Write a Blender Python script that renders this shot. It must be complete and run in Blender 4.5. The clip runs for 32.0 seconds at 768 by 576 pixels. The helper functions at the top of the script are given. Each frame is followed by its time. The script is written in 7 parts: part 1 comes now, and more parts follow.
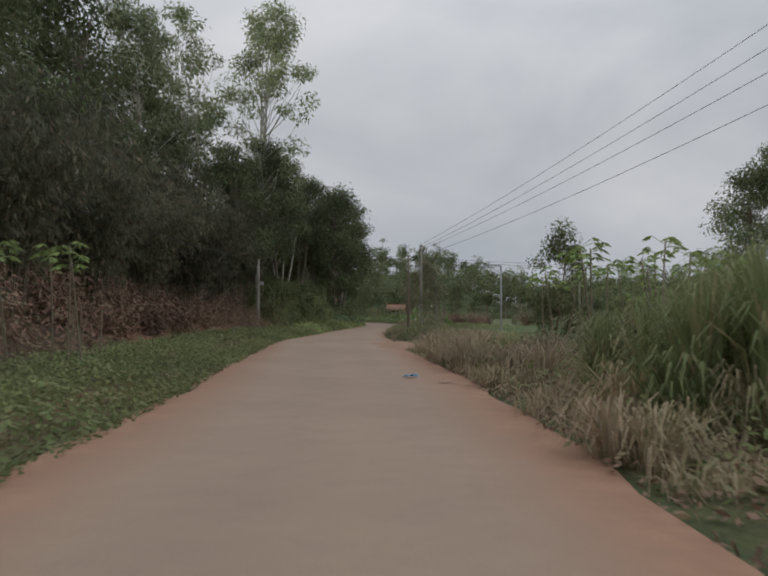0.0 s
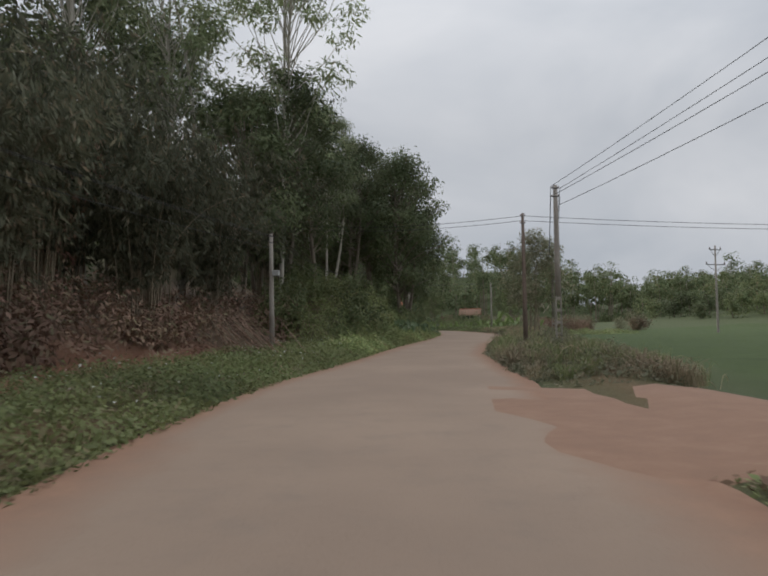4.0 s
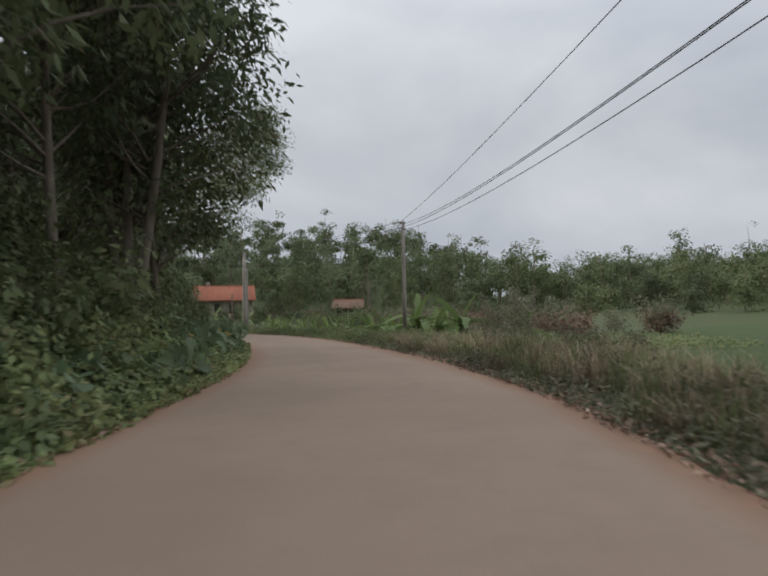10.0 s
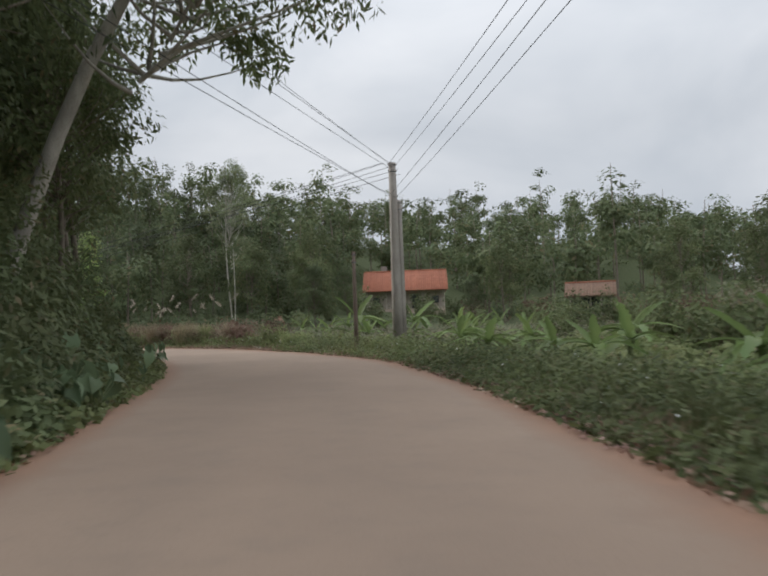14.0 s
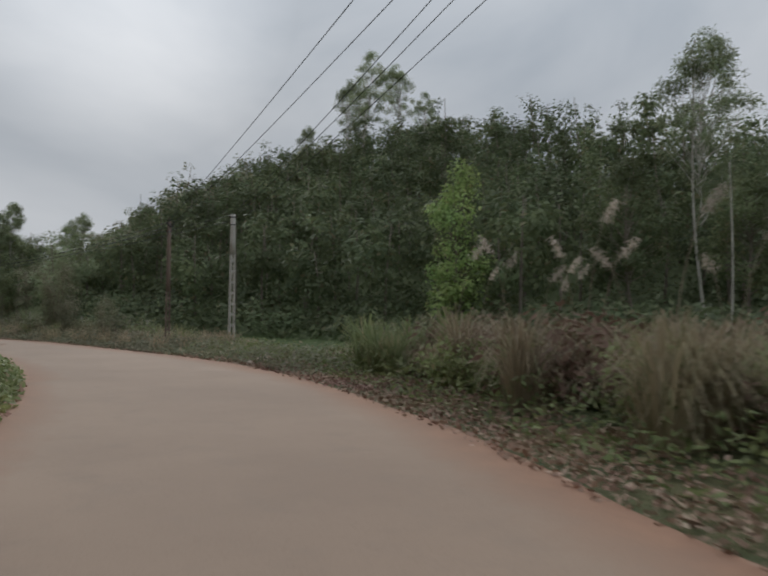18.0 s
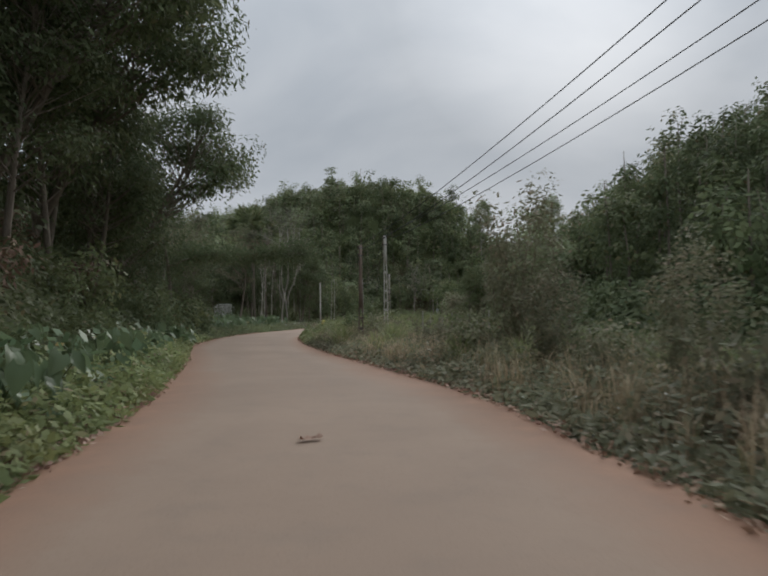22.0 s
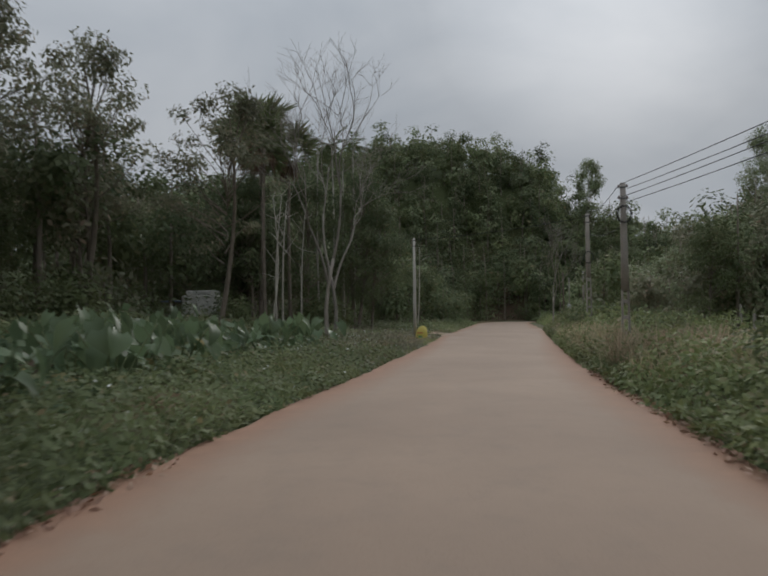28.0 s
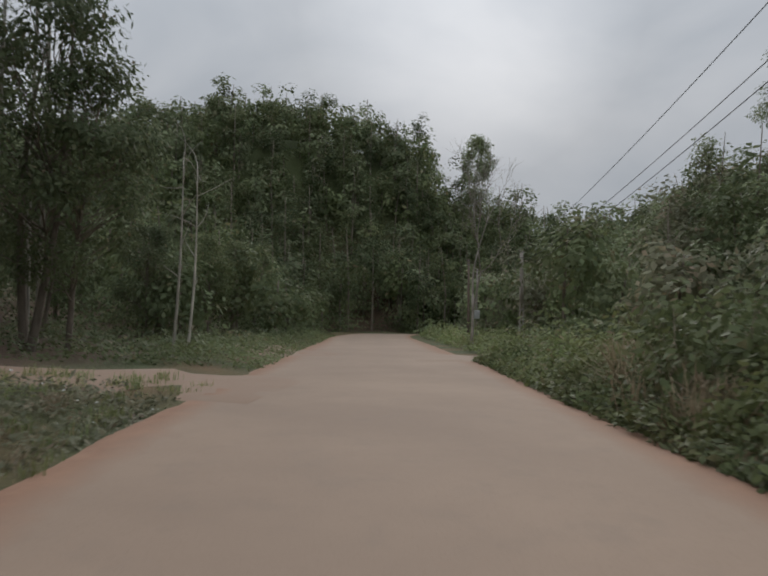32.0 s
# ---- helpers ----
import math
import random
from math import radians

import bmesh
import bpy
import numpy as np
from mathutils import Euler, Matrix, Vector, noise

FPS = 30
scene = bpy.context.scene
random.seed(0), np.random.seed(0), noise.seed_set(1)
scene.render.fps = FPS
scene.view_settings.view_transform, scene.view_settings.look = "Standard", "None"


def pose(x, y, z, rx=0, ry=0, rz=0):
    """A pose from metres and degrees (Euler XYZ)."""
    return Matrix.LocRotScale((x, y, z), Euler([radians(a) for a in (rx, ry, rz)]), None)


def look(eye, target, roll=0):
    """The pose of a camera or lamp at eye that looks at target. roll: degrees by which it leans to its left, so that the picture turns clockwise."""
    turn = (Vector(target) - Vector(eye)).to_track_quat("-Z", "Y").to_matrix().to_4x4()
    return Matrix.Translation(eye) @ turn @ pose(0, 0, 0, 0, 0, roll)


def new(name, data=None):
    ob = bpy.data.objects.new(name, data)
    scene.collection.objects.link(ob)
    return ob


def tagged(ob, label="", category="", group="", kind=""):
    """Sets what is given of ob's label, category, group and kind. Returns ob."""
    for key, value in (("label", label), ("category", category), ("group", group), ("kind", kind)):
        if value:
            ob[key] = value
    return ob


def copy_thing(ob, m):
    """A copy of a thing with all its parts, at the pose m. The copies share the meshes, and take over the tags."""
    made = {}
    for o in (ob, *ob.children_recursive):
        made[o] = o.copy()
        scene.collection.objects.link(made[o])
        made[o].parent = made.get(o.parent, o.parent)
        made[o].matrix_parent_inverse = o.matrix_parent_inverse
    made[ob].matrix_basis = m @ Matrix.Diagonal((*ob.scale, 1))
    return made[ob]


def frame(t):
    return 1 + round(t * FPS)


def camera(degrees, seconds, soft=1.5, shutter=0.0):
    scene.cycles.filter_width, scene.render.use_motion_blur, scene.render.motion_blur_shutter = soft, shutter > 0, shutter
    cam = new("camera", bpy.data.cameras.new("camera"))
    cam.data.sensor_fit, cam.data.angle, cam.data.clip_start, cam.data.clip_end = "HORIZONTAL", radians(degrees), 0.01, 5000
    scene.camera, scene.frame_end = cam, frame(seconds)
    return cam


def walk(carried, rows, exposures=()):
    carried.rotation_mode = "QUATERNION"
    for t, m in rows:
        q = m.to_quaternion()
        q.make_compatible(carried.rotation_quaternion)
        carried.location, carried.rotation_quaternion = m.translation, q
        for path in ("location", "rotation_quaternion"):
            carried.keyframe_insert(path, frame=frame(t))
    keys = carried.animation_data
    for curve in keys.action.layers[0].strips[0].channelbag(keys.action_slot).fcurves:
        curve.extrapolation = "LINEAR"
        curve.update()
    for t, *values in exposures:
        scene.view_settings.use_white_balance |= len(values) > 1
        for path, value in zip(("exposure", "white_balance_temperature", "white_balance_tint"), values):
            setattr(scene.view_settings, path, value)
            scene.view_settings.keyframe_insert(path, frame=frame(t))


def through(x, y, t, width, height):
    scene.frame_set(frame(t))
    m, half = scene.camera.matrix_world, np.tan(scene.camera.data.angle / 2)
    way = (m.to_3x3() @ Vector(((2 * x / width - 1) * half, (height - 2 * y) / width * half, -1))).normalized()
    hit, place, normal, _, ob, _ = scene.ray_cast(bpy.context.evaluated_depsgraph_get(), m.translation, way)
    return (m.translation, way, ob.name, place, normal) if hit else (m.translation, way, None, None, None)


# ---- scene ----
cam = camera(56.8, 32.0, 2.0, 0.25)

PATH = [
    (0, (0.0, 0.0, 1.302), (0.0, 1.998, 1.38), 0.3),
    (0.5, (-0.018, 3.021, 1.307), (-0.016, 5.02, 1.376), -0.2),
    (1, (-0.056, 5.739, 1.273), (-0.057, 7.737, 1.36), -1.0),
    (1.5, (-0.133, 8.267, 1.292), (-0.16, 10.265, 1.388), -1.7),
    (2, (-0.261, 10.668, 1.327), (-0.338, 12.664, 1.433), -1.4),
    (2.5, (-0.434, 13.241, 1.343), (-0.559, 15.234, 1.452), -1.1),
    (3, (-0.69, 15.993, 1.334), (-0.851, 17.983, 1.446), -1.1),
    (3.5, (-0.968, 18.952, 1.299), (-1.15, 20.941, 1.403), -1.3),
    (5.5, (-2.21, 32.777, 1.285), (-2.384, 34.767, 1.375), 0.8),
    (6, (-2.462, 36.573, 1.271), (-2.61, 38.566, 1.35), 0.9),
    (6.5, (-2.548, 40.669, 1.274), (-2.635, 42.666, 1.348), 0.4),
    (7, (-2.096, 45.163, 1.282), (-2.132, 47.161, 1.356), 0.8),
    (7.5, (-1.84, 49.867, 1.293), (-1.825, 51.866, 1.362), 0.4),
    (8, (-1.644, 54.86, 1.298), (-1.599, 56.858, 1.366), -1.2),
    (8.5, (-1.236, 60.104, 1.294), (-1.154, 62.101, 1.386), -1.6),
    (9, (-0.76, 65.577, 1.286), (-0.65, 67.572, 1.374), -1.4),
    (9.5, (-0.463, 71.287, 1.289), (-0.322, 73.28, 1.375), -1.2),
    (10, (-0.099, 77.027, 1.295), (0.058, 79.02, 1.377), -1.0),
    (10.5, (0.279, 82.73, 1.291), (0.435, 84.722, 1.377), -0.7),
    (11, (0.533, 88.425, 1.286), (0.67, 90.419, 1.371), -0.2),
    (11.5, (0.621, 94.044, 1.297), (0.701, 96.04, 1.384), 0.2),
    (12, (0.468, 99.555, 1.293), (0.461, 101.553, 1.377), 0.0),
    (12.5, (-0.07, 104.954, 1.295), (-0.171, 106.95, 1.381), -0.8),
    (13, (-0.715, 110.248, 1.289), (-0.918, 112.236, 1.38), -1.1),
    (13.5, (-1.59, 115.466, 1.272), (-1.896, 117.441, 1.36), -1.9),
    (14, (-2.733, 120.558, 1.24), (-3.144, 122.513, 1.326), -2.0),
    (14.5, (-4.132, 125.511, 1.2), (-4.647, 127.442, 1.284), -1.6),
    (16.5, (-11.308, 140.947, 1.269), (-12.133, 142.767, 1.353), 1.3),
    (17, (-13.935, 144.73, 1.323), (-14.942, 146.456, 1.405), 1.5),
    (17.5, (-16.702, 148.357, 1.362), (-17.924, 149.939, 1.444), 0.6),
    (18, (-19.724, 151.276, 1.371), (-21.134, 152.692, 1.449), 0.4),
    (18.5, (-22.851, 153.481, 1.354), (-24.418, 154.721, 1.425), 0.6),
    (19, (-25.903, 155.181, 1.311), (-27.593, 156.248, 1.382), 0.9),
    (19.5, (-28.947, 156.628, 1.25), (-30.734, 157.523, 1.325), 0.4),
    (20, (-32.083, 157.826, 1.207), (-33.93, 158.59, 1.277), -0.9),
    (20.5, (-35.276, 158.918, 1.246), (-37.158, 159.591, 1.318), -0.7),
    (21, (-38.302, 159.722, 1.246), (-40.224, 160.272, 1.316), -1.3),
    (21.5, (-41.548, 160.299, 1.256), (-43.501, 160.724, 1.327), -0.6),
    (22, (-44.914, 160.804, 1.294), (-46.888, 161.115, 1.369), -0.8),
    (22.5, (-48.23, 161.091, 1.309), (-50.218, 161.297, 1.385), -1.4),
    (23, (-51.549, 161.306, 1.287), (-53.545, 161.406, 1.361), -1.5),
    (23.5, (-55.009, 161.305, 1.251), (-57.008, 161.317, 1.319), -1.2),
    (24, (-58.602, 161.129, 1.233), (-60.6, 161.094, 1.303), -1.5),
    (24.5, (-62.418, 161.072, 1.272), (-64.416, 161.005, 1.344), -1.7),
    (26.5, (-81.164, 159.894, 1.294), (-83.163, 159.909, 1.356), -2.3),
    (27, (-85.789, 160.198, 1.308), (-87.786, 160.272, 1.38), -2.1),
    (27.5, (-90.282, 160.517, 1.323), (-92.275, 160.661, 1.399), -1.8),
    (28, (-94.488, 160.956, 1.341), (-96.474, 161.176, 1.416), -0.7),
    (28.5, (-98.492, 161.548, 1.31), (-100.468, 161.853, 1.386), 0.7),
    (29, (-102.385, 162.307, 1.273), (-104.344, 162.701, 1.355), 1.5),
    (29.5, (-106.283, 163.233, 1.257), (-108.225, 163.707, 1.342), 1.8),
    (30, (-110.222, 164.312, 1.248), (-112.147, 164.845, 1.331), 1.7),
    (30.5, (-114.016, 165.441, 1.253), (-115.933, 166.005, 1.343), 1.7),
    (31, (-117.632, 166.59, 1.259), (-119.544, 167.169, 1.357), 1.7),
    (31.5, (-121.378, 167.749, 1.287), (-123.288, 168.335, 1.389), 1.1),
    (32, (-125.17, 168.848, 1.313), (-127.076, 169.446, 1.409), 0.7),
]
walk(cam, [(t, look(eye, target, roll)) for t, eye, target, roll in PATH],
     [(0, -0.1, 6500, 12), (3.5, 0.0, 6450, 12), (6, 0.1, 6450, 12), (9, 0.05, 6400, 12), (11, 0.1, 6350, 11), (14.5, 0.25, 6350, 11), (16.5, -0.25, 6250, 10), (20, -0.3, 6250, 10),
      (22, -0.2, 6250, 10), (24.5, -0.05, 6250, 10), (26.4, -0.1, 6250, 10), (27, 0.2, 6250, 10), (28, -0.45, 6250, 10), (30, -0.35, 6300, 11), (32, -0.3, 6350, 11)])

# ---- daylight: an overcast sky, the sun behind thin cloud ----
SUN_TURN, SUN_HIGH = 66.0, 24.0   # degrees to the left of +y, degrees above the horizon
SUN_TO = Vector((-math.sin(radians(SUN_TURN)) * math.cos(radians(SUN_HIGH)), math.cos(radians(SUN_TURN)) * math.cos(radians(SUN_HIGH)), math.sin(radians(SUN_HIGH))))
world = bpy.data.worlds.new("overcast_sky")
scene.world = world
world.use_nodes = True
wn = world.node_tree
back = wn.nodes["Background"]
sky = wn.nodes.new("ShaderNodeTexSky")
sky.sky_type, sky.sun_disc = "NISHITA", False
sky.sun_elevation, sky.sun_rotation = radians(SUN_HIGH), radians(-SUN_TURN)
sky.air_density, sky.dust_density = 1.2, 4.0
wtc = wn.nodes.new("ShaderNodeTexCoord")
wmap = wn.nodes.new("ShaderNodeMapping")
wmap.inputs["Scale"].default_value = (1.0, 1.0, 1.9)
wn.links.new(wtc.outputs["Generated"], wmap.inputs["Vector"])
cloud = wn.nodes.new("ShaderNodeTexNoise")
for key, value in (("Scale", 2.1), ("Detail", 5.0), ("Roughness", 0.5), ("Distortion", 0.35)):
    cloud.inputs[key].default_value = value
wn.links.new(wmap.outputs["Vector"], cloud.inputs["Vector"])
tone = wn.nodes.new("ShaderNodeValToRGB")
tone.color_ramp.elements[0].position, tone.color_ramp.elements[0].color = 0.30, (0.385, 0.425, 0.47, 1)
tone.color_ramp.elements[1].position, tone.color_ramp.elements[1].color = 0.72, (0.66, 0.675, 0.69, 1)
wn.links.new(cloud.outputs["Fac"], tone.inputs["Fac"])
glow_dot = wn.nodes.new("ShaderNodeVectorMath")
glow_dot.operation = "DOT_PRODUCT"
glow_dot.inputs[1].default_value = SUN_TO
wn.links.new(wtc.outputs["Generated"], glow_dot.inputs[0])
glow = wn.nodes.new("ShaderNodeMapRange")
glow.inputs["From Min"].default_value, glow.inputs["From Max"].default_value = 0.975, 1.0
glow.inputs["To Max"].default_value = 0.20
wn.links.new(glow_dot.outputs["Value"], glow.inputs["Value"])
lit = wn.nodes.new("ShaderNodeMix")
lit.data_type, lit.blend_type = "RGBA", "ADD"
lit.inputs[0].default_value = 1.0
wn.links.new(tone.outputs["Color"], lit.inputs[6])
wn.links.new(glow.outputs["Result"], lit.inputs[7])
dim = wn.nodes.new("ShaderNodeMix")
dim.data_type, dim.blend_type = "RGBA", "MULTIPLY"
dim.inputs[0].default_value = 1.0
dim.inputs[7].default_value = (0.05, 0.05, 0.05, 1)
wn.links.new(sky.outputs["Color"], dim.inputs[6])
over = wn.nodes.new("ShaderNodeMix")
over.data_type = "RGBA"
over.inputs[0].default_value = 0.985
wn.links.new(dim.outputs[2], over.inputs[6])
wn.links.new(lit.outputs[2], over.inputs[7])
wn.links.new(over.outputs[2], back.inputs["Color"])
# an overcast sky grows brighter from the horizon to the zenith
up = wn.nodes.new("ShaderNodeSeparateXYZ")
wn.links.new(wtc.outputs["Generated"], up.inputs["Vector"])
rise_up = wn.nodes.new("ShaderNodeMapRange")
for key, value in (("From Min", 0.25), ("From Max", 1.0), ("To Min", 1.0), ("To Max", 1.9)):
    rise_up.inputs[key].default_value = value
wn.links.new(up.outputs["Z"], rise_up.inputs["Value"])
wn.links.new(rise_up.outputs["Result"], back.inputs["Strength"])

sun_data = bpy.data.lights.new("sun", "SUN")
sun_data.energy, sun_data.angle, sun_data.color = 1.2, radians(25), (1.0, 0.95, 0.88)
sun = new("sun", sun_data)
sun.matrix_world = look(SUN_TO * 100, (0, 0, 0))

# ---- the drive line: a point every 12 m, from s = -36 m; d is metres to the left of it ----
DRIVE = [(0.2, -36.0), (0.1, -24.0), (0.1, -12.0), (0.0, 0.0), (-0.4, 12.0), (-1.4, 23.9), (-2.4, 35.9), (-1.9, 47.9), (-1.3, 59.9),
         (-0.4, 71.8), (0.3, 83.8), (0.6, 95.8), (-0.4, 107.7), (-2.5, 119.5), (-6.6, 130.8), (-11.8, 141.6), (-19.3, 150.9),
         (-29.6, 156.9), (-41.1, 160.2), (-53.1, 161.3), (-65.1, 160.9), (-77.0, 160.2), (-89.0, 160.4), (-100.9, 162.0),
         (-112.5, 165.0), (-124.0, 168.5), (-135.5, 171.8), (-147.0, 175.2), (-158.6, 178.5), (-170.1, 181.9), (-181.6, 185.2),
         (-193.0, 189.2), (-204.0, 194.5)]
S0, STEP = -36.0, 12.0
rng = np.random.default_rng(7)


def spline(s):
    """Points of the drive line at the lengths s."""
    pts = np.array(DRIVE)
    u = np.clip((np.asarray(s, float) - S0) / STEP, 0, len(pts) - 1.001)
    i = u.astype(int)
    f = (u - i)[..., None]
    g = lambda k: pts[np.clip(i + k, 0, len(pts) - 1)]
    a, b, c, e = g(-1), g(0), g(1), g(2)
    return 0.5 * (2 * b + (c - a) * f + (2 * a - 5 * b + 4 * c - e) * f**2 + (3 * b - a - 3 * c + e) * f**3)


LINE_S = np.arange(S0, S0 + STEP * (len(DRIVE) - 1) - 1, 1.0)
LINE = spline(LINE_S)
TANGENT = np.gradient(LINE, axis=0)
TANGENT /= np.hypot(*TANGENT.T)[:, None]
NORMAL = np.stack([-TANGENT[:, 1], TANGENT[:, 0]], 1)


def at(s, d):
    """World x, y at the length s and d metres to the left."""
    s = np.asarray(s, float)
    p = spline(s)
    n = np.stack([np.interp(s, LINE_S, NORMAL[:, 0]), np.interp(s, LINE_S, NORMAL[:, 1])], -1)
    n /= np.linalg.norm(n, axis=-1, keepdims=True)
    return p + n * np.asarray(d, float)[..., None]


def heading(s):
    t = np.array([np.interp(s, LINE_S, TANGENT[:, 0]), np.interp(s, LINE_S, TANGENT[:, 1])])
    return math.degrees(math.atan2(t[1], t[0])) - 90


def along(xy):
    """The length and the side offset of world points."""
    xy = np.asarray(xy, float).reshape(-1, 2)
    s, d = np.empty(len(xy)), np.empty(len(xy))
    for k in range(0, len(xy), 4000):
        q = xy[k:k + 4000]
        j = ((q[:, None] - LINE[None]) ** 2).sum(-1).argmin(1)
        off = q - LINE[j]
        s[k:k + 4000] = LINE_S[j] + (off * TANGENT[j]).sum(1)
        side = (off * NORMAL[j]).sum(1)
        past = (j == len(LINE) - 1) & ((off * TANGENT[j]).sum(1) > 3)
        d[k:k + 4000] = np.where((np.abs(side) > 4) | past, np.where(side < 0, -1, 1) * np.hypot(*off.T), side)
    return s, d


def edge_left(s):
    return np.interp(s, [0, 18, 42, 60, 100, 119, 128, 136, 160, 185, 205, 217, 232, 247, 257, 272, 285, 330], [2.75, 3.1, 2.65, 2.9, 3.15, 3.1, 2.5, 2.4, 2.5, 2.35, 2.5, 2.9, 2.6, 2.0, 2.15, 2.65, 2.9, 3.0])


def edge_right(s):
    return np.interp(s, [0, 20, 38, 50, 64, 88, 106, 120, 133, 142, 152, 162, 176, 186, 194, 207, 226, 243, 262, 288, 330],
                     [1.8, 2.3, 2.7, 1.8, 2.0, 2.8, 2.1, 2.2, 3.4, 3.8, 3.0, 2.6, 3.1, 2.4, 2.6, 2.0, 2.1, 2.9, 2.9, 3.6, 3.6])


def smooth(a, b, x):
    t = np.clip((x - a) / (b - a), 0, 1)
    return t * t * (3 - 2 * t)


def waves(x, y, size, seed=0):
    """Cheap smooth noise between about -1 and 1."""
    r = np.random.default_rng(seed)
    out = 0.0
    for k in range(5):
        a, p = r.uniform(0, 6.28), r.uniform(0, 6.28)
        w = 6.28 / (size * r.uniform(0.6, 1.5))
        out = out + np.sin((x * math.cos(a) + y * math.sin(a)) * w + p)
    return out / 3.2


def hill(x, y, cx, cy, rx, ry, h, turn=0.0):
    c, s = math.cos(turn), math.sin(turn)
    u, v = ((x - cx) * c + (y - cy) * s) / rx, (-(x - cx) * s + (y - cy) * c) / ry
    return h * np.exp(-(u * u + v * v) * 1.4)


def height(x, y, sd=None):
    x, y = np.asarray(x, float), np.asarray(y, float)
    s, d = sd if sd is not None else along(np.stack([x.ravel(), y.ravel()], 1))
    s, d = s.reshape(x.shape), d.reshape(x.shape)
    # bank on the left side of the road
    rise = np.interp(s, [-40, 38, 50, 58, 66, 98, 104, 140, 150, 164, 212, 222, 236, 300, 330], [1.8, 1.8, 1.5, 1.2, 3.2, 3.4, 3.0, 3.2, 3.5, 4.2, 4.0, 2.2, 0.5, 0.5, 2.5])
    foot = np.interp(s, [-40, 40, 56, 66, 100, 140, 215, 232, 300], [6.5, 7.5, 7.5, 4.0, 4.2, 4.0, 4.0, 6.0, 9.0])
    left = rise * smooth(foot, foot + 5.5, d) + 0.10 * smooth(3.2, 4.2, d) * (d > 0)
    # lower fields on the right
    drop = np.interp(s, [-40, 20, 40, 130, 150, 172, 182, 214, 225, 300], [0.2, 0.2, 0.55, 0.55, 0.3, 0.25, 0.7, 0.7, 0.4, 0.4])
    right = -drop * smooth(4.5, 8.0, -d) + 0.07 * smooth(3.4, 4.4, -d) * (d < 0)
    z = left + right
    far = smooth(14, 40, np.abs(d))
    big = hill(x, y, -98, 242, 66, 50, 24, 0.2) + hill(x, y, -170, 262, 55, 60, 15) + hill(x, y, -262, 191, 62, 58, 25.5) + hill(x, y, -310, 110, 80, 70, 12) + hill(x, y, 88, 185, 45, 45, 6)
    big = big + 20 * smooth(220, 320, y) * smooth(-160, -60, x) * (1 - 0.8 * smooth(20, 62, x)) + 9 * smooth(230, 420, y) * smooth(40, 160, x) + 4 * smooth(60, 140, x) * smooth(150, 260, y)
    big = big + 9 * smooth(12, 45, d) * (d > 0) * smooth(20, 70, s) * smooth(165, 110, s) + hill(x, y, -80, 100, 55, 45, 11)
    big = big + 6 * smooth(16, 50, d) * smooth(236, 262, s)
    z = z + big * far
    z = z + (0.05 * waves(x, y, 4.0, 3) + 0.10 * waves(x, y, 11, 4) * smooth(6, 12, np.abs(d))) * smooth(3.6, 5.0, np.abs(d))
    under = np.maximum(np.where(d > 0, edge_left(s), edge_right(s)) + 1.0, 3.4)
    return np.where(np.abs(d) < under, np.minimum(z, 0.0) - 0.06, z)


def ground_z(x, y):
    return float(height(np.array([x]), np.array([y]))[0])


def spot(s, d):
    """x, y, z of the ground at s, d."""
    p = at(s, d)
    return float(p[0]), float(p[1]), ground_z(p[0], p[1])


# ---- materials ----
def material(name, build):
    m = bpy.data.materials.new(name)
    m.use_nodes = True
    nt = m.node_tree
    build(nt, nt.nodes["Principled BSDF"])
    return m


def node(nt, kind, **vals):
    n = nt.nodes.new(kind)
    for k, v in vals.items():
        n.inputs[k].default_value = v
    return n


def noise_node(nt, scale, detail=4.0, rough=0.6, coord="Object"):
    tc = nt.nodes.new("ShaderNodeTexCoord")
    n = node(nt, "ShaderNodeTexNoise", Scale=scale, Detail=detail, Roughness=rough)
    nt.links.new(tc.outputs[coord], n.inputs["Vector"])
    return n


def ramp(nt, fac, stops):
    r = nt.nodes.new("ShaderNodeValToRGB")
    els = r.color_ramp.elements
    while len(els) < len(stops):
        els.new(0.5)
    for e, (p, c) in zip(els, stops):
        e.position, e.color = p, (*c, 1)
    nt.links.new(fac, r.inputs["Fac"])
    return r.outputs["Color"]


def mix(nt, a, b, fac, mode="MIX"):
    m = nt.nodes.new("ShaderNodeMix")
    m.data_type, m.blend_type = "RGBA", mode
    for sock, v in ((m.inputs[0], fac), (m.inputs[6], a), (m.inputs[7], b)):
        if isinstance(v, bpy.types.NodeSocket):
            nt.links.new(v, sock)
        else:
            sock.default_value = v if isinstance(v, (int, float)) else (*v, 1)
    return m.outputs[2]


def bump(nt, bs, h, strength, dist):
    b = node(nt, "ShaderNodeBump", Strength=strength, Distance=dist)
    nt.links.new(h, b.inputs["Height"])
    nt.links.new(b.outputs["Normal"], bs.inputs["Normal"])


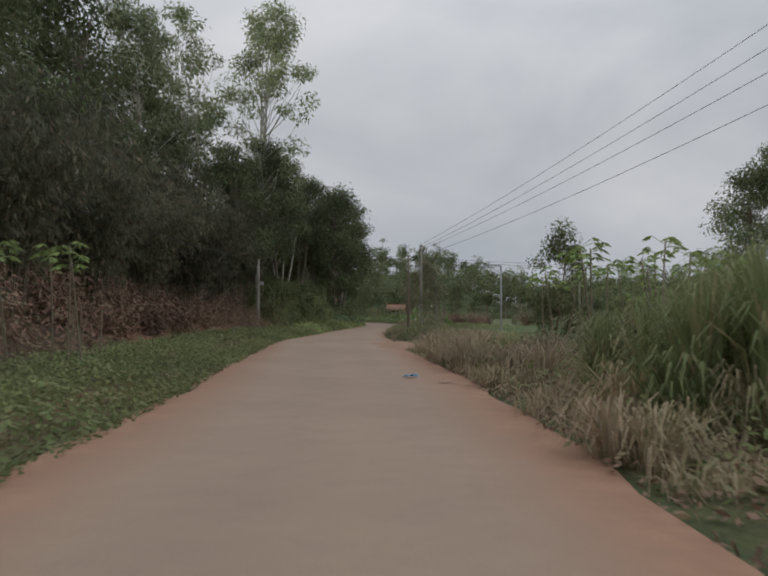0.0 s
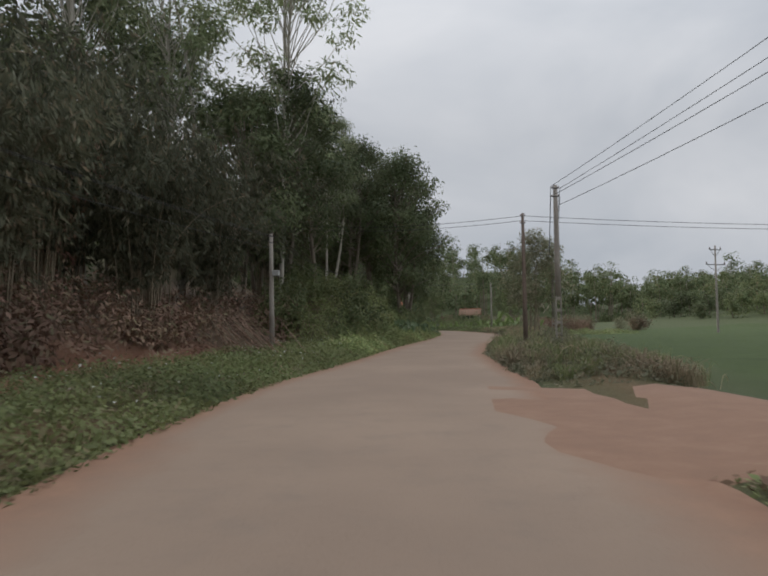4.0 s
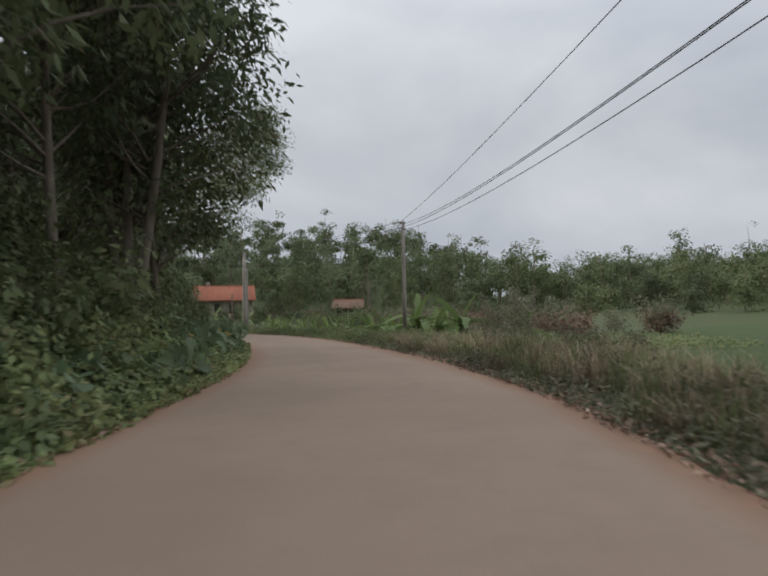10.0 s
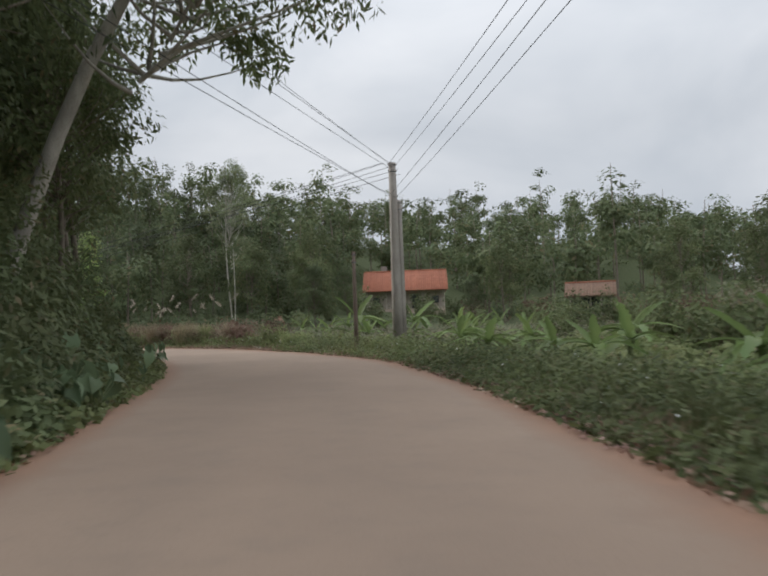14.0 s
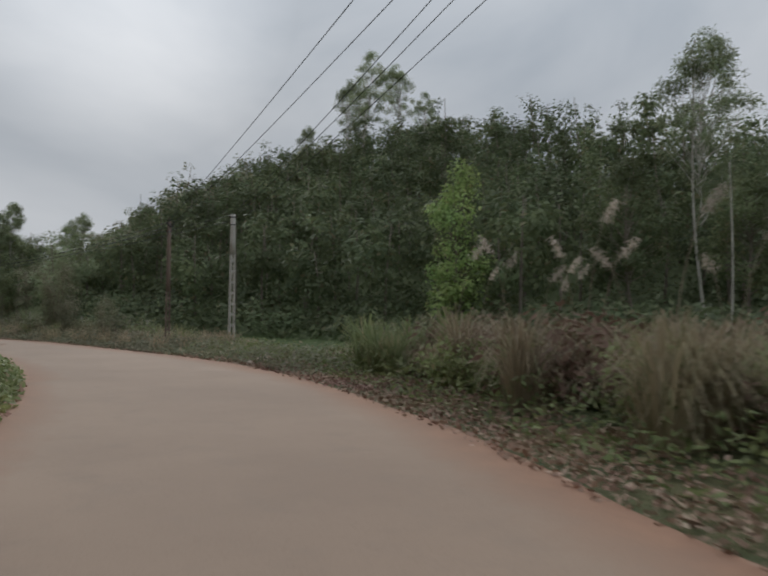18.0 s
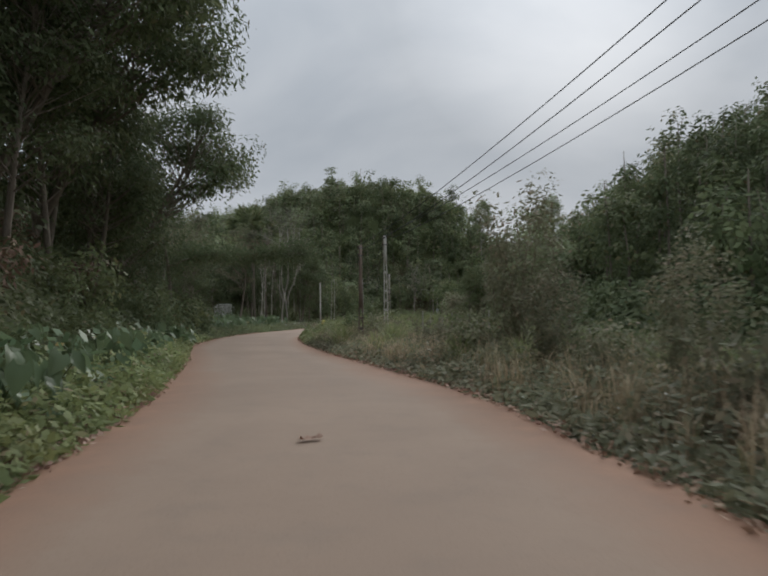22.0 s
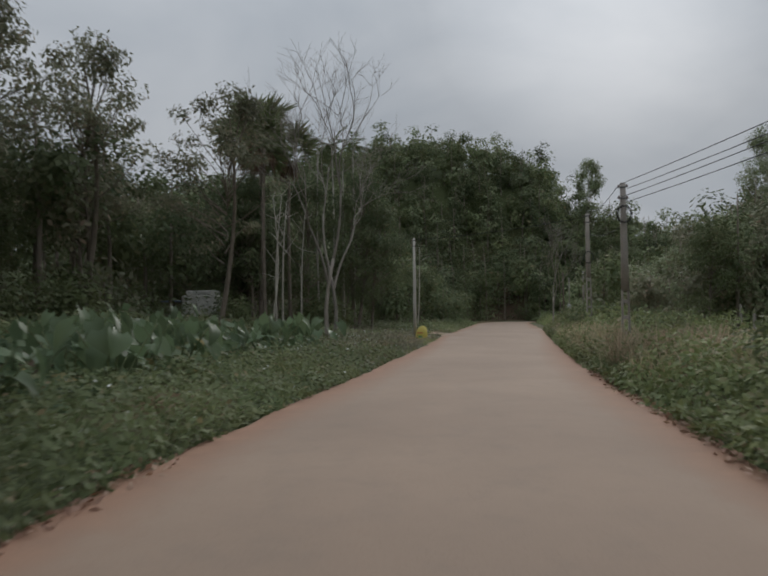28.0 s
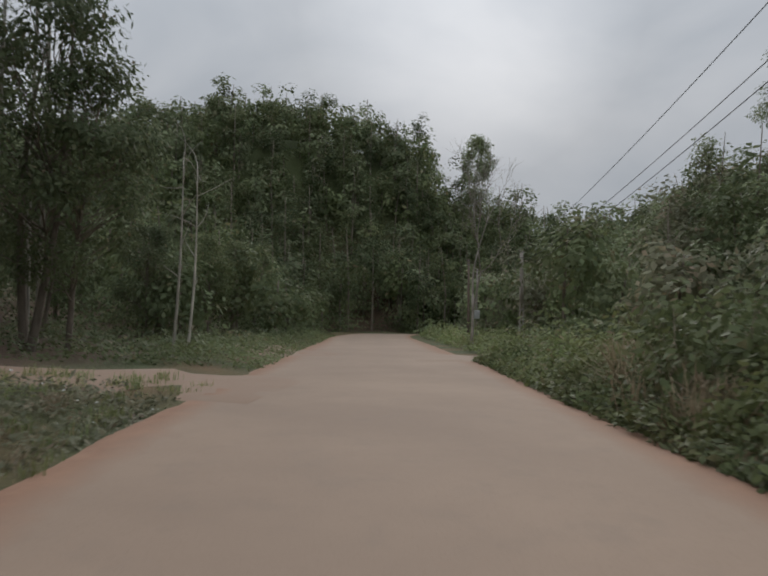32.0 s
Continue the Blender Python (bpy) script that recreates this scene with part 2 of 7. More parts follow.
def leaf_material(name, dark, light, dry, dry_part=0.06, rough=0.6, through=0.36):
    """Leaves that differ one by one, and a little from plant to plant."""
    def soft(c):
        g = sum(c) / 3
        return tuple(k * (0.86 * v + 0.14 * g) for k, v in zip((1.16, 1.12, 1.08), c))

    dark, light, dry = soft(dark), soft(light), soft(dry)
    dark = tuple(0.55 * a + 0.45 * b for a, b in zip(dark, light))
    light = tuple(0.97 * v for v in light)

    def build(nt, bs):
        geo = nt.nodes.new("ShaderNodeNewGeometry")
        info = nt.nodes.new("ShaderNodeObjectInfo")
        c = ramp(nt, geo.outputs["Random Per Island"], [(0.0, dark), (0.72, light), (1.0 - dry_part, light), (1.0, dry)])
        hsv = node(nt, "ShaderNodeHueSaturation")
        mp = node(nt, "ShaderNodeMapRange")
        mp.inputs["To Min"].default_value, mp.inputs["To Max"].default_value = 0.75, 1.25
        nt.links.new(info.outputs["Random"], mp.inputs["Value"])
        wide = noise_node(nt, 0.13, 2.0)
        mp3 = node(nt, "ShaderNodeMapRange")
        mp3.inputs["From Min"].default_value, mp3.inputs["From Max"].default_value = 0.3, 0.7
        mp3.inputs["To Min"].default_value, mp3.inputs["To Max"].default_value = 0.7, 1.35
        nt.links.new(wide.outputs["Fac"], mp3.inputs["Value"])
        mul = nt.nodes.new("ShaderNodeMath")
        mul.operation = "MULTIPLY"
        nt.links.new(mp.outputs["Result"], mul.inputs[0])
        nt.links.new(mp3.outputs["Result"], mul.inputs[1])
        nt.links.new(mul.outputs[0], hsv.inputs["Value"])
        patch = noise_node(nt, 0.45, 3.0)
        mp2 = node(nt, "ShaderNodeMapRange")
        mp2.inputs["From Min"].default_value, mp2.inputs["From Max"].default_value = 0.3, 0.7
        mp2.inputs["To Min"].default_value, mp2.inputs["To Max"].default_value = 0.475, 0.52
        nt.links.new(patch.outputs["Fac"], mp2.inputs["Value"])
        nt.links.new(mp2.outputs["Result"], hsv.inputs["Hue"])
        nt.links.new(c, hsv.inputs["Color"])
        nt.links.new(hsv.outputs["Color"], bs.inputs["Base Color"])
        bs.inputs["Roughness"].default_value = rough
        bs.inputs["Specular IOR Level"].default_value = 0.18
        tr = nt.nodes.new("ShaderNodeBsdfTranslucent")
        nt.links.new(hsv.outputs["Color"], tr.inputs["Color"])
        mx = nt.nodes.new("ShaderNodeMixShader")
        mx.inputs[0].default_value = through
        nt.links.new(bs.outputs[0], mx.inputs[1])
        nt.links.new(tr.outputs[0], mx.inputs[2])
        nt.links.new(mx.outputs[0], nt.nodes["Material Output"].inputs["Surface"])
    return material(name, build)


def plain(name, a, b, scale, rough=0.8, relief=0.3, dist=0.02, stretch=None, fine=None):
    """A surface mottled between two colours, with relief."""
    def build(nt, bs):
        n = noise_node(nt, scale, 6.0)
        if stretch:
            mp = nt.nodes.new("ShaderNodeMapping")
            mp.inputs["Scale"].default_value = stretch
            src = n.inputs["Vector"].links[0].from_socket
            nt.links.new(src, mp.inputs["Vector"])
            nt.links.new(mp.outputs["Vector"], n.inputs["Vector"])
        c = ramp(nt, n.outputs["Fac"], [(0.32, a), (0.68, b)])
        f2 = noise_node(nt, fine or scale * 7, 4.0)
        c = mix(nt, c, mix(nt, c, (0.5, 0.5, 0.5), 1.0, "MULTIPLY"), ramp(nt, f2.outputs["Fac"], [(0.5, (0, 0, 0)), (0.75, (0.6, 0.6, 0.6))]))
        info = nt.nodes.new("ShaderNodeObjectInfo")
        hsv = node(nt, "ShaderNodeHueSaturation")
        mp = node(nt, "ShaderNodeMapRange")
        mp.inputs["To Min"].default_value, mp.inputs["To Max"].default_value = 0.85, 1.15
        nt.links.new(info.outputs["Random"], mp.inputs["Value"])
        nt.links.new(mp.outputs["Result"], hsv.inputs["Value"])
        nt.links.new(c, hsv.inputs["Color"])
        nt.links.new(hsv.outputs["Color"], bs.inputs["Base Color"])
        bs.inputs["Roughness"].default_value = rough
        bump(nt, bs, f2.outputs["Fac"], relief, dist)
    return material(name, build)


def road_build(nt, bs):
    tc = nt.nodes.new("ShaderNodeTexCoord")
    att = nt.nodes.new("ShaderNodeAttribute")
    att.attribute_name = "verge"
    big = noise_node(nt, 0.22, 5.0)
    mid = noise_node(nt, 1.7, 6.0, 0.65)
    fine = noise_node(nt, 60.0, 3.0)
    dust = ramp(nt, big.outputs["Fac"], [(0.35, (0.325, 0.234, 0.172)), (0.65, (0.385, 0.278, 0.203))])
    bare = mix(nt, dust, (0.285, 0.217, 0.168), ramp(nt, mid.outputs["Fac"], [(0.52, (0, 0, 0)), (0.78, (0.55, 0.55, 0.55))]))
    soil = ramp(nt, mid.outputs["Fac"], [(0.3, (0.27, 0.142, 0.088)), (0.7, (0.385, 0.222, 0.142))])
    add = nt.nodes.new("ShaderNodeMath")
    add.operation = "MULTIPLY_ADD"
    add.inputs[1].default_value, add.inputs[2].default_value = 0.75, -0.38
    nt.links.new(mid.outputs["Fac"], add.inputs[0])
    sm = nt.nodes.new("ShaderNodeMath")
    sm.operation = "ADD"
    nt.links.new(add.outputs[0], sm.inputs[0])
    nt.links.new(att.outputs["Fac"], sm.inputs[1])
    c = mix(nt, bare, soil, ramp(nt, sm.outputs[0], [(0.15, (0, 0, 0)), (0.9, (0.95, 0.95, 0.95))]))
    # darker wheel tracks, damp patches and grit
    track = nt.nodes.new("ShaderNodeAttribute")
    track.attribute_name = "track"
    c = mix(nt, c, (0.255, 0.197, 0.153), mix(nt, (0, 0, 0), track.outputs["Color"], ramp(nt, mid.outputs["Fac"], [(0.3, (0.1, 0.1, 0.1)), (0.7, (0.8, 0.8, 0.8))])))
    c = mix(nt, c, mix(nt, c, (0.62, 0.58, 0.55), 1.0, "MULTIPLY"), ramp(nt, fine.outputs["Fac"], [(0.55, (0, 0, 0)), (0.75, (0.5, 0.5, 0.5))]))
    nt.links.new(c, bs.inputs["Base Color"])
    bs.inputs["Roughness"].default_value = 0.9
    bump(nt, bs, fine.outputs["Fac"], 0.35, 0.006)


def ground_build(nt, bs):
    att = nt.nodes.new("ShaderNodeAttribute")
    att.attribute_name = "cover"
    sep = nt.nodes.new("ShaderNodeSeparateColor")
    nt.links.new(att.outputs["Color"], sep.inputs["Color"])
    mid = noise_node(nt, 0.9, 6.0)
    fine = noise_node(nt, 9.0, 6.0, 0.7)
    grass = ramp(nt, fine.outputs["Fac"], [(0.3, (0.045, 0.062, 0.022)), (0.55, (0.085, 0.105, 0.038)), (0.75, (0.15, 0.135, 0.065))])
    litter = ramp(nt, fine.outputs["Fac"], [(0.3, (0.055, 0.035, 0.022)), (0.55, (0.13, 0.085, 0.052)), (0.75, (0.20, 0.12, 0.075))])
    paddy = ramp(nt, mid.outputs["Fac"], [(0.3, (0.048, 0.076, 0.018)), (0.7, (0.075, 0.108, 0.026))])
    soil = ramp(nt, mid.outputs["Fac"], [(0.3, (0.20, 0.085, 0.048)), (0.7, (0.33, 0.155, 0.09))])
    c = mix(nt, grass, litter, sep.outputs["Red"])
    c = mix(nt, c, paddy, sep.outputs["Green"])
    c = mix(nt, c, soil, sep.outputs["Blue"])
    nt.links.new(c, bs.inputs["Base Color"])
    bs.inputs["Roughness"].default_value = 0.95
    bump(nt, bs, fine.outputs["Fac"], 0.8, 0.06)


M = {
    "road": material("dusty_concrete", road_build),
    "ground": material("ground_cover", ground_build),
    "leaf_dark": leaf_material("dark_leaf", (0.050, 0.072, 0.034), (0.132, 0.170, 0.080), (0.188, 0.161, 0.087), 0.05),
    "leaf_mid": leaf_material("green_leaf", (0.066, 0.096, 0.039), (0.165, 0.206, 0.090), (0.235, 0.194, 0.100), 0.07),
    "leaf_light": leaf_material("pale_leaf", (0.116, 0.156, 0.082), (0.245, 0.299, 0.157), (0.270, 0.243, 0.148), 0.08),
    "leaf_bright": leaf_material("fresh_leaf", (0.117, 0.191, 0.056), (0.261, 0.369, 0.113), (0.315, 0.302, 0.126), 0.08),
    "leaf_bamboo": leaf_material("bamboo_leaf", (0.04, 0.05, 0.03), (0.155, 0.168, 0.108), (0.24, 0.19, 0.12), 0.16, 0.6),
    "leaf_brown": leaf_material("withered_leaf", (0.109, 0.071, 0.052), (0.239, 0.154, 0.108), (0.176, 0.176, 0.095), 0.25, 0.75, 0.15),
    "leaf_weed": leaf_material("weed_leaf", (0.085, 0.118, 0.041), (0.235, 0.288, 0.112), (0.267, 0.226, 0.125), 0.12),
    "leaf_grey": leaf_material("dusty_leaf", (0.098, 0.110, 0.064), (0.225, 0.236, 0.145), (0.315, 0.254, 0.172), 0.2),
    "taro": leaf_material("taro_leaf", (0.055, 0.095, 0.045), (0.15, 0.225, 0.115), (0.36, 0.30, 0.10), 0.06, 0.4),
    "banana": leaf_material("banana_leaf", (0.075, 0.13, 0.042), (0.20, 0.29, 0.09), (0.267, 0.240, 0.105), 0.05, 0.45),
    "straw": leaf_material("dry_grass", (0.19, 0.15, 0.095), (0.42, 0.345, 0.225), (0.176, 0.189, 0.088), 0.25, 0.7, 0.3),
    "reed": leaf_material("green_reed", (0.115, 0.155, 0.061), (0.242, 0.289, 0.120), (0.392, 0.311, 0.188), 0.2, 0.6),
    "plume": leaf_material("reed_plume", (0.34, 0.30, 0.25), (0.54, 0.49, 0.41), (0.44, 0.38, 0.31), 0.3, 0.85),
    "litter": leaf_material("fallen_leaf", (0.185, 0.118, 0.084), (0.419, 0.277, 0.203), (0.519, 0.397, 0.303), 0.3, 0.8, 0.05),
    "bark": plain("grey_bark", (0.14, 0.112, 0.085), (0.26, 0.215, 0.17), 6.0, 0.9, 0.6, 0.02, (1, 1, 0.25)),
    "bark_white": plain("pale_bark", (0.34, 0.31, 0.265), (0.55, 0.51, 0.44), 4.0, 0.8, 0.35, 0.012, (1, 1, 0.3)),
    "bark_pale": plain("pale_grey_bark", (0.21, 0.185, 0.155), (0.36, 0.32, 0.275), 5.0, 0.85, 0.4, 0.015, (1, 1, 0.3)),
    "stem": plain("dry_stem", (0.17, 0.135, 0.09), (0.31, 0.26, 0.18), 8.0, 0.8, 0.3),
    "stem_green": plain("green_stem", (0.09, 0.12, 0.04), (0.17, 0.19, 0.075), 5.0, 0.6, 0.2),
    "concrete": plain("weathered_concrete", (0.27, 0.24, 0.21), (0.41, 0.37, 0.325), 3.0, 0.9, 0.4, 0.01, (1, 1, 0.35), 45.0),
    "concrete_pale": plain("pale_concrete", (0.42, 0.39, 0.35), (0.58, 0.55, 0.5), 3.0, 0.9, 0.4, 0.01, (1, 1, 0.35), 45.0),
    "pole_brown": plain("stained_pole", (0.13, 0.095, 0.075), (0.24, 0.18, 0.145), 3.0, 0.9, 0.5, 0.01, (1, 1, 0.3), 45.0),
    "wire": plain("black_cable", (0.018, 0.018, 0.02), (0.03, 0.03, 0.03), 4.0, 0.6, 0.05),
    "iron": plain("galvanised_iron", (0.10, 0.10, 0.10), (0.2, 0.2, 0.2), 6.0, 0.5, 0.1),
    "lamp_pole": plain("grey_painted_steel", (0.22, 0.24, 0.24), (0.34, 0.36, 0.35), 3.0, 0.5, 0.1),
    "porcelain": plain("brown_porcelain", (0.09, 0.05, 0.035), (0.14, 0.08, 0.06), 5.0, 0.3, 0.02),
    "box": plain("grey_plastic_box", (0.36, 0.37, 0.36), (0.46, 0.46, 0.45), 4.0, 0.6, 0.08),
    "tile": plain("orange_roof_tile", (0.35, 0.125, 0.072), (0.49, 0.195, 0.115), 1.5, 0.8, 0.3, 0.01),
    "wall": plain("cream_plaster", (0.42, 0.36, 0.29), (0.56, 0.5, 0.42), 1.3, 0.9, 0.2),
    "window": plain("dark_window", (0.02, 0.025, 0.03), (0.045, 0.05, 0.055), 2.0, 0.2, 0.0),
    "stone": plain("pale_stone", (0.42, 0.33, 0.26), (0.6, 0.49, 0.39), 4.0, 0.9, 0.7, 0.03),
    "redstone": plain("reddish_rock", (0.22, 0.14, 0.10), (0.38, 0.26, 0.19), 4.0, 0.9, 0.7, 0.03),
    "orange": plain("orange_plastic", (0.55, 0.22, 0.02), (0.72, 0.36, 0.05), 6.0, 0.5, 0.3),
    "yellow": plain("yellow_woven_plastic", (0.62, 0.50, 0.09), (0.75, 0.64, 0.18), 4.0, 0.6, 0.5, 0.02),
    "red": plain("red_print", (0.5, 0.10, 0.05), (0.6, 0.16, 0.08), 6.0, 0.6, 0.2),
    "green_print": plain("green_print", (0.08, 0.25, 0.08), (0.14, 0.36, 0.13), 6.0, 0.6, 0.2),
    "blue": plain("blue_plastic_film", (0.09, 0.22, 0.36), (0.19, 0.36, 0.52), 9.0, 0.4, 0.6, 0.02),
    "clay": plain("fired_clay", (0.22, 0.13, 0.085), (0.34, 0.21, 0.14), 3.0, 0.7, 0.2),
    "hay": plain("rice_straw", (0.19, 0.135, 0.075), (0.32, 0.235, 0.135), 7.0, 0.95, 0.9, 0.05, (1, 1, 0.2)),
    "whitewash": plain("limewashed_block", (0.48, 0.47, 0.43), (0.78, 0.76, 0.71), 2.5, 0.9, 0.5, 0.02),
    "blossom": plain("white_petal", (0.7, 0.7, 0.66), (0.85, 0.85, 0.8), 9.0, 0.7, 0.05),
    "tarp": plain("blue_grey_sheet", (0.13, 0.17, 0.24), (0.22, 0.26, 0.33), 3.0, 0.6, 0.3),
}

# ---- mesh helpers ----
def mesh_of(name, verts, faces, mat, smooth_on=False):
    """A mesh from arrays: verts (n, 3) and faces (m, k), all of k corners."""
    verts, faces = np.asarray(verts, np.float32).reshape(-1, 3), np.asarray(faces, np.int32)
    me = bpy.data.meshes.new(name)
    n, (m, k) = len(verts), faces.shape
    me.vertices.add(n)
    me.vertices.foreach_set("co", verts.ravel())
    me.loops.add(m * k)
    me.loops.foreach_set("vertex_index", faces.ravel())
    me.polygons.add(m)
    me.polygons.foreach_set("loop_start", np.arange(0, m * k, k, dtype=np.int32))
    if smooth_on:
        me.polygons.foreach_set("use_smooth", np.ones(m, bool))
    me.update(calc_edges=True)
    me.validate()
    me.materials.append(mat)
    return me


def part(name, me, parent=None, label=""):
    ob = new(name, me)
    if parent is not None:
        ob.parent = parent
    if label:
        ob["label"] = label
    return ob


def thing(name, label, category, group="", kind=""):
    return tagged(new(name), label, category, group, kind)


def joined(chunks):
    """One array of verts and of faces out of several (verts, faces)."""
    vs, fs, n = [], [], 0
    for v, f in chunks:
        v = np.asarray(v, float).reshape(-1, 3)
        vs.append(v)
        fs.append(np.asarray(f) + n)
        n += len(v)
    return np.concatenate(vs), np.concatenate(fs)


def unit(v):
    return v / np.maximum(np.linalg.norm(v, axis=-1, keepdims=True), 1e-9)


def tube(path, radii, sides=6):
    """A tapered tube along a path, closed at its end."""
    path, radii = np.asarray(path, float), np.broadcast_to(np.asarray(radii, float), (len(path),))
    t = unit(np.gradient(path, axis=0))
    ref = np.where(np.abs(t[:, 2:3]) > 0.9, [[1.0, 0, 0]], [[0, 0, 1.0]])
    u = unit(np.cross(t, ref))
    v = np.cross(t, u)
    for i in range(1, len(u)):
        if (u[i] * u[i - 1]).sum() < 0:
            u[i], v[i] = -u[i], -v[i]
    a = np.linspace(0, 2 * math.pi, sides, endpoint=False)
    ring = np.cos(a)[None, :, None] * u[:, None] + np.sin(a)[None, :, None] * v[:, None]
    verts = (path[:, None] + ring * radii[:, None, None]).reshape(-1, 3)
    i, j = np.meshgrid(np.arange(len(path) - 1), np.arange(sides), indexing="ij")
    a0, b0 = i * sides + j, i * sides + (j + 1) % sides
    faces = np.stack([a0, b0, b0 + sides, a0 + sides], -1).reshape(-1, 4)
    last = (len(path) - 1) * sides
    cap = [[last + k, last + k + 1, last + (k + 2) % sides, last + (k + 3) % sides] for k in range(0, sides - 2, 2)]
    return verts, np.concatenate([faces, np.array(cap)]) if sides in (4, 6, 8) else faces


def leaves(c, out, length, width, droop=0.3, spread=0.8, r=None):
    """Pointed leaves at the points c that point along out, more or less."""
    r = r or rng
    n = len(c)
    a = unit(unit(out) + r.normal(0, spread, (n, 3)) + [0, 0, -droop])
    b = unit(np.cross(a, r.normal(0, 1, (n, 3))))
    k = r.uniform(0.6, 1.3, (n, 1))
    la, wb = a * length * k, b * width * k * 0.5
    v = np.stack([c, c + la * 0.45 + wb, c + la, c + la * 0.45 - wb], 1)
    return v.reshape(-1, 3), np.arange(4 * n).reshape(-1, 4)


def foliage(c, face, length, width, r, droop=0.5, rough=0.45):
    """Pointed leaves at the points c that turn their upper sides along face, like tiles on a clump."""
    n = len(c)
    nrm = unit(unit(face) + [0, 0, 0.5] + r.normal(0, rough, (n, 3)))
    a = r.normal(0, 0.7, (n, 3)) + unit(face) * 0.4 + [0, 0, -droop]
    a = unit(a - (a * nrm).sum(1, keepdims=True) * nrm)
    b = np.cross(nrm, a)
    k = r.uniform(0.6, 1.3, (n, 1))
    la, wb = a * length * k, b * width * k * 0.5
    v = np.stack([c, c + la * 0.45 + wb, c + la, c + la * 0.45 - wb], 1)
    return v.reshape(-1, 3), np.arange(4 * n).reshape(-1, 4)


def blades(c, lean, high, width, r=None):
    """Grass blades: narrow quads that bend at their tips."""
    r = r or rng
    n = len(c)
    az = r.uniform(0, 6.283, n)
    side = np.stack([np.cos(az), np.sin(az), np.zeros(n)], 1)
    fwd = np.stack([-np.sin(az), np.cos(az), np.zeros(n)], 1)
    h = (high * r.uniform(0.5, 1.2, n))[:, None]
    l = (lean * r.uniform(0.1, 1.0, n))[:, None]
    up = np.array([[0, 0, 1.0]])
    w = side * width * r.uniform(0.6, 1.3, (n, 1)) * 0.5
    m = c + up * h * 0.6 + fwd * h * l * 0.3
    t = c + up * h * (1 - 0.35 * l) + fwd * h * l
    v = np.stack([c - w, c + w, m + w * 0.9, m - w * 0.9, m - w * 0.9, m + w * 0.9, t + w * 0.12, t - w * 0.12], 1)
    return v.reshape(-1, 3), np.arange(8 * n).reshape(-1, 4)


def ball(n, r):
    p = unit(r.normal(0, 1, (n, 3)))
    return p * (r.uniform(0, 1, (n, 1)) ** 0.4)


def lathe(profile, sides=16):
    """A turned body from (radius, height) pairs."""
    a = np.linspace(0, 2 * math.pi, sides, endpoint=False)
    v = np.array([[rad * math.cos(x), rad * math.sin(x), z] for rad, z in profile for x in a])
    i, j = np.meshgrid(np.arange(len(profile) - 1), np.arange(sides), indexing="ij")
    p, q = i * sides + j, i * sides + (j + 1) % sides
    return v, np.stack([p, q, q + sides, p + sides], -1).reshape(-1, 4)


def box(x0, y0, z0, x1, y1, z1):
    v = [(x, y, z) for z in (z0, z1) for y in (y0, y1) for x in (x0, x1)]
    return np.array(v, float), np.array([[0, 2, 3, 1], [4, 5, 7, 6], [0, 1, 5, 4], [2, 6, 7, 3], [1, 3, 7, 5], [0, 4, 6, 2]])


def bevelled(name, chunks, mat, width=0.02):
    """Boxes with their edges taken off."""
    v, f = joined(chunks)
    bm = bmesh.new()
    vs = [bm.verts.new(p) for p in v]
    for q in f:
        bm.faces.new([vs[k] for k in q])
    bmesh.ops.bevel(bm, geom=bm.edges[:], offset=width, segments=1, affect="EDGES")
    me = bpy.data.meshes.new(name)
    bm.to_mesh(me)
    bm.free()
    me.materials.append(mat)
    return me


